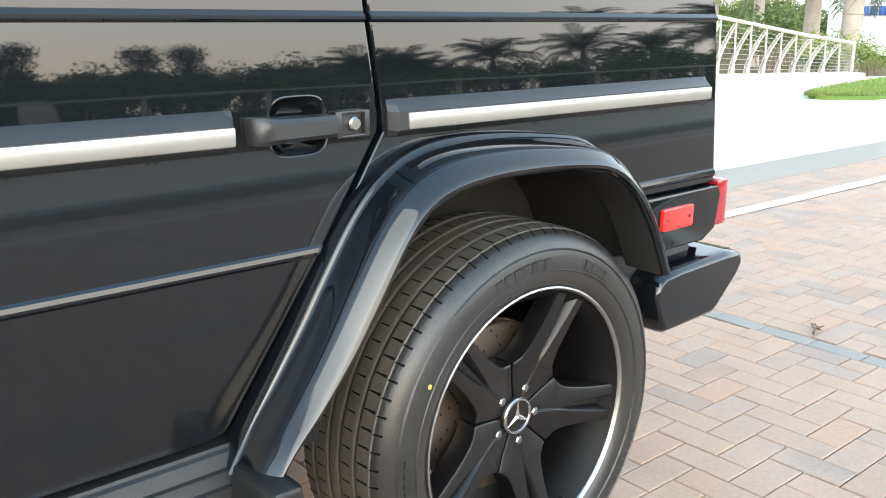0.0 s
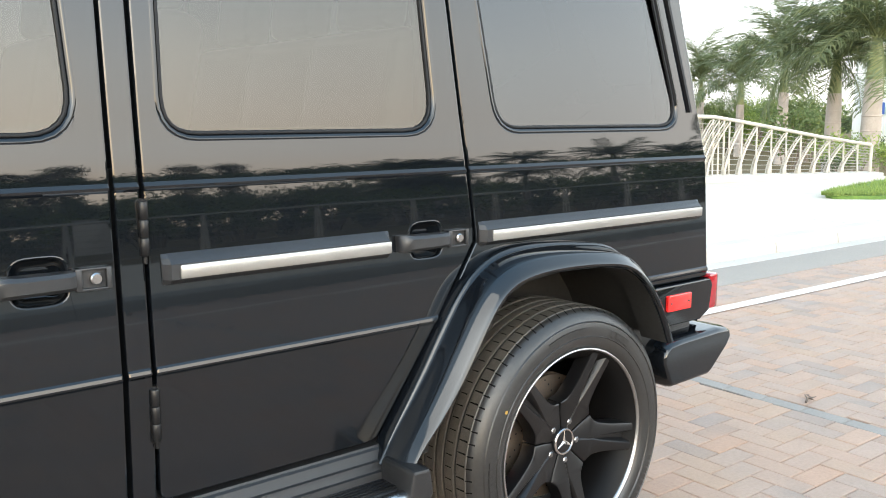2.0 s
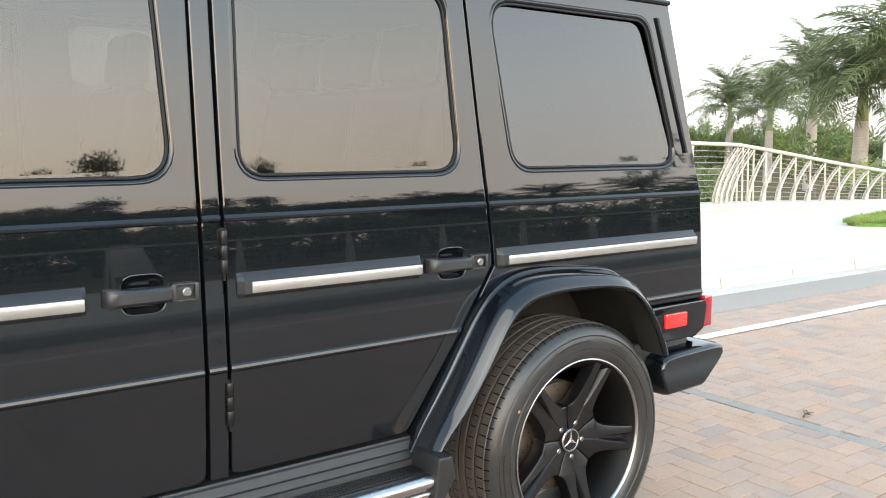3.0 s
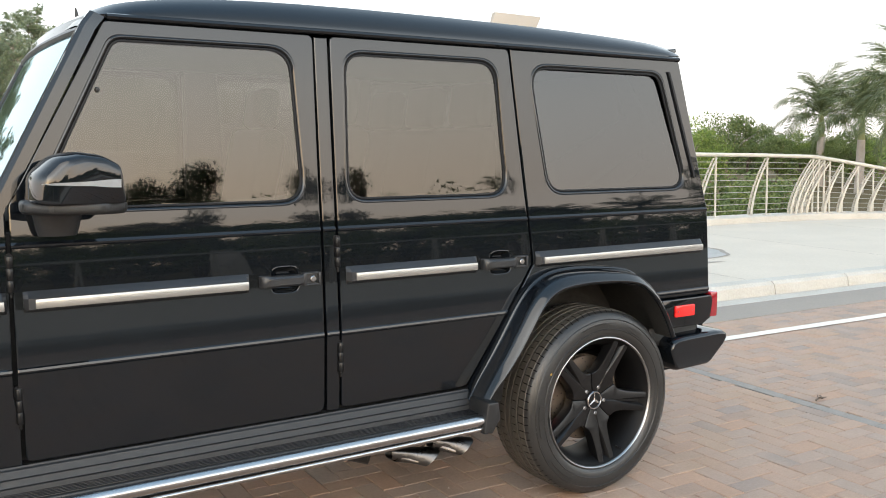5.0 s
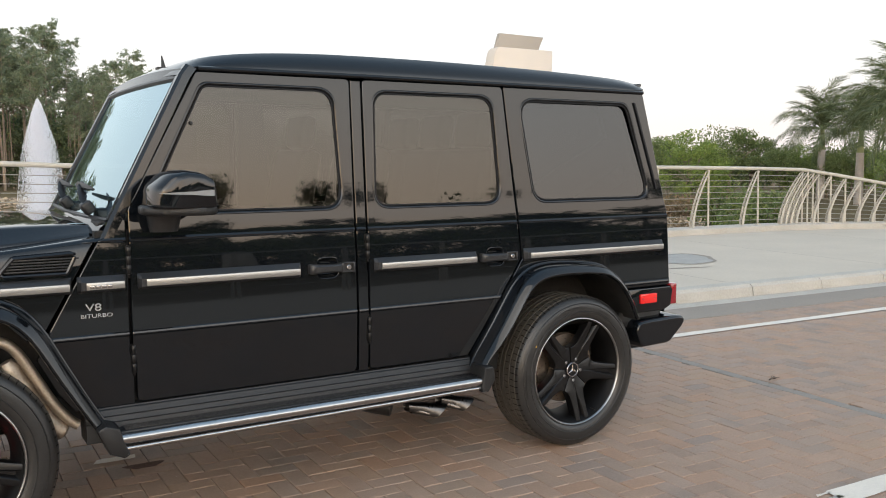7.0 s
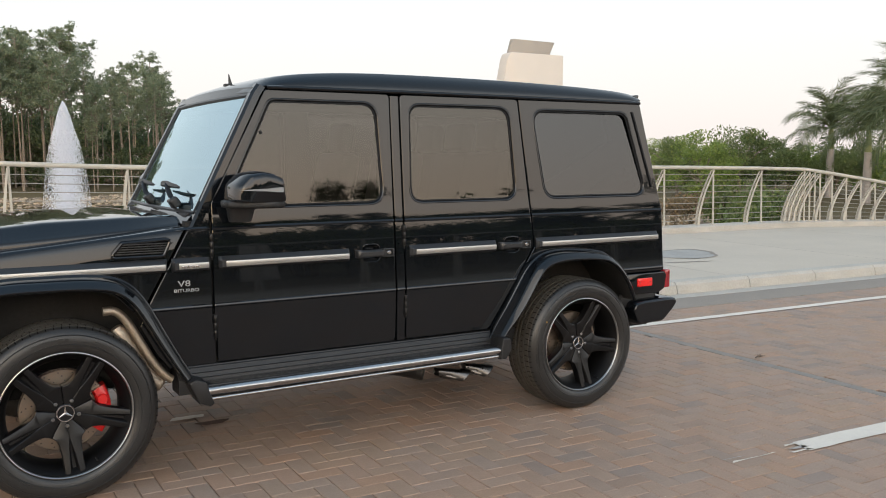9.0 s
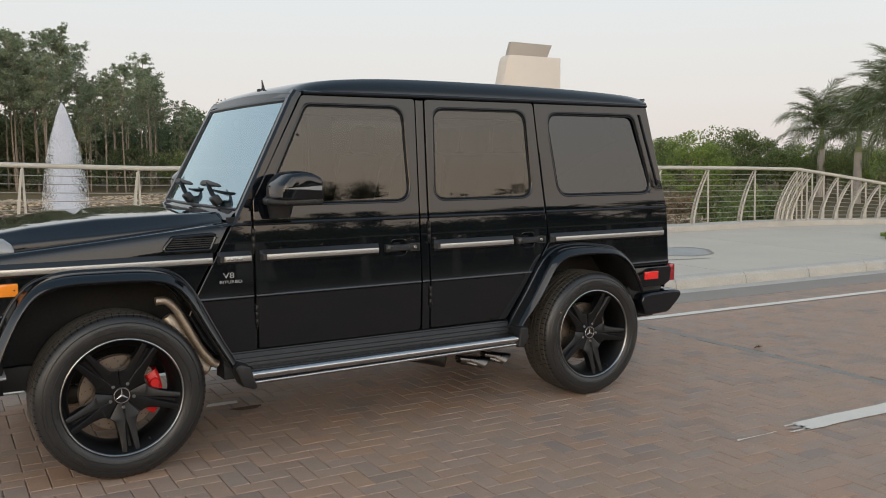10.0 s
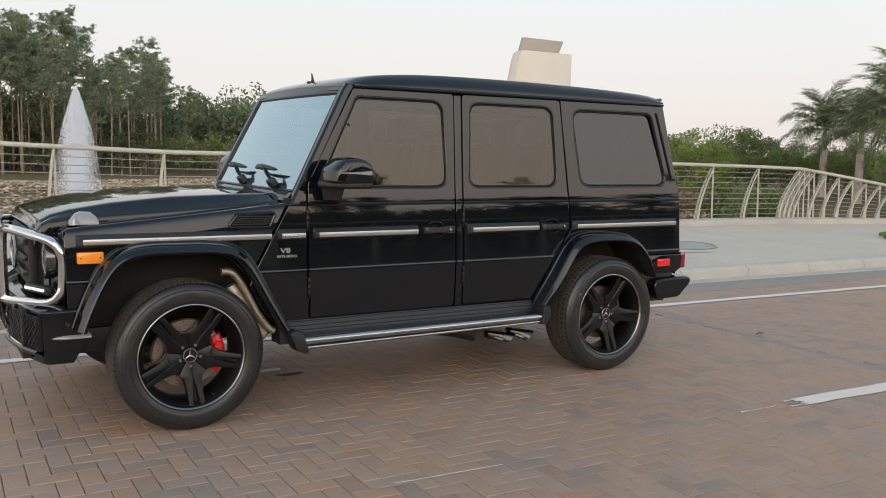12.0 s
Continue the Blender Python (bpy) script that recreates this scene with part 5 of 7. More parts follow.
for sy in (-1, 1):
    # panel between the front wing and the door
    panel("cowl_panel", [(-0.741, 0.520), (-0.741, 0.655), (-0.753, 0.735), (-0.748, 1.276), (-0.757, 1.262), (-0.800, 1.190), (-0.852, 1.165), (-1.035, 0.84), (-1.085, 0.73), (-1.02, 0.60), (-0.96, 0.520)], sy)
    door = panel("front_door", DOOR_F, sy, [HOLE_F[::-1], cup_outline(-0.004, 1.002)], label="glossy black front door")
    window_edges(F_WIN, sy, door)
    pane(F_WIN, sy, SIDEGLASS, door, label="dark tinted front side glass")
    b = bmesh.new()
    lathe(b, [(0.0, 0.004), (0.006, 0.003), (0.008, -0.002), (0.008, -0.010)], 14, "y", (0, 0, 0))
    part("window_latch", b, RUBBER, door, place=Matrix.Translation((-0.476, sy * (skin_y(1.618) - 0.004), 1.618)) @ Matrix.Rotation(0 if sy > 0 else math.pi, 4, "Z"))
    side_strip(-0.715, -0.040, sy, door)
    handle(-0.004, 0.206, 1.002, sy, door)
    hinge(-0.745, 1.085, sy, door)
    hinge(-0.741, 0.700, sy, door)
    door = panel("rear_door", DOOR_R, sy, [HOLE_R[::-1], cup_outline(0.884, 1.000)], label="glossy black rear door")
    window_edges(R_WIN, sy, door)
    pane(R_WIN, sy, SIDEGLASS, door, label="dark tinted rear side glass")
    side_strip(0.312, 0.862, sy, door)
    handle(0.884, 1.092, 1.000, sy, door)
    hinge(0.283, 1.085, sy, door)
    hinge(0.283, 0.715, sy, door)
    panel("middle_pillar", [(0.233, 0.525), (0.281, 0.525), (0.282, 1.82), (0.233, 1.82)], sy, depth=0.05, proud=-0.003)
    quarter = panel("rear_quarter", rounded([(0.83, 0.535), (1.136, 0.980), (1.136, 1.01), (1.057, 1.825), (1.985, 1.825), (2.142, 1.165), (2.148, 0.80),
                                             (2.148, 0.778), (1.78, 0.778), (1.70, 0.88), (1.60, 0.915), (1.30, 0.92), (1.20, 0.885), (1.12, 0.81)], 0.0), sy, [HOLE_Q[::-1]],
                    label="glossy black rear body quarter")
    window_edges(Q_WIN, sy, quarter)
    pane(Q_WIN, sy, REARGLASS, quarter, 0.009, "dark tinted rear quarter glass", 0.022)
    side_strip(1.145, 2.095, sy, quarter)
    # vent strip beside the quarter window
    b = bmesh.new()
    rows = [[(x - 0.008, sy * (skin_y(z) - 0.003), z), (x - 0.005, sy * (skin_y(z) + 0.008), z), (x + 0.006, sy * (skin_y(z) + 0.008), z), (x + 0.010, sy * (skin_y(z) - 0.003), z)]
            for x, z in ((1.915, 1.775), (1.92, 1.765), (2.055, 1.33), (2.06, 1.31))]
    loft(b, rows, True, True)
    part("air_vent_strip", b, SEAL, quarter, "black plastic pillar vent strip")
    # rear corner trim with marker lamp and tail lamp
    b = bmesh.new()
    prism(b, rounded([(1.785, 0.772), (2.150, 0.772), (2.165, 0.75), (2.150, 0.665), (2.10, 0.640), (1.86, 0.640)], 0.012, 3), sy * 0.70, sy * 0.803, "y", 0.006)
    trim = part("rear_corner_trim", b, PAINT, car, "black rear corner trim")
    b = bmesh.new()
    prism(b, rounded([(1.913, 0.742), (2.036, 0.742), (2.036, 0.690), (1.913, 0.690)], 0.006, 3), sy * 0.80, sy * 0.812, "y", 0.003)
    lamp = part("side_marker_lamp", b, RED, trim, "red rectangular side marker lamp")
    for dx in (-0.045, 0.045):
        b = bmesh.new()
        lathe(b, [(0.0, 0.8135), (0.004, 0.8135), (0.004, 0.81)], 8, "y", (1.9745 + dx, 0, 0.716))
        for v in b.verts:
            v.co.y *= sy
        part("screw", b, PLASTIC, lamp)
    b = bmesh.new()
    box(b, 2.150, 2.198, min(sy * 0.62, sy * 0.802), max(sy * 0.62, sy * 0.802), 0.668, 0.785, 0.008)
    part("tail_lamp", b, DARKRED, car, "dark red tail lamp")
    # flares and inner arches
    flare(LIP_R, (1.45, 0.35), sy, [0.026, 0.032, 0.046, 0.055, 0.058, 0.056, 0.055, 0.060, 0.058, 0.052, 0.050, 0.046, 0.044, 0.042])
    flare(LIP_F, (-1.45, 0.35), sy, [0.040, 0.044, 0.05, 0.056, 0.058, 0.055, 0.052, 0.052, 0.052, 0.05, 0.048, 0.046])
    for lip, cx in ((LIP_R, 1.45), (LIP_F, -1.42)):
        b = bmesh.new()
        rows = []
        for x, z in lip:
            rows.append([(x, sy * 0.90, z - 0.004), (x + (x - cx) * 0.02, sy * 0.80, z + 0.012), (x + (x - cx) * 0.02, sy * 0.50, z + 0.012)])
        loft(b, rows)
        part("wheel_arch_liner", b, LINER, car, "black felted arch liner")
        for x, z in (lip[10], lip[12]) if cx > 0 else (lip[9],):
            b = bmesh.new()
            lathe(b, [(0.0, -0.004), (0.006, -0.004), (0.010, 0.0), (0.010, 0.006)], 10, "z", (x + (0.01 if cx > 0 else -0.01), sy * 0.86, z - 0.003))
            part("liner_bolt", b, BRUSHED, car)
    # front wing side
    wing = panel("front_wing", [(-0.865, 1.166), (-1.052, 0.838), (-1.11, 0.80), (-1.18, 0.875), (-1.27, 0.912), (-1.66, 0.915), (-1.75, 0.885), (-1.83, 0.79), (-1.90, 0.64), (-2.0, 0.64),
                                (-2.01, 1.02), (-1.995, 1.055), (-1.45, 1.105)], sy, label="glossy black front wing", shoulder=(-1.99, 1.056, 0.0985))
    b = bmesh.new()
    rows = []
    for x, z in ((-2.03, 1.03), (-1.99, 1.056), (-1.72, 1.082), (-1.45, 1.107), (-1.10, 1.142), (-0.862, 1.168), (-0.80, 1.172)):
        y0 = skin_y(z - 0.01) - 0.0105 - (0.02 if x < -2.0 else 0)
        rows.append([(x, sy * (y0 + 0.001), z - 0.006), (x, sy * (y0 - 0.003), z + 0.001), (x, sy * (y0 - 0.008), z + 0.005), (x, sy * (y0 - 0.016), z + 0.007), (x, sy * 0.68, z + 0.008), (x, sy * 0.55, z + 0.009)])
    loft(b, rows)
    part("wing_top", b, PAINT, wing)
    # wing strip, vent, badges
    side_strip(-1.955, -0.955, sy, wing)
    side_strip(-0.935, -0.758, sy, car)
    for k in range(4):
        b = bmesh.new()
        box(b, -0.893 + 0.021 * k, -0.876 + 0.021 * k, min(sy * 0.802, sy * 0.8075), max(sy * 0.802, sy * 0.8075), 0.989, 1.001, 0.002)
        part("badge_bar", b, STEEL, wing, "small chrome badge bar")
    vent_out = rounded([(-1.215, 1.045), (-1.150, 1.118), (-0.925, 1.128), (-0.965, 1.045)], 0.008, 2)
    vent_in = rounded([(-1.192, 1.055), (-1.145, 1.108), (-0.942, 1.118), (-0.972, 1.055)], 0.006, 2)
    ring_on_side(vent_in, sy, ((0.017, -0.013), (0.015, -0.004), (0.0128, 0.0084), (0.006, 0.012), (0.0, 0.0096), (-0.0024, 0.0024), (-0.004, -0.008)), PAINT, "wing_vent_frame", wing, "black wing vent frame")
    # no opening here: a black sheet paints the shade inside the vent
    b = bmesh.new()
    b.faces.new([b.verts.new((x, sy * (skin_y(z) + 0.0015), z)) for x, z in vent_in])
    part("wing_vent", b, HOLLOWDARK, wing, "black sheet as the shade in the wing air vent")
    for k in range(5):
        z = 1.064 + 0.0105 * k
        x0 = float(np.interp(z, [1.055, 1.108], [-1.186, -1.147]))
        b = bmesh.new()
        box(b, x0, -0.968 + 0.022 * k * 0.5, min(sy * (skin_y(z) + 0.002), sy * (skin_y(z) + 0.007)), max(sy * (skin_y(z) + 0.002), sy * (skin_y(z) + 0.007)), z - 0.0025, z + 0.0025, 0.001)
        part("vent_slat", b, GREYPLASTIC, wing)
    # wing marker and indicator lamps
    b = bmesh.new()
    y = 0.795
    prism(b, rounded([(-1.955, 0.948), (-1.832, 0.948), (-1.832, 0.892), (-1.955, 0.892)], 0.006, 3), sy * 0.77, sy * 0.806, "y", 0.003)
    lamp = part("side_marker_lamp", b, AMBER, wing, "amber rectangular side marker lamp")
    for dx in (-0.045, 0.045):
        b = bmesh.new()
        lathe(b, [(0.0, 0.8075), (0.004, 0.8075), (0.004, 0.80)], 8, "y", (-1.8935 + dx, 0, 0.920))
        for v in b.verts:
            v.co.y *= sy
        part("screw", b, PLASTIC, lamp)
    b = bmesh.new()
    rows = [[(x, sy * (0.665 + w * s), zz) for s, zz in ((-1, 1.075), (-0.95, z - 0.012), (-0.6, z), (0.6, z), (0.95, z - 0.012), (1, 1.075))]
            for x, w, z in ((-1.972, 0.030, 1.092), (-1.962, 0.040, 1.104), (-1.942, 0.044, 1.130), (-1.920, 0.044, 1.140), (-1.872, 0.040, 1.138), (-1.842, 0.036, 1.114), (-1.832, 0.034, 1.098))]
    loft(b, rows, True, True)
    part("indicator_lamp", b, SILVERLENS, wing, "clear grey indicator lamp on the wing", smooth=50)
    # sill, running board
    b = bmesh.new()
    rows = []
    for x in (-0.93, 0.86):
        rows.append([(x, sy * yy, z) for yy, z in ((0.70, 0.525), (0.784, 0.521), (0.786, 0.516), (0.793, 0.512), (0.795, 0.506), (0.802, 0.492), (0.810, 0.490), (0.811, 0.485), (0.817, 0.472), (0.825, 0.470), (0.826, 0.464), (0.830, 0.452), (0.83, 0.40), (0.70, 0.40))])
    loft(b, rows, True, True)
    part("sill", b, PLASTIC, car, "ribbed black plastic sill", smooth=20)
    b = bmesh.new()
    prism(b, [(sy * 0.82, 0.452), (sy * 0.895, 0.452), (sy * 0.90, 0.43), (sy * 0.82, 0.41)], -0.88, 0.82, "x", 0.003)
    board = part("running_board", b, PLASTIC, car, "black ribbed running board with steel tubes")
    for k in range(5):
        b = bmesh.new()
        y = 0.832 + 0.012 * k
        z0 = 0.4515
        box(b, -0.80, 0.80, min(sy * y, sy * (y + 0.006)), max(sy * y, sy * (y + 0.006)), z0, z0 + 0.005, 0.001)
        part("tread_rib", b, RUBBER, board)
    b = bmesh.new()
    tube(b, [(-0.84, sy * 0.914, 0.428), (0.825, sy * 0.914, 0.4335)], 0.0215, 16)
    part("upper_tube", b, STEEL, board, "polished steel step tube")
    b = bmesh.new()
    tube(b, [(-0.84, sy * 0.918, 0.390), (0.815, sy * 0.918, 0.4025)], 0.0095, 12)
    part("lower_tube", b, STEEL, board, "polished steel lower step tube")
    b = bmesh.new()
    box(b, -0.85, 0.84, min(sy * 0.86, sy * 0.905), max(sy * 0.86, sy * 0.905), 0.394, 0.43)
    part("tube_web", b, RUBBER, board)
    b = bmesh.new()
    prism(b, rounded([(-0.83, 0.475), (-0.880, 0.492), (-0.912, 0.478), (-0.868, 0.380), (-0.815, 0.358), (-0.795, 0.370), (-0.815, 0.42)], 0.01, 2), sy * 0.82, sy * 0.940, "y", 0.008)
    part("end_cap", b, PLASTIC, board, "black plastic end cap")
    b = bmesh.new()
    prism(b, rounded([(0.805, 0.505), (0.855, 0.503), (0.866, 0.440), (0.830, 0.386), (0.79, 0.386)], 0.008, 2), sy * 0.82, sy * 0.944, "y", 0.008)
    part("end_cap", b, PLASTIC, board, "black plastic end cap")
    # twin side exhaust tips
    for x0, x1, yy, zc in ((0.49, 0.640, 0.80, 0.318), (0.70, 0.828, 0.745, 0.308)):
        b = bmesh.new()
        rows = []
        for f, r, cut in ((0.0, 0.024, 0.0), (0.40, 0.025, 0.1), (0.55, 0.026, 0.3), (0.96, 0.0275, 1.0), (1.0, 0.028, 1.0), (1.0, 0.0245, 1.0), (0.30, 0.0225, 0.9)):
            row = []
            for a in range(0, 360, 15):
                ca, sa = math.cos(radians(a)), math.sin(radians(a))
                ca, sa = math.copysign(abs(ca) ** 0.7, ca), math.copysign(abs(sa) ** 0.7, sa)
                row.append((x0 + (x1 - x0) * f + 0.034 * sa * cut, sy * (yy - 0.05 + 0.05 * f + r * 1.25 * ca), zc - 0.028 * f + r * sa))
            rows.append(row)
        loft(b, rows, True, False)
        b.faces.new([b.verts.new(p) for p in rows[-1]])
        part("exhaust_tip", b, DARKCHROME, car, "polished steel oval exhaust tip", smooth=60)
    # heat-tinted duct behind the front wheel
    b = bmesh.new()
    bend = ((-1.245, 0.818), (-1.195, 0.815), (-1.145, 0.765), (-1.09, 0.665), (-1.035, 0.565), (-0.985, 0.50), (-0.955, 0.475))
    run = curve_points([(x, sy * 0.800, z) for x, z in bend], 4)
    tube(b, run, [0.020] * len(run), 12)
    run = curve_points([(x - 0.044, sy * 0.778, z - 0.026) for x, z in bend[2:]], 4)
    tube(b, run, [0.024] + [0.036] * (len(run) - 2) + [0.030], 14)
    part("side_duct", b, COPPER, car, "heat-tinted metal duct in the wheel arch", smooth=60)
    # door mirror
    b = bmesh.new()
    rows = []
    arc = rounded([(-0.712, 1.296), (-0.704, 1.372), (-0.650, 1.424), (-0.590, 1.436), (-0.530, 1.428), (-0.487, 1.404), (-0.474, 1.296)], [0.012, 0.05, 0.06, 0.08, 0.06, 0.022, 0.012], 5)
    for y, k, dx in ((0.846, 0.72, 0.01), (0.850, 0.90, 0.0), (0.865, 0.97, 0.0), (0.93, 1.0, 0.0), (0.99, 0.985, 0.0), (1.022, 0.95, 0.002), (1.042, 0.89, 0.006), (1.052, 0.80, 0.010), (1.057, 0.62, 0.014)):
        rows.append([(-0.575 + dx + (x + 0.575) * (k if x < -0.575 else 0.5 + 0.5 * k), sy * y, 1.298 + (z - 1.298) * (0.45 + 0.55 * k)) for x, z in arc])
    loft(b, [list(r) for r in zip(*[curve_points(c, 4) for c in zip(*rows)])], True, True)
    mirror = part("door_mirror", b, PAINT, car, "glossy black door mirror with indicator strip", smooth=60)
    b = bmesh.new()
    prism(b, rounded([(-0.722, 0.84), (-0.470, 0.84), (-0.466, 1.03), (-0.53, 1.060), (-0.66, 1.035), (-0.728, 0.95)], 0.03, 4), 1.266, 1.302, "z", 0.012, 3)
    if sy < 0:
        for v in b.verts:
            v.co.y = -v.co.y
    part("mirror_base", b, PLASTIC, mirror, "matt black lower mirror shell")
    b = bmesh.new()
    rows = []
    for z, k in ((1.272, 1.1), (1.25, 1.0), (1.215, 0.9), (1.195, 0.8)):
        rows.append([(-0.62 + 0.065 * k * math.cos(a), sy * (0.835 + 0.05 * k * math.sin(a) - 0.012 * (1.272 - z) / 0.07), z) for a in np.linspace(0, 2 * math.pi, 18, endpoint=False)])
    loft(b, rows, True, True)
    part("mirror_foot", b, GREYPLASTIC, mirror, "grey plastic mirror foot")
    b = bmesh.new()
    rows = []
    for x, y, h in ((-0.685, 1.0430, 0.0008), (-0.668, 1.0530, 0.0020), (-0.640, 1.0582, 0.0035), (-0.60, 1.0590, 0.0050), (-0.56, 1.0590, 0.0065), (-0.535, 1.0590, 0.0090), (-0.505, 1.0590, 0.0110), (-0.488, 1.0572, 0.0110)):
        rows.append([(x + 0.002, sy * (y - 0.006), 1.350 - h), (x, sy * y, 1.350 - h), (x, sy * (y + 0.001), 1.350 + h), (x + 0.002, sy * (y - 0.006), 1.350 + h)])
    rows = [list(r) for r in zip(*[curve_points(c, 3) for c in zip(*rows)])]
    loft(b, rows, True, True)
    part("mirror_indicator", b, SILVERLENS, mirror, "clear indicator strip")
    # A pillar and rain gutter
    b = bmesh.new()
    rows = []
    for x, z, y in ((-0.832, 1.165, 0.770), (-0.788, 1.25, 0.763), (-0.597, 1.62, 0.735), (-0.499, 1.81, 0.720), (-0.470, 1.848, 0.714)):
        rows.append([(x + 0.004, sy * (y - 0.070), z + 0.006), (x - 0.010, sy * (y - 0.062), z + 0.008), (x - 0.012, sy * (y - 0.018), z + 0.006), (x - 0.002, sy * (y - 0.002), z), (x + 0.026, sy * (y - 0.001), z - 0.013), (x + 0.030, sy * (y - 0.05), z - 0.015)])
    loft(b, rows, True, True)
    part("windscreen_pillar", b, PAINT, car, "black windscreen pillar", smooth=30)
    b = bmesh.new()
    tube(b, [(-0.44, sy * 0.722, 1.836), (0.3, sy * 0.724, 1.838), (1.2, sy * 0.722, 1.836), (1.985, sy * 0.716, 1.832)], 0.010, 8)
    part("rain_gutter", b, PAINT, car)

# roof
bm = bmesh.new()
rows = []
for x, side, shoulder, mid, w in ((-0.515, 1.805, 1.812, 1.822, 0.690), (-0.50, 1.822, 1.834, 1.848, 0.700), (-0.46, 1.838, 1.862, 1.880, 0.708), (-0.36, 1.842, 1.893, 1.912, 0.712), (-0.15, 1.842, 1.918, 1.938, 0.714),
                                  (0.2, 1.842, 1.932, 1.956, 0.715), (0.8, 1.842, 1.932, 1.957, 0.715), (1.4, 1.842, 1.921, 1.946, 0.714), (1.8, 1.842, 1.904, 1.928, 0.712),
                                  (1.95, 1.842, 1.888, 1.906, 0.708), (2.01, 1.850, 1.880, 1.894, 0.690), (2.015, 1.845, 1.865, 1.878, 0.68)):
    half = [(w, side - 0.004), (w + 0.002, side + 0.004), (w - 0.012, side + (shoulder - side) * 0.45), (w - 0.050, shoulder), (w - 0.13, shoulder + (mid - shoulder) * 0.42), (0.42, shoulder + (mid - shoulder) * 0.75), (0.2, mid - 0.003), (0.0, mid)]
    rows.append([(x, -y, z) for y, z in half] + [(x, y, z) for y, z in half[-2::-1]])
loft(bm, [list(r) for r in zip(*[curve_points(c, 3) for c in zip(*rows)])])
part("roof", bm, PAINT, car, "glossy black roof panel", smooth=50)
bm = bmesh.new()
prism(bm, rounded([(1.90, 1.876), (2.025, 1.888), (2.032, 1.876), (1.985, 1.836), (1.90, 1.836)], 0.006, 2), -0.66, 0.66, "y", 0.004)
part("roof_edge_spoiler", bm, PAINT, car, "black roof edge spoiler")
bm = bmesh.new()
tube(bm, [(-0.40, 0, 1.895), (-0.395, 0, 1.910), (-0.402, 0, 1.958)], [0.016, 0.010, 0.003], 8)
box(bm, -0.43, -0.36, -0.02, 0.02, 1.885, 1.905, 0.006)
part("roof_aerial", bm, PLASTIC, car, "short black roof aerial")

# dark inner shell with the window openings left free
bm = bmesh.new()
for sy in (-1, 1):
    for x0, x1, z0, z1 in ((-0.86, 0.98, 0.46, 1.20), (0.9, 2.13, 0.95, 1.20), (0.86, 1.12, 0.80, 0.96), (1.86, 2.13, 0.60, 0.96)):
        box(bm, x0, x1, min(sy * 0.70, sy * 0.742), max(sy * 0.70, sy * 0.742), z0, z1)
    for x0, x1 in ((0.175, 0.325), (1.03, 1.15)):
        prism(bm, [(x0, 1.20), (x1 + 0.04, 1.20), (x1, 1.83), (x0, 1.83)], sy * 0.66, sy * 0.705, "y")
    prism(bm, [(2.035, 1.20), (2.13, 1.20), (1.97, 1.83), (1.885, 1.83)], sy * 0.66, sy * 0.705, "y")
    prism(bm, [(-0.40, 1.79), (1.93, 1.79), (1.94, 1.835), (-0.42, 1.835)], sy * 0.66, sy * 0.705, "y")
box(bm, -0.9, 2.1, -0.70, 0.70, 0.42, 0.50)
box(bm, -0.5, 1.98, -0.69, 0.69, 1.80, 1.825)
box(bm, -2.0, -0.85, -0.50, 0.50, 0.45, 1.05)
box(bm, 0.85, 2.1, -0.52, 0.52, 0.45, 0.90)
part("inner_shell", bm, LINER, car, "dark cabin shell", smooth=0)
# tailgate
bm = bmesh.new()
rows = [[(2.146, -0.76, 0.62), (2.146, 0.76, 0.62)], [(2.150, -0.762, 0.80), (2.150, 0.762, 0.80)], [(2.145, -0.752, 1.165), (2.145, 0.752, 1.165)], [(1.988, -0.705, 1.83), (1.988, 0.705, 1.83)]]
loft(bm, rows)
tail = part("tailgate", bm, PAINT, car, "glossy black tailgate", smooth=0)
bm = bmesh.new()
loft(bm, [[(2.136, -0.58, 1.23), (2.136, 0.58, 1.23)], [(2.02, -0.56, 1.73), (2.02, 0.56, 1.73)]])
ob = part("window_glass", bm, PLASTIC, tail, "dark rear window", smooth=0)
ob.location.x = 0.006
# rear bumper
bm = bmesh.new()
prof = [(1.858, 0.545), (1.868, 0.585), (1.89, 0.600), (1.95, 0.606), (2.15, 0.612), (2.195, 0.610), (2.215, 0.600), (2.218, 0.585), (2.20, 0.555), (2.115, 0.470), (2.095, 0.460), (1.905, 0.455), (1.892, 0.465)]
rows = []
for y, kx, kz in ((-0.846, 0.955, 0.80), (-0.8435, 0.972, 0.88), (-0.836, 0.988, 0.95), (-0.818, 1.0, 1.0), (0.818, 1.0, 1.0), (0.836, 0.988, 0.95), (0.8435, 0.972, 0.88), (0.846, 0.955, 0.80)):
    rows.append([(2.06 + (x - 2.06) * kx, y, 0.53 + (z - 0.53) * kz) for x, z in prof])
loft(bm, rows, True)
for row in (rows[0], rows[-1]):
    bm.faces.new([bm.verts.new(p) for p in row])
bumper = part("rear_bumper", bm, PAINT, car, "glossy black rear bumper", smooth=60)
bm = bmesh.new()
box(bm, 1.80, 2.10, -0.765, 0.765, 0.56, 0.645, 0.004)
part("bumper_filler", bm, PLASTIC, bumper)

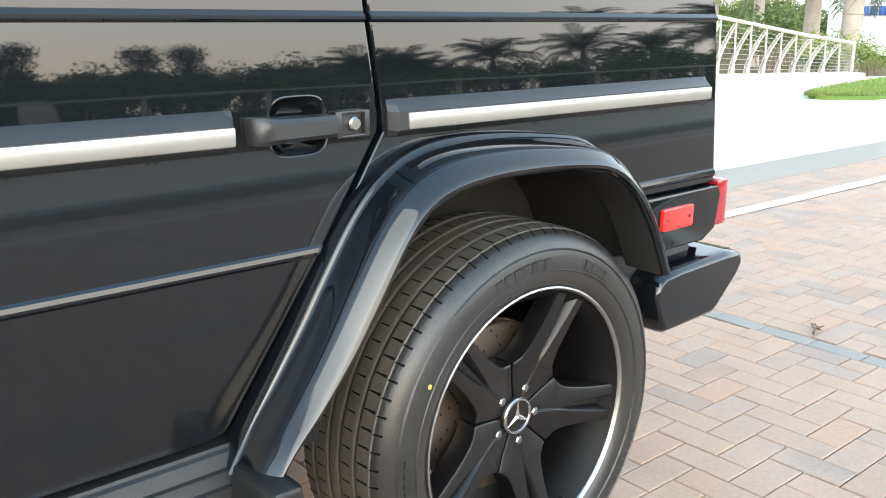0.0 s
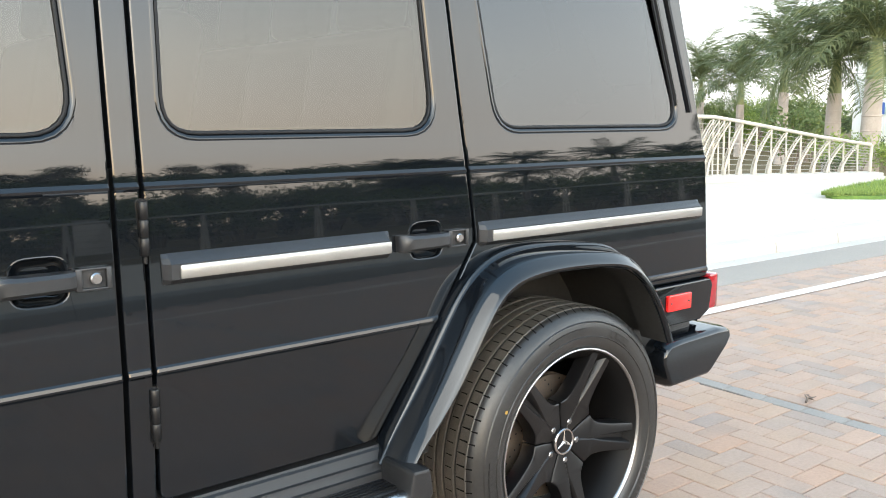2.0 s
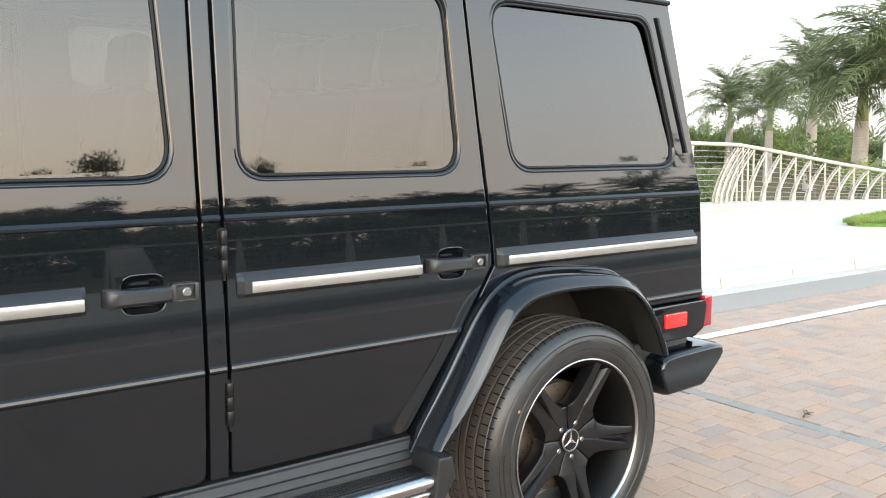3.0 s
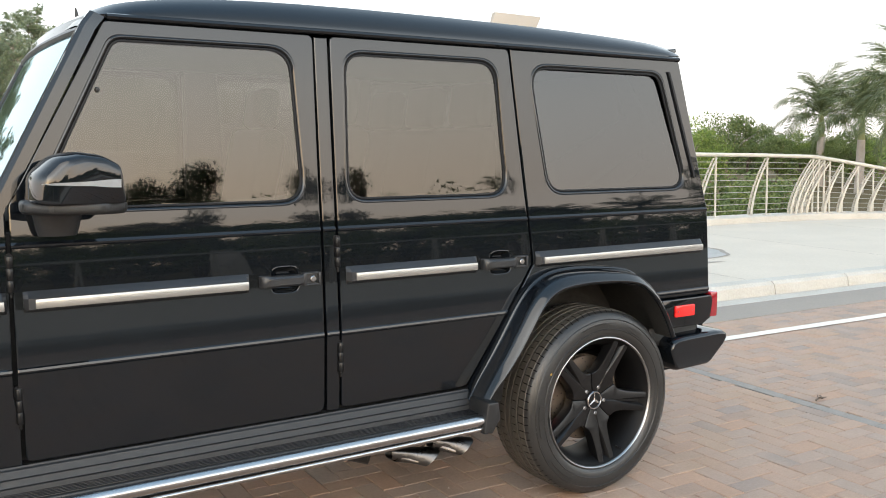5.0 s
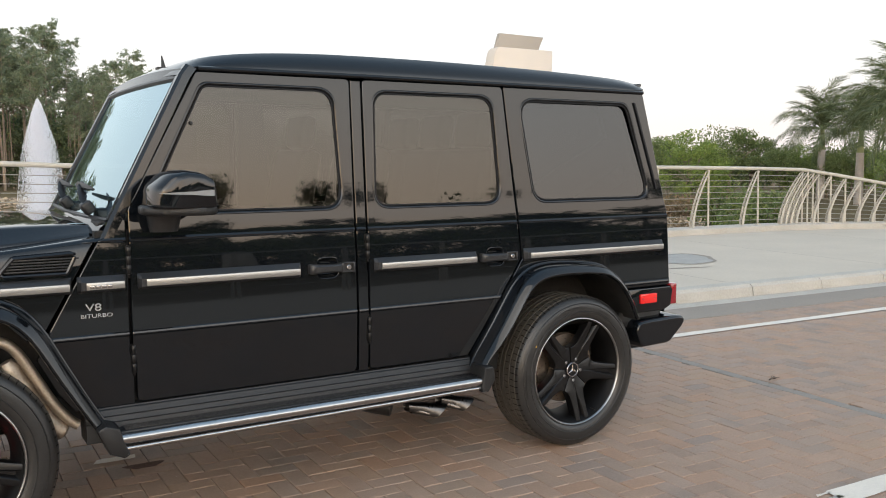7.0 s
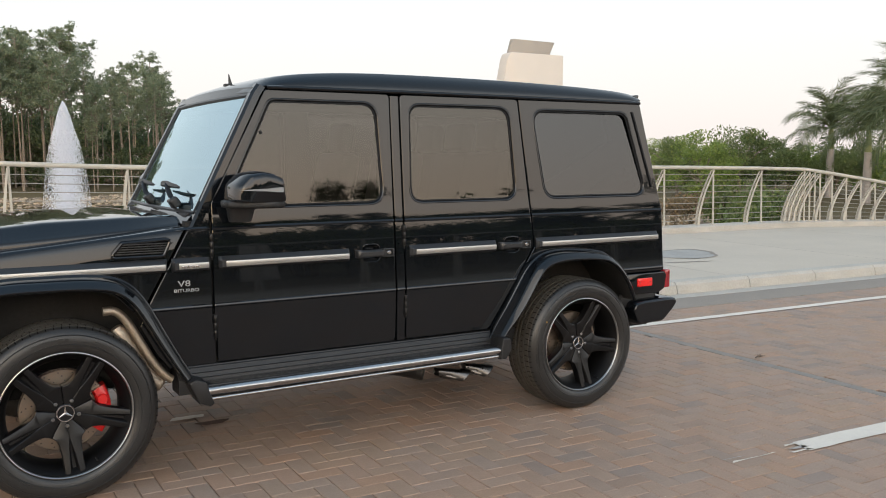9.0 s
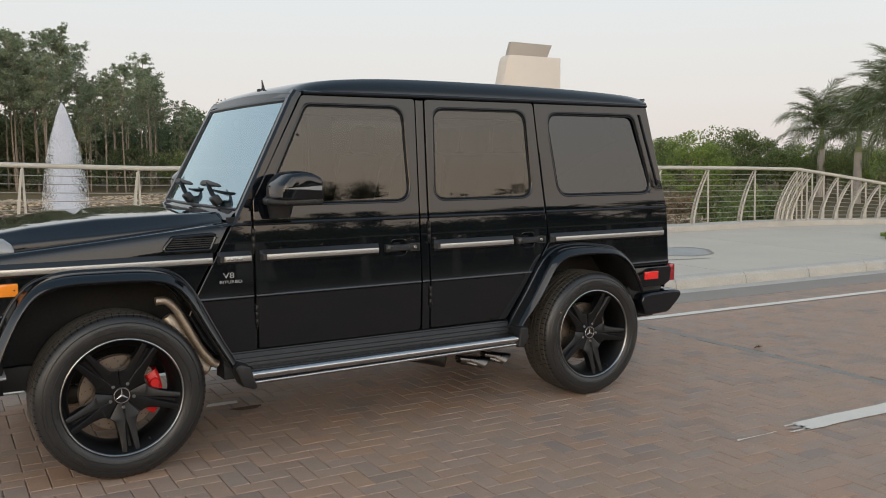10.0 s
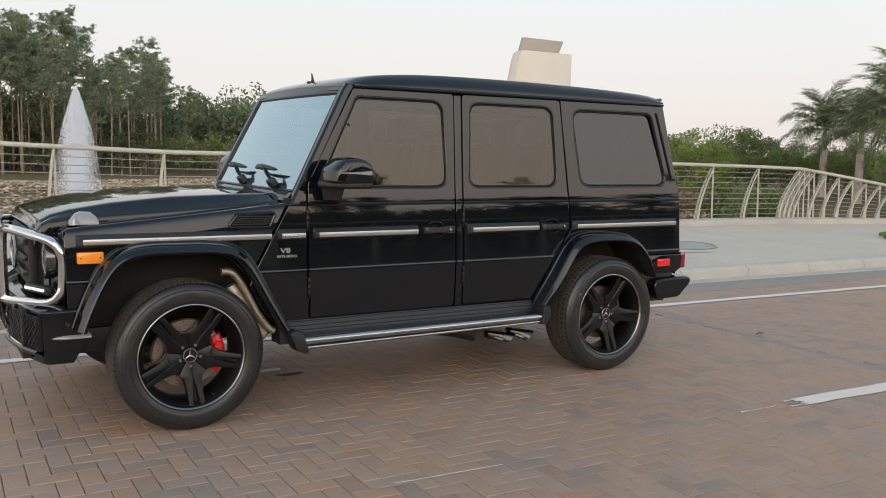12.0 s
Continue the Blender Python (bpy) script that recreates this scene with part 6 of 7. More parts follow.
# windscreen, scuttle, bonnet
bm = bmesh.new()
rows = []
for f in np.linspace(-0.10, 1, 6):
    row = []
    for g in np.linspace(-1, 1, 13):
        x = -0.772 + 0.266 * f - 0.030 * (1 - g * g)
        row.append((x, g * (0.705 - 0.040 * f), 1.285 + 0.515 * f))
    rows.append(row)
loft(bm, rows)
glass = part("windscreen", bm, SCREEN, car, "pale reflecting windscreen", smooth=60)
glass.visible_shadow = False
bm = bmesh.new()
edge = []
for f, g in [(-0.10, g) for g in np.linspace(-1, 1, 9)] + [(f, 1) for f in np.linspace(0.15, 0.85, 4)] + [(1, g) for g in np.linspace(1, -1, 9)] + [(f, -1) for f in np.linspace(0.85, 0.15, 4)]:
    edge.append((-0.775 + 0.266 * f - 0.030 * (1 - g * g), g * (0.700 - 0.040 * f), 1.287 + 0.511 * f))
tube(bm, edge + [edge[0]], 0.011, 6, False)
part("windscreen_seal", bm, RUBBER, car, "black windscreen seal")
bm = bmesh.new()
rows = [[(-0.850 - 0.03 * (1 - g * g), g * 0.715, 1.185), (-0.832 - 0.03 * (1 - g * g), g * 0.712, 1.212), (-0.803 - 0.03 * (1 - g * g), g * 0.710, 1.236)] for g in np.linspace(-1, 1, 13)]
loft(bm, rows)
part("scuttle_panel", bm, PAINT, car, "black panel under the windscreen", smooth=50)
bm = bmesh.new()
loft(bm, [[(-0.505 - 0.03 * (1 - g * g), g * 0.69, 1.800) for g in np.linspace(-1, 1, 9)], [(-0.50 - 0.012 * (1 - g * g), g * 0.70, 1.835 + 0.02 * (1 - g * g)) for g in np.linspace(-1, 1, 9)]])
part("screen_header", bm, PAINT, car, "black roof edge above the windscreen")
bm = bmesh.new()
rows = []
for x, zb, zr in ((-2.125, 0.990, 1.00), (-2.115, 1.03, 1.052), (-2.09, 1.062, 1.092), (-2.04, 1.086, 1.120), (-1.95, 1.099, 1.144), (-1.75, 1.113, 1.176), (-1.45, 1.131, 1.205), (-1.1, 1.155, 1.216), (-0.86, 1.172, 1.218), (-0.845, 1.168, 1.212)):
    half = [(0.6345, zb - 0.060), (0.6325, zb - 0.020), (0.6312, zb - 0.009), (0.6297, zb - 0.001), (0.6265, zb + 0.005), (0.6190, zb + 0.010), (0.608, zb + 0.017), (0.566, max(zr - 0.0135, zb + 0.018)), (0.560, max(zr - 0.0085, zb + 0.018)),
            (0.553, zr - 0.0044), (0.544, zr - 0.0017), (0.532, zr), (0.50, zr + 0.0013), (0.44, zr + 0.0034), (0.36, zr + 0.0056), (0.26, zr + 0.0068), (0, zr + 0.0068)]
    rows.append([(x, -y, z) for y, z in half] + [(x, y, z) for y, z in half[-2::-1]])
loft(bm, rows)
bonnet = part("bonnet", bm, PAINT, car, "glossy black bonnet with a raised centre", smooth=24)
for y in (-0.27, 0.27):
    bm = bmesh.new()
    box(bm, -0.024, 0.024, -0.032, 0.032, -0.032, 0.022, 0.012, 3, Matrix.Translation((-0.832, y - 0.165, 1.280)) @ Matrix.Rotation(radians(-35), 4, "Y"))
    rows = []
    for f, w, h in ((0.0, 0.020, 0.022), (0.25, 0.018, 0.020), (0.6, 0.014, 0.014), (1.0, 0.010, 0.009)):
        c = Vector((-0.840, y - 0.165, 1.300)).lerp(Vector((-0.816, y, 1.375)), f) + Vector((-0.010, 0, 0.012)) * math.sin(math.pi * f)
        rows.append([c + Vector((a * h * 0.9, b * w, -a * h * 0.3 + 0.4 * b * w)) for a, b in ((-1, -0.6), (-1, 0.6), (-0.5, 1), (0.6, 1), (0.6, -1), (-0.5, -1))])
    loft(bm, rows, True, True)
    wiper = part("wiper", bm, PLASTIC, car, "black windscreen wiper arm", smooth=30)
    bm = bmesh.new()
    rows = []
    for f, h in ((-1.0, 0.004), (-0.9, 0.010), (-0.5, 0.015), (0.0, 0.019), (0.5, 0.015), (0.9, 0.010), (1.0, 0.004)):
        c = Vector((-0.804 - 0.02 * (1 - f * f), y + 0.185 * f, 1.352 + 0.010 * (1 - f * f)))
        rows.append([c + Vector((-h * 0.6, 0, h)), c + Vector((-h, 0, -0.2 * h)), c + Vector((0.2 * h, 0, -h)), c + Vector((0.8 * h, 0, -0.3 * h))])
    loft(bm, rows, True, True)
    part("wiper_blade", bm, RUBBER, wiper, "wiper blade on its holder", smooth=30)

# front face
bm = bmesh.new()
rows = [[(-2.01 - 0.085 * (1 - abs(g) ** 2.6), g * 0.765, z) for g in np.linspace(-1, 1, 25)] for z in (0.62, 0.70, 0.90, 1.03, 1.055)]
loft(bm, rows)
face = part("front_face", bm, PAINT, car, "black front panel", smooth=50)
bm = bmesh.new()
prism(bm, rounded([(-0.36, 0.73), (0.36, 0.73), (0.36, 1.03), (-0.36, 1.03)], 0.02, 3), -2.125, -2.08, "x", 0.006)
grille = part("grille", bm, PLASTIC, car, "black radiator grille with horizontal bars")
for z in (0.80, 0.88, 0.96):
    bm = bmesh.new()
    box(bm, -2.150, -2.120, -0.345, 0.345, z - 0.016, z + 0.016, 0.006)
    part("grille_bar", bm, GREYPLASTIC, grille)
bm = bmesh.new()
lathe(bm, [(0.085, 0.0), (0.098, 0.006), (0.098, 0.014), (0.085, 0.018), (0.078, 0.010), (0.085, 0.0)], 32, "z")
for k in range(3):
    a = math.pi / 2 + k * 2 * math.pi / 3
    loft(bm, [[(-0.014 * math.sin(a), 0.014 * math.cos(a), 0.012), (0, 0, 0.02), (0.014 * math.sin(a), -0.014 * math.cos(a), 0.012)],
              [(0.083 * math.cos(a), 0.083 * math.sin(a), 0.008)] * 3])
part("emblem", bm, STEEL, grille, "round chrome emblem", place=Matrix.Translation((-2.150, 0, 0.88)) @ Matrix.Rotation(radians(-90), 4, "Y") @ Matrix.Rotation(radians(90), 4, "Z"))
for sy in (-1, 1):
    bm = bmesh.new()
    lathe(bm, [(0.0, 0.0), (0.060, 0.008), (0.095, 0.030), (0.100, 0.045), (0.108, 0.045), (0.110, 0.0)], 32, "z")
    lamp = part("headlamp", bm, CLEAR, car, "round headlamp with a bright reflector", place=Matrix.Translation((-2.030, sy * 0.565, 0.905)) @ Matrix.Rotation(radians(sy * 2), 4, "Z") @ Matrix.Rotation(radians(-90), 4, "Y"))
    bm = bmesh.new()
    lathe(bm, [(0.0, 0.058), (0.06, 0.055), (0.106, 0.044)], 32, "z")
    ob = part("headlamp_glass", bm, LENS, lamp, "clear lamp glass")
    ob.visible_shadow = False
    bm = bmesh.new()
    lathe(bm, [(0.0, 0.050), (0.028, 0.046), (0.036, 0.028), (0.036, 0.008)], 20, "z")
    part("projector", bm, PLASTIC, lamp)
    bm = bmesh.new()
    box(bm, -0.03, 0.02, -0.10, 0.10, 0.735, 0.775, 0.008, m=Matrix.Translation((-2.100, sy * 0.60, 0)) @ Matrix.Rotation(radians(-sy * 22), 4, "Z"))
    lamp = part("daytime_lamp", bm, PLASTIC, car, "slim daytime running lamp")
    for k in range(5):
        bm = bmesh.new()
        box(bm, -0.037, -0.027, -0.092 + 0.037 * k, -0.060 + 0.037 * k, 0.748, 0.763, 0.003, m=Matrix.Translation((-2.100, sy * 0.60, 0)) @ Matrix.Rotation(radians(-sy * 22), 4, "Z"))
        part("lamp_cell", bm, LIT, lamp)

# brush guard
guard_name = "polished steel brush guard in front of the lamps"
bm = bmesh.new()
tube(bm, curve_points([(-2.255, -0.30, 1.10), (-2.27, 0, 1.10), (-2.255, 0.30, 1.10)], 4), 0.026, 12)
guard = part("brush_guard", bm, CHROME, car, guard_name)
for sy in (-1, 1):
    loop = [(-2.235, 0.27, 0.66), (-2.240, 0.27, 0.90), (-2.235, 0.275, 1.010), (-2.215, 0.34, 1.035), (-2.13, 0.58, 1.020), (-2.060, 0.705, 1.000), (-2.025, 0.740, 0.962), (-2.012, 0.745, 0.91),
            (-2.010, 0.745, 0.86), (-2.014, 0.742, 0.78), (-2.028, 0.735, 0.735), (-2.065, 0.690, 0.695), (-2.13, 0.56, 0.68), (-2.20, 0.38, 0.665)]
    bm = bmesh.new()
    tube(bm, curve_points([(x, sy * y, z) for x, y, z in loop] + [(loop[0][0], sy * loop[0][1], loop[0][2])], 4), 0.024, 12)
    part("lamp_loop", bm, CHROME, guard, "bent steel tube loop")
    bm = bmesh.new()
    tube(bm, curve_points([(-2.235, sy * 0.245, 0.50), (-2.268, sy * 0.245, 0.62), (-2.268, sy * 0.245, 0.95), (-2.258, sy * 0.30, 1.10)], 5), 0.028, 12)
    part("upright", bm, CHROME, guard)

# front bumper
bm = bmesh.new()
rows = []
for z, k in ((0.400, -0.030), (0.405, -0.006), (0.46, 0.0), (0.560, 0.002), (0.640, 0.004), (0.652, 0.008), (0.660, 0.010), (0.666, 0.008), (0.670, 0.002), (0.683, -0.030), (0.694, -0.075)):
    row = []
    for x, y in ((-1.92, 0.798), (-2.00, 0.800), (-2.075, 0.799), (-2.095, 0.794), (-2.109, 0.782), (-2.119, 0.762), (-2.164, 0.60), (-2.192, 0.40), (-2.204, 0.20), (-2.208, 0.0)):
        xr = x
        if x > -1.95:
            xr = float(np.interp(z, [0.40, 0.53, 0.66], [-1.985, -1.905, -1.92]))
        row.append((xr - k * (0.4 if x > -2.0 else 1), -(y + k), z))
    rows.append(row + [(a, -b, c) for a, b, c in row[-2::-1]])
loft(bm, rows)
fb = part("front_bumper", bm, PAINT, car, "glossy black front bumper with mesh intakes", smooth=40)
bm = bmesh.new()
box(bm, -2.19, -1.90, -0.62, 0.62, 0.41, 0.66)
part("bumper_core", bm, CABIN, fb, smooth=0)
for sy in (-1, 1):
    # the mesh follows the swept front of the bumper
    plan = [(-2.128, 0.772), (-2.181, 0.604), (-2.209, 0.40), (-2.219, 0.24)]
    along = [0.0]
    for p, q in zip(plan, plan[1:]):
        along.append(along[-1] + math.hypot(q[0] - p[0], q[1] - p[1]))

    def on_front(u, z, proud=0.0):
        return Vector((float(np.interp(u, along, [p[0] for p in plan])) - proud, sy * float(np.interp(u, along, [p[1] for p in plan])), z))
    bm = bmesh.new()
    loft(bm, [[on_front(u, z) for u in along] for z in (0.470, 0.640)])
    intake = part("air_intake", bm, RUBBER, fb, "dark mesh air intake", smooth=0)
    bm = bmesh.new()
    for k in range(-5, 17):
        for way in (-1, 1):
            line = [(k * 0.034 + 0.17 * (f if way > 0 else 1 - f), 0.470 + 0.17 * f) for f in np.linspace(0, 1, 8)]
            line = [on_front(u, z, 0.004) for u, z in line if 0 <= u <= along[-1]]
            if len(line) > 1:
                tube(bm, line, 0.0032, 4)
    part("intake_mesh", bm, DARKCHROME, intake, "dark metal mesh")
    bm = bmesh.new()
    loft(bm, [[on_front(u, z, o) for u in along] for z, o in ((0.482, -0.004), (0.474, 0.012), (0.468, 0.020), (0.462, 0.022), (0.450, 0.018), (0.440, -0.004))])
    part("intake_lip", bm, PAINT, fb, smooth=40)
    bm = bmesh.new()
    loft(bm, [[on_front(0.0 + o, z, q) for z in (0.470, 0.560, 0.645)] for o, q in ((-0.012, -0.012), (-0.004, 0.006), (0.006, 0.008), (0.014, 0.0))])
    part("intake_frame", bm, PAINT, fb, smooth=40)
    bm = bmesh.new()
    rows = [[(x, sy * (0.798 + o * k), 0.533 + v * k) for o, v in ((-0.2, 0.016), (0.010, 0.011), (0.022, 0.004), (0.024, 0.0), (0.018, -0.006), (-0.2, -0.008))]
            for x, k in ((-2.080, 0.05), (-2.060, 0.6), (-2.030, 0.95), (-1.990, 1.0), (-1.900, 1.0))]
    rows = [[(x, sy * max(0.70, sy * y), z) for x, y, z in row] for row in rows]
    loft(bm, rows, True, True)
    part("bumper_fin", bm, BADGE, fb, "satin silver fin on the bumper corner", smooth=30)
    bm = bmesh.new()
    lathe(bm, [(0.0, 0.003), (0.009, 0.003), (0.012, 0.0), (0.012, -0.004)], 14, "y", (0, 0, 0))
    part("parking_sensor", bm, PLASTIC, fb, place=Matrix.Translation((-2.005, sy * 0.802, 0.60)) @ Matrix.Rotation(0 if sy > 0 else math.pi, 4, "Z"))

# badge lettering
for body, size, x, z in (("V8", 0.040, -0.911, 0.902), ("BITURBO", 0.0212, -0.930, 0.876)):
    me = text_mesh(body, size, 0.002)
    me.materials.append(BADGE)
    ob = new("badge_lettering", me)
    ob.parent = car
    ob.matrix_basis = Matrix.Translation((x, -skin_y(z) - 0.003, z)) @ Matrix.Rotation(radians(90 + 3.4), 4, "X") @ Matrix.Diagonal((1.35, 1, 1, 1))
    tagged(ob, "chrome badge lettering")

# ---- wheels ----
TW, TR, RR = 0.1375, 0.391, 0.282
bm = bmesh.new()
prof = [(0.262, -0.105), (0.275, -0.118), (0.300, -0.134), (0.330, -0.1375), (0.360, -0.130), (0.378, -0.117), (0.3865, -0.103),
        (0.3865, 0.103), (0.378, 0.117), (0.360, 0.130), (0.330, 0.1375), (0.300, 0.134), (0.286, 0.1285), (0.280, 0.122), (0.272, 0.112), (0.262, 0.105)]
lathe(bm, prof, 72)
for r, h in ((0.352, 0.1335), (0.312, 0.1365)):
    lathe(bm, [(r - 0.0025, h - 0.002), (r, h + 0.0012), (r + 0.0025, h - 0.002)], 72)
tyre_mesh = finish(bm, "tyre", TYRE, 40)
bm = bmesh.new()
# tread: four ribs; their fine cross grooves are the dark strips below
bands = ((-0.103, -0.066), (-0.058, -0.020), (-0.012, 0.012), (0.020, 0.058), (0.066, 0.103))
for bi, (y0, y1) in enumerate(bands):
    e0, e1 = (0.004 if bi == 0 else 0.0), (0.004 if bi == 4 else 0.0)
    lathe(bm, [(0.378, y0), (0.3905 - e0, y0 + 0.001), (0.3915 - e0 * 0.7, y0 + 0.003), (0.3915 - e1 * 0.7, y1 - 0.003), (0.3905 - e1, y1 - 0.001), (0.378, y1)], 96)
tread_mesh = finish(bm, "tread", TREAD, 25)
# dark strips laid on outer ribs and shoulders for the shade in sipes
bm = bmesh.new()
for side in (-1, 1):
    for k in range(76):
        a0 = 2 * math.pi * k / 76
        for dy0, dy1, r0, r1, w, off in ((0.070, 0.099, 0.3922, 0.3904, 0.0052, 0), (0.1015, 0.1165, 0.3886, 0.3788, 0.0050, 0.12), (0.026, 0.050, 0.3922, 0.3922, 0.0036, 0.5)):
            a = a0 + off * 2 * math.pi / 76
            loft(bm, [[(r0 * math.cos(a + s * w / 0.39), side * dy0, r0 * math.sin(a + s * w / 0.39)) for s in (-0.3, 0.3)],
                      [(r1 * math.cos(a + s * w / 0.39), side * dy1, r1 * math.sin(a + s * w / 0.39)) for s in (-0.5, 0.5)]])
sipe_mesh = finish(bm, "tread_sipe", HOLLOWDARK, 0)
bm = bmesh.new()
lathe(bm, [(0.262, -0.11), (0.250, -0.09), (0.235, -0.03), (0.232, 0.05), (0.248, 0.095), (0.262, 0.112), (0.268, 0.118)], 64)
lathe(bm, [(0.0, 0.070), (0.050, 0.070), (0.066, 0.068), (0.074, 0.060), (0.076, 0.03)], 40)
rim_mesh = finish(bm, "rim", BARREL, 32)
# star spoke: a tapered arm with a valley between two ridges, widening into the hub
bm = bmesh.new()
rows = []
# the hub lies a little deeper than the rim
for r, w, y, g, v in ((0.020, 0.012, 0.088, 0.0005, 0.0), (0.070, 0.0505, 0.090, 0.0005, 0.0), (0.098, 0.0695, 0.0925, 0.0005, 0.0), (0.108, 0.0600, 0.0935, 0.0006, 0.001), (0.118, 0.0520, 0.0950, 0.001, 0.002),
                      (0.132, 0.0475, 0.0968, 0.0030, 0.005), (0.152, 0.0445, 0.0993, 0.0060, 0.010), (0.180, 0.0425, 0.1030, 0.0095, 0.015), (0.215, 0.0420, 0.1075, 0.0130, 0.019), (0.245, 0.0425, 0.1115, 0.0155, 0.021), (0.268, 0.0435, 0.1140, 0.0175, 0.021)):
    y -= 0.016 * (1 - min(1.0, r / 0.26))
    rows.append([(r, yy, t) for t, yy in ((-w * 0.97, y - 0.050), (-w, y - 0.008), (-w + 0.002, y - 0.002), (-w + 0.006, y), (-g - 0.003, y), (-g - 0.0012, y - 0.0012), (-g * 0.45, y - v), (g * 0.45, y - v),
                                          (g + 0.0012, y - 0.0012), (g + 0.003, y), (w - 0.006, y), (w - 0.002, y - 0.002), (w, y - 0.008), (w * 0.97, y - 0.050))])
loft(bm, rows, True, True)
spoke_mesh = finish(bm, "spoke", RIMBLACK, 32)
bm = bmesh.new()
lathe(bm, [(0.2695, 0.1200), (0.2715, 0.1262), (0.2745, 0.1280), (0.2775, 0.1268), (0.2795, 0.1200)], 72)
lip_mesh = finish(bm, "rim_lip", RIMEDGE, 50)
bm = bmesh.new()
lathe(bm, [(0.0, 0.094), (0.030, 0.094), (0.034, 0.090), (0.035, 0.084)], 32)
cap_mesh = finish(bm, "hub_cap", RIMBLACK, 40)
bm = bmesh.new()
lathe(bm, [(0.0275, 0.0935), (0.029, 0.0965), (0.032, 0.0965), (0.034, 0.0935)], 32)
for k in range(3):
    a = radians(90 + 120 * k)
    d = Vector((math.cos(a), 0, math.sin(a)))
    t = Vector((-math.sin(a), 0, math.cos(a)))
    y = Vector((0, 1, 0))
    loft(bm, [[t * -0.0055 + y * 0.0945, y * 0.0985, t * 0.0055 + y * 0.0945], [d * 0.028 - t * 0.0008 + y * 0.0945, d * 0.028 + y * 0.0955, d * 0.028 + t * 0.0008 + y * 0.0945]])
star_mesh = finish(bm, "hub_emblem", STEEL, 20)
bm = bmesh.new()
lathe(bm, [(0.0, 0.009), (0.0065, 0.009), (0.0095, 0.006), (0.010, 0.0)], 6)
bolt_mesh = finish(bm, "wheel_bolt", surface("dull_bolt_steel", (0.26, 0.255, 0.25), 0.35, metal=1.0, var=0.1), 30)
bm = bmesh.new()
lathe(bm, [(0.10, 0.008), (0.10, 0.016), (0.178, 0.016), (0.180, 0.014), (0.180, 0.007), (0.10, 0.007)], 60)
lathe(bm, [(0.10, -0.012), (0.180, -0.012), (0.180, -0.020), (0.10, -0.020)], 60)
lathe(bm, [(0.0, 0.050), (0.094, 0.048), (0.102, 0.040), (0.104, 0.010)], 48)
disc_mesh = finish(bm, "brake_disc", DISC, 30)
# flat black dots laid on the disc, painting the shade in its drilled holes
bm = bmesh.new()
for k in range(72):
    a = 2 * math.pi * k / 72
    r = (0.112, 0.132, 0.152, 0.168)[k % 4]
    lathe(bm, [(0.0, 0.0166), (0.0032, 0.0166)], 6, "y", (r * math.cos(a), 0, r * math.sin(a)))
hole_mesh = finish(bm, "disc_drilling", RUBBER, 0)
bm = bmesh.new()
for k in range(60):
    a = 2 * math.pi * k / 60
    box(bm, 0.120, 0.179, -0.0125, 0.0075, -0.0032, 0.0032, m=Matrix.Rotation(a, 4, "Y"))
vane_mesh = finish(bm, "disc_vanes", COPPER, 0)


def caliper_mesh(mat, k=1.0):
    b = bmesh.new()
    rows = []
    for a in np.linspace(-34, 34, 9):
        ra = radians(a)
        w = 1 - 0.25 * abs(a) / 34
        rows.append([(r * math.cos(ra), y, r * math.sin(ra)) for r, y in ((0.135, -0.03), (0.135, 0.038 * w), (0.145, 0.050 * w), (0.178, 0.052 * w), (0.195, 0.040 * w), (0.202, 0.0), (0.198, -0.03))])
    loft(b, rows, True, True)
    for a in (-16, 16):
        lathe(b, [(0.0, 0.0575), (0.020, 0.0575), (0.024, 0.052), (0.024, 0.03)], 16, "y", (0.163 * math.cos(radians(a)), 0, 0.163 * math.sin(radians(a))))
    return finish(b, "brake_caliper", mat, 35)


CAL_RED = caliper_mesh(CALIPER)
bm = bmesh.new()
rnd = random.Random(3)
for a0, widths, r0, r1 in ((112, (4.2, 4.2, 4.2, 4.2, 1.6, 4.2, 4.2), 0.318, 0.338), (68, (4, 4, 4, 4), 0.318, 0.338), (-18, (3.4,) * 7, 0.316, 0.340), (-118, (4.2, 4.2, 4.2, 4.2, 1.6, 4.2, 4.2), 0.318, 0.338), (196, (3.4,) * 7, 0.316, 0.340)):
    a = a0
    for w in widths:
        rows = [[(r * math.cos(radians(q)), h, r * math.sin(radians(q))) for r, h in ((r0, 0.1352), (r0 + 0.001, 0.1382), (r1 - 0.001, 0.1386), (r1, 0.1354))] for q in (a, a - w * 0.72)]
        loft(bm, rows)
        a -= w
letter_mesh = finish(bm, "sidewall_relief", TYRE, 0)
bm = bmesh.new()
lathe(bm, [(0.0, 0.0), (0.0032, 0.0), (0.0036, -0.03), (0.005, -0.034)], 8)
valve_mesh = finish(bm, "valve", RUBBER, 40)
bm = bmesh.new()
lathe(bm, [(0.0, 0.1372), (0.005, 0.1372)], 10, "y", (0, 0, 0))
dot_mesh = finish(bm, "tyre_dot", surface("ochre_dot", (0.45, 0.27, 0.05), 0.6), 0)


def child(name, me, parent, m=None, label=""):
    ob = new(name, me)
    ob.parent = parent
    if m is not None:
        ob.matrix_basis = m
    return tagged(ob, label) if label else ob


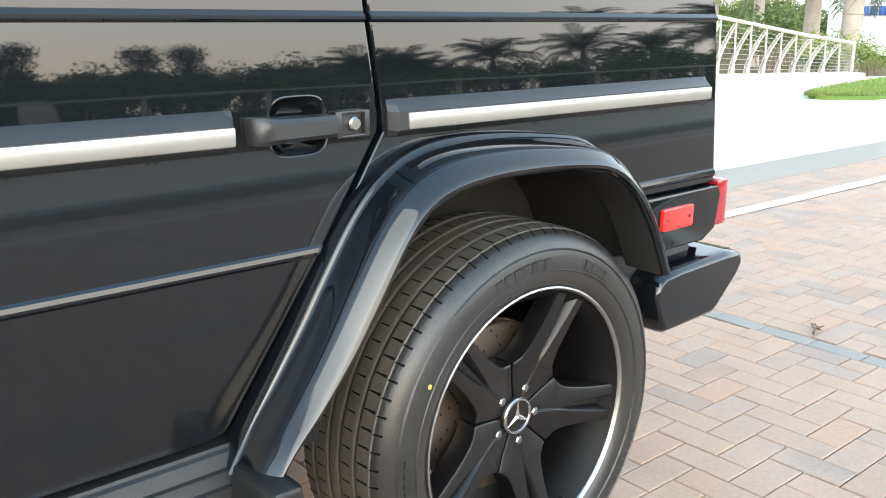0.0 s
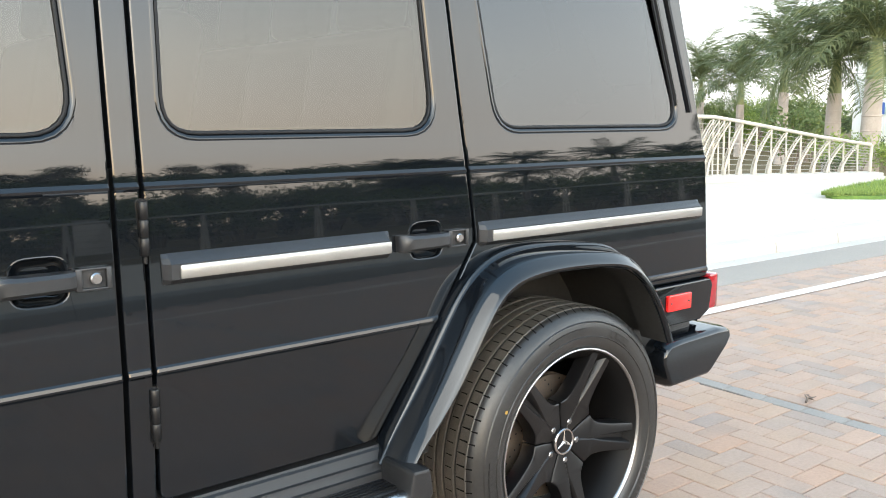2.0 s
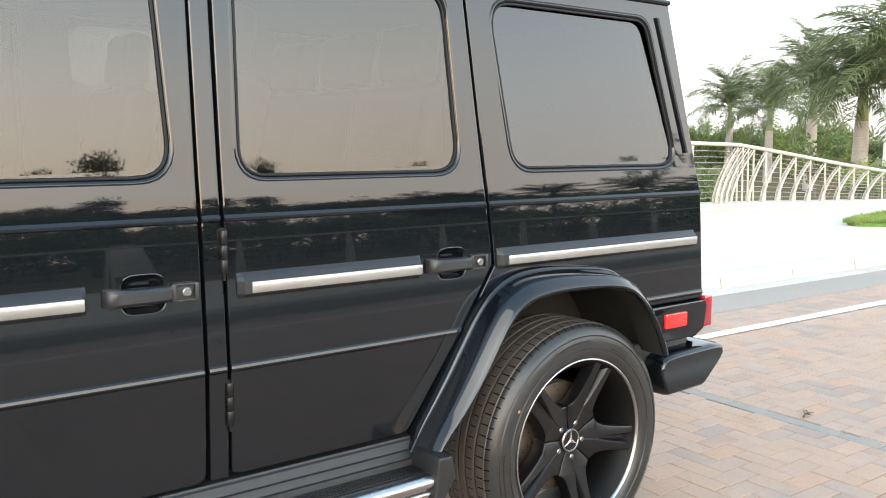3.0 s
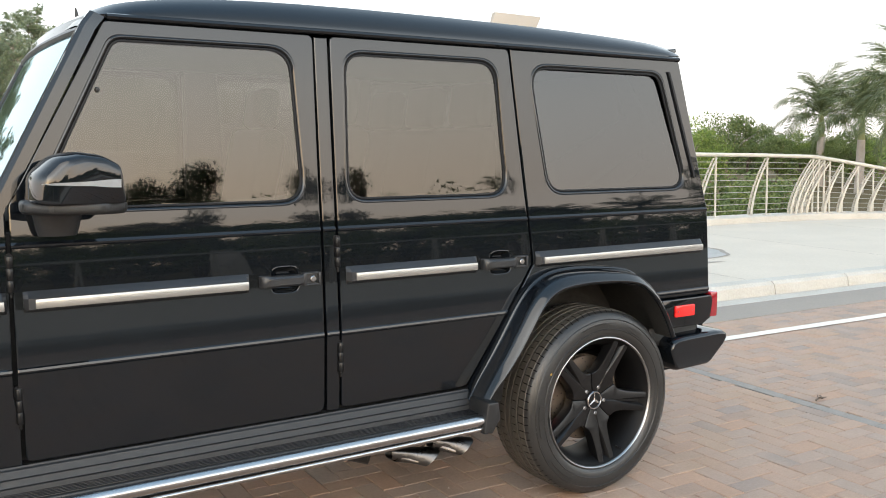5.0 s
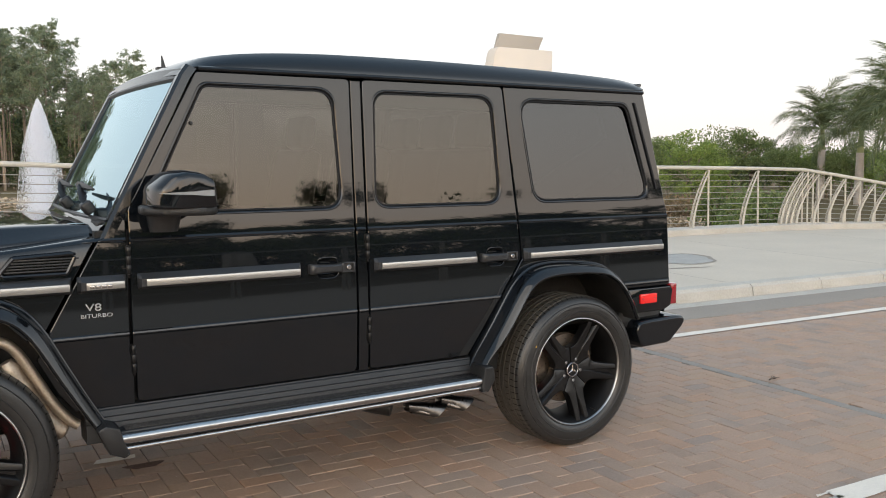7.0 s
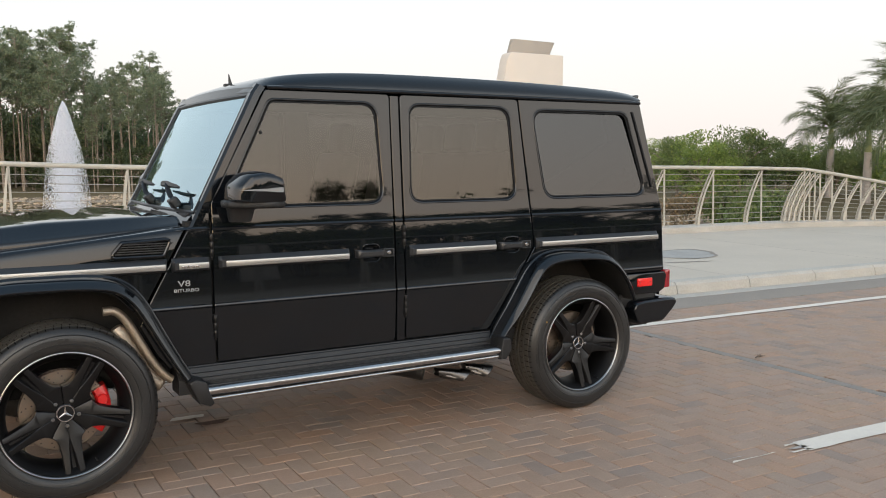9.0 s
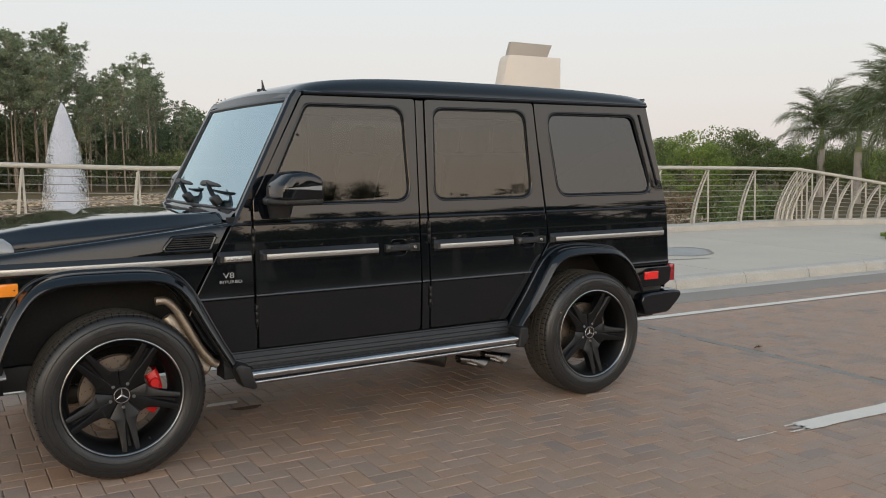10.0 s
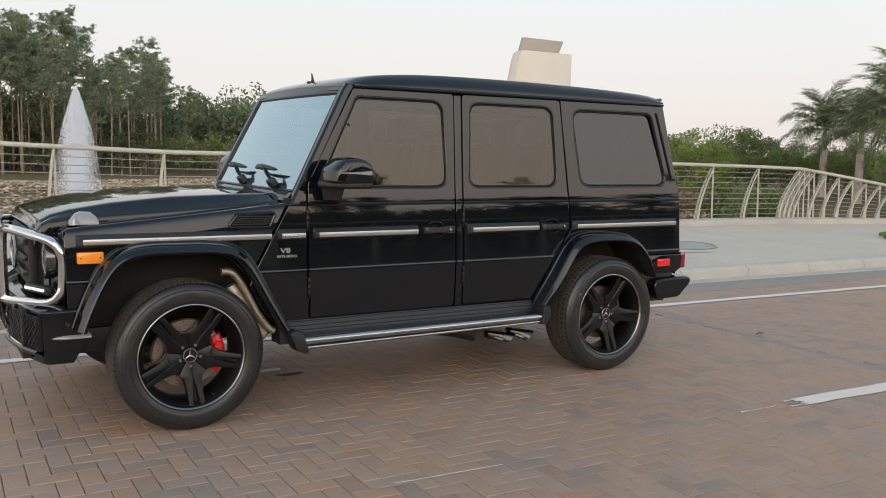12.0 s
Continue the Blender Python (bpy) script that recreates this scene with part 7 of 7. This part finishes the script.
def wheel(x, sy, front):
    m = Matrix.Translation((x, sy * 0.745, 0.3905)) @ (Matrix.Identity(4) if sy > 0 else Matrix.Diagonal((1, -1, 1, 1)))
    w = child("wheel", rim_mesh, car, m, "matt black five-spoke alloy wheel")
    child("tyre", tyre_mesh, w, None, "black road tyre")
    tagged(child("tread", tread_mesh, w, None, "grooved dusty tyre tread"), kind="stuff")
    tagged(child("tread_sipe", sipe_mesh, w), kind="stuff")
    child("rim_lip", lip_mesh, w, None, "bright machined rim edge")
    tagged(child("sidewall_relief", letter_mesh, w), kind="stuff")
    child("hub_cap", cap_mesh, w, Matrix.Translation((0, -0.013, 0)) @ Matrix.Diagonal((1.15, 1, 1.15, 1)))
    for k in range(5):
        child("spoke", spoke_mesh, w, Matrix.Rotation(-radians((-84 if front else -80) + 72 * k), 4, "Y"))
    child("hub_emblem", star_mesh, w, Matrix.Translation((0, -0.013, 0)) @ Matrix.Diagonal((1.15, 1, 1.15, 1)), "chrome hub emblem")
    for k in range(5):
        a = radians((-84 if front else -80) + 72 * k)
        child("wheel_bolt", bolt_mesh, w, Matrix.Translation((0.0560 * math.cos(a), 0.071, 0.0585 * math.sin(a))))
    child("brake_disc", disc_mesh, w, None, "drilled brake disc")
    tagged(child("disc_drilling", hole_mesh, w), kind="stuff")
    tagged(child("disc_vanes", vane_mesh, w), kind="stuff")
    a = radians(-4 if front else 158)
    child("brake_caliper", CAL_RED, w, Matrix.Rotation(-a, 4, "Y") @ Matrix.Translation((0, 0 if front else -0.030, 0)) @ Matrix.Diagonal((1, 1 if front else 0.5, 1, 1)), "red brake caliper")
    a = radians(-62)
    child("valve", valve_mesh, w, Matrix.Translation((0.246 * math.cos(a), 0.125, 0.246 * math.sin(a))))
    if not front:
        child("tyre_dot", dot_mesh, w, Matrix.Translation((0.325 * math.cos(radians(150)), 0.001, 0.325 * math.sin(radians(150)))))
    return w


for x, front in ((1.432, False), (-1.419, True)):
    for sy in (-1, 1):
        wheel(x, sy, front)

# axles, chassis and what shows below
bm = bmesh.new()
for x in (1.425, -1.425):
    tube(bm, [(x, -0.66, 0.385), (x, 0.66, 0.385)], 0.05, 10)
    bmesh.ops.create_uvsphere(bm, u_segments=14, v_segments=8, radius=0.15, matrix=Matrix.Translation((x, 0.1, 0.385)))
for y in (-0.48, 0.48):
    box(bm, -2.05, 2.1, y - 0.05, y + 0.05, 0.40, 0.52, 0.01)
box(bm, -0.7, 0.6, -0.35, 0.35, 0.34, 0.46, 0.03)
tube(bm, [(0.1, -0.4, 0.36), (0.35, -0.6, 0.33), (0.45, -0.68, 0.31)], 0.05, 10)
part("chassis", bm, PLASTIC, car, "black chassis frame and axles")

# ---- cabin ----
def car_seat(x, y):
    b = bmesh.new()
    box(b, x - 0.25, x + 0.25, y - 0.25, y + 0.25, 0.78, 0.96, 0.05, 3)
    seat = part("seat", b, SEAT, car, "dark leather car seat")
    b = bmesh.new()
    box(b, -0.06, 0.06, -0.24, 0.24, 0, 0.62, 0.045, 3, Matrix.Translation((x + 0.24, y, 0.92)) @ Matrix.Rotation(radians(12), 4, "Y"))
    part("backrest", b, SEAT, seat)
    b = bmesh.new()
    box(b, -0.045, 0.045, -0.13, 0.13, 0, 0.19, 0.035, 3, Matrix.Translation((x + 0.37, y, 1.53)) @ Matrix.Rotation(radians(8), 4, "Y"))
    part("headrest", b, SEAT, seat)
    for dy in (-0.085, 0.085):
        b = bmesh.new()
        tube(b, [(x + 0.375, y + dy, 1.44), (x + 0.410, y + dy, 1.56)], 0.0055, 8)
        part("headrest_post", b, CHROME, seat, "thin chrome headrest post")


for x, y in ((0.10, -0.36), (0.10, 0.47), (0.72, -0.38), (0.72, 0.0), (0.72, 0.38)):
    car_seat(x, y)
bm = bmesh.new()
prism(bm, rounded([(-0.84, 1.24), (-0.55, 1.22), (-0.48, 1.12), (-0.52, 0.85), (-0.84, 0.85)], 0.04, 4), -0.66, 0.66, "y", 0.01)
part("dashboard", bm, CABIN, car, "black dashboard")
bm = bmesh.new()
ring = [(0.185 * math.cos(a), 0.185 * math.sin(a), 0) for a in np.linspace(0, 2 * math.pi, 28)]
tube(bm, ring, 0.016, 8, False)
for a in (0, math.pi, -math.pi / 2):
    tube(bm, [(0, 0, -0.02), (0.18 * math.cos(a), 0.18 * math.sin(a), 0)], 0.014, 6)
bmesh.ops.create_uvsphere(bm, u_segments=14, v_segments=8, radius=0.06, matrix=Matrix.Diagonal((1, 1, 0.5, 1)))
part("steering_wheel", bm, CABIN, car, "black steering wheel", place=Matrix.Translation((-0.40, -0.36, 1.16)) @ Matrix.Rotation(radians(62), 4, "Y") @ Matrix.Rotation(radians(90), 4, "Z"))
bm = bmesh.new()
box(bm, -0.545, -0.515, -0.11, 0.11, 1.66, 1.73, 0.012)
part("rear_view_mirror", bm, CABIN, car, "black rear-view mirror")

# ---- small things on the ground ----
bm = bmesh.new()
tube(bm, [(3.38, -0.52, 0.012), (3.43, -0.50, 0.014), (3.50, -0.505, 0.010)], [0.006, 0.005, 0.002], 5)
tube(bm, [(3.43, -0.50, 0.014), (3.46, -0.47, 0.018)], [0.004, 0.002], 5)
for dx, dy, a in ((3.44, -0.51, 0.3), (3.47, -0.49, 1.1), (3.45, -0.525, 2.2)):
    v = [bm.verts.new((dx + s * math.cos(a + t), dy + s * math.sin(a + t), z)) for s, t, z in ((0.0, 0, 0.008), (0.022, 0.5, 0.020), (0.036, 0, 0.012), (0.022, -0.5, 0.016))]
    bm.faces.new(v)
ob = part("fallen_twig", bm, surface("dry_twig", (0.10, 0.07, 0.05), 0.9, var=0.3, scale=30))
tagged(ob, "small dry brown twig with leaves lying on the pavers", "twig")
vv, ff = [], []
rnd = random.Random(12)
for i in range(60):
    x, y = rnd.uniform(-3.0, 4.0), rnd.uniform(-2.8, 0.9)
    s = rnd.uniform(0.0015, 0.004)
    b = len(vv)
    vv += [(x - s, y, 0.001), (x + s, y - s, 0.001), (x, y + s, 0.001), (x, y, 0.001 + s)]
    ff += [(b, b + 1, b + 3), (b + 1, b + 2, b + 3), (b + 2, b, b + 3)]
me = bpy.data.meshes.new("grit")
me.from_pydata(vv, [], ff)
me.materials.append(CONCRETE)
tagged(new("grit", me), "scattered pale grit on the pavers", "grit", kind="stuff")
bm = bmesh.new()
pts = [(-0.55 + 0.085 * math.cos(a) * (1 + 0.3 * math.sin(3 * a)), -0.02 + 0.05 * math.sin(a) * (1 + 0.3 * math.cos(2 * a))) for a in np.linspace(0, 2 * math.pi, 24, endpoint=False)]
bm.faces.new([bm.verts.new((x, y, 0.0042)) for x, y in pts])
setting("oil_stain", bm, surface("oil_stain", (0.12, 0.075, 0.058), 0.9, var=0.4, scale=12, spec=0.1), "dark reddish oil stain on the pavers")

# ---- herringbone pavers ----
UNIT, GAP = 0.1, 0.0017
ANCHOR = Vector((2.07, -0.689, 0))
SEAM_U, HALF = 3.34, 0.042


def paver_geo(lx, ly, top=0.0, cut0=0.0, cut1=0.0):
    """Box with a chamfered top, open below."""
    c = 0.003
    x, y = lx / 2 - GAP, ly / 2 - GAP
    a, d = -x + cut0, x - cut1
    vs = [(a, -y, -0.034), (d, -y, -0.034), (d, y, -0.034), (a, y, -0.034), (a, -y, top - c), (d, -y, top - c), (d, y, top - c), (a, y, top - c),
          (a + c, -y + c, top), (d - c, -y + c, top), (d - c, y - c, top), (a + c, y - c, top)]
    fs = [(8, 9, 10, 11)] + [(4 + i, 4 + (i + 1) % 4, 8 + (i + 1) % 4, 8 + i) for i in range(4)] + [(i, (i + 1) % 4, 4 + (i + 1) % 4, 4 + i) for i in range(4)]
    return vs, fs


mesh_pair = []
for lx, ly in ((0.2, 0.1), (0.1, 0.2)):
    me = bpy.data.meshes.new("paver")
    vs, fs = paver_geo(lx, ly)
    me.from_pydata(vs, [], fs)
    me.materials.append(PAVER)
    mesh_pair.append(me)
rnd = random.Random(99)
vv, ff = [], []
TURN = Matrix.Rotation(radians(-1.2), 4, "Z")
inv = ROAD.inverted()
count = 0
for i in range(-95, 125):
    for j in range(-85, 35):
        k = (i - j) % 4
        if k not in (0, 3):
            continue
        lx, ly = (0.2, 0.1) if k == 0 else (0.1, 0.2)
        c = Vector((i * UNIT + lx / 2, j * UNIT + ly / 2, 0))
        w = ANCHOR + TURN @ c
        q = inv @ w
        if not (-8.55 < q.y < 1.66 and -7.0 < q.x < 14.0):
            continue
        left, right = q.x - lx / 2, q.x + lx / 2
        cut0 = cut1 = 0.0
        if right > SEAM_U - HALF and left < SEAM_U + HALF:
            if q.x < SEAM_U:
                cut1 = right - (SEAM_U - HALF)
            else:
                cut0 = (SEAM_U + HALF) - left
            if lx - cut0 - cut1 < 0.02:
                continue
        tilt = Matrix.Rotation(rnd.gauss(0, 0.004), 4, "X") @ Matrix.Rotation(rnd.gauss(0, 0.004), 4, "Y")
        m = Matrix.Translation((w.x, w.y, rnd.gauss(-0.001, 0.0007))) @ TURN @ tilt
        if -2.3 < w.x < 0.95 and -2.45 < w.y < -0.65 and count < 300:
            ob = new("paver", mesh_pair[0 if k == 0 else 1])
            ob.parent = road
            ob.matrix_basis = m
            count += 1
        else:
            b = len(vv)
            vs, fs = paver_geo(lx, ly, 0.0, cut0, cut1)
            vv += [tuple(m @ Vector(p)) for p in vs]
            ff += [tuple(b + n for n in f) for f in fs]
me = bpy.data.meshes.new("paver_field")
me.from_pydata(vv, [], ff)
me.materials.append(PAVERS)
ob = new("paver_field", me)
ob.parent = road
tagged(ob, kind="stuff")
# dark soldier course across the road
me2 = bpy.data.meshes.new("border_paver")
vs, fs = paver_geo(0.084, 0.2)
me2.from_pydata(vs, [], fs)
me2.materials.append(DARKPAVER)
for k in range(50):
    ob = new("border_paver", me2)
    ob.parent = road
    ob.matrix_basis = ROAD @ Matrix.Translation((SEAM_U, -8.4 + 0.2 * k + 0.1, -0.001)) @ Matrix.Rotation(rnd.gauss(0, 0.006), 4, "Z")
# far stretches of the road, too far off to tell the pavers apart
for u0, u1 in ((-70, -7.0), (14.0, 70)):
    bm = bmesh.new()
    strip(bm, u0, u1, [(-8.65, -0.03), (-8.65, -0.002), (1.72, -0.002), (1.72, -0.03)], 4)
    setting("road_far", bm, ROADFAR, "brown paver road further along")
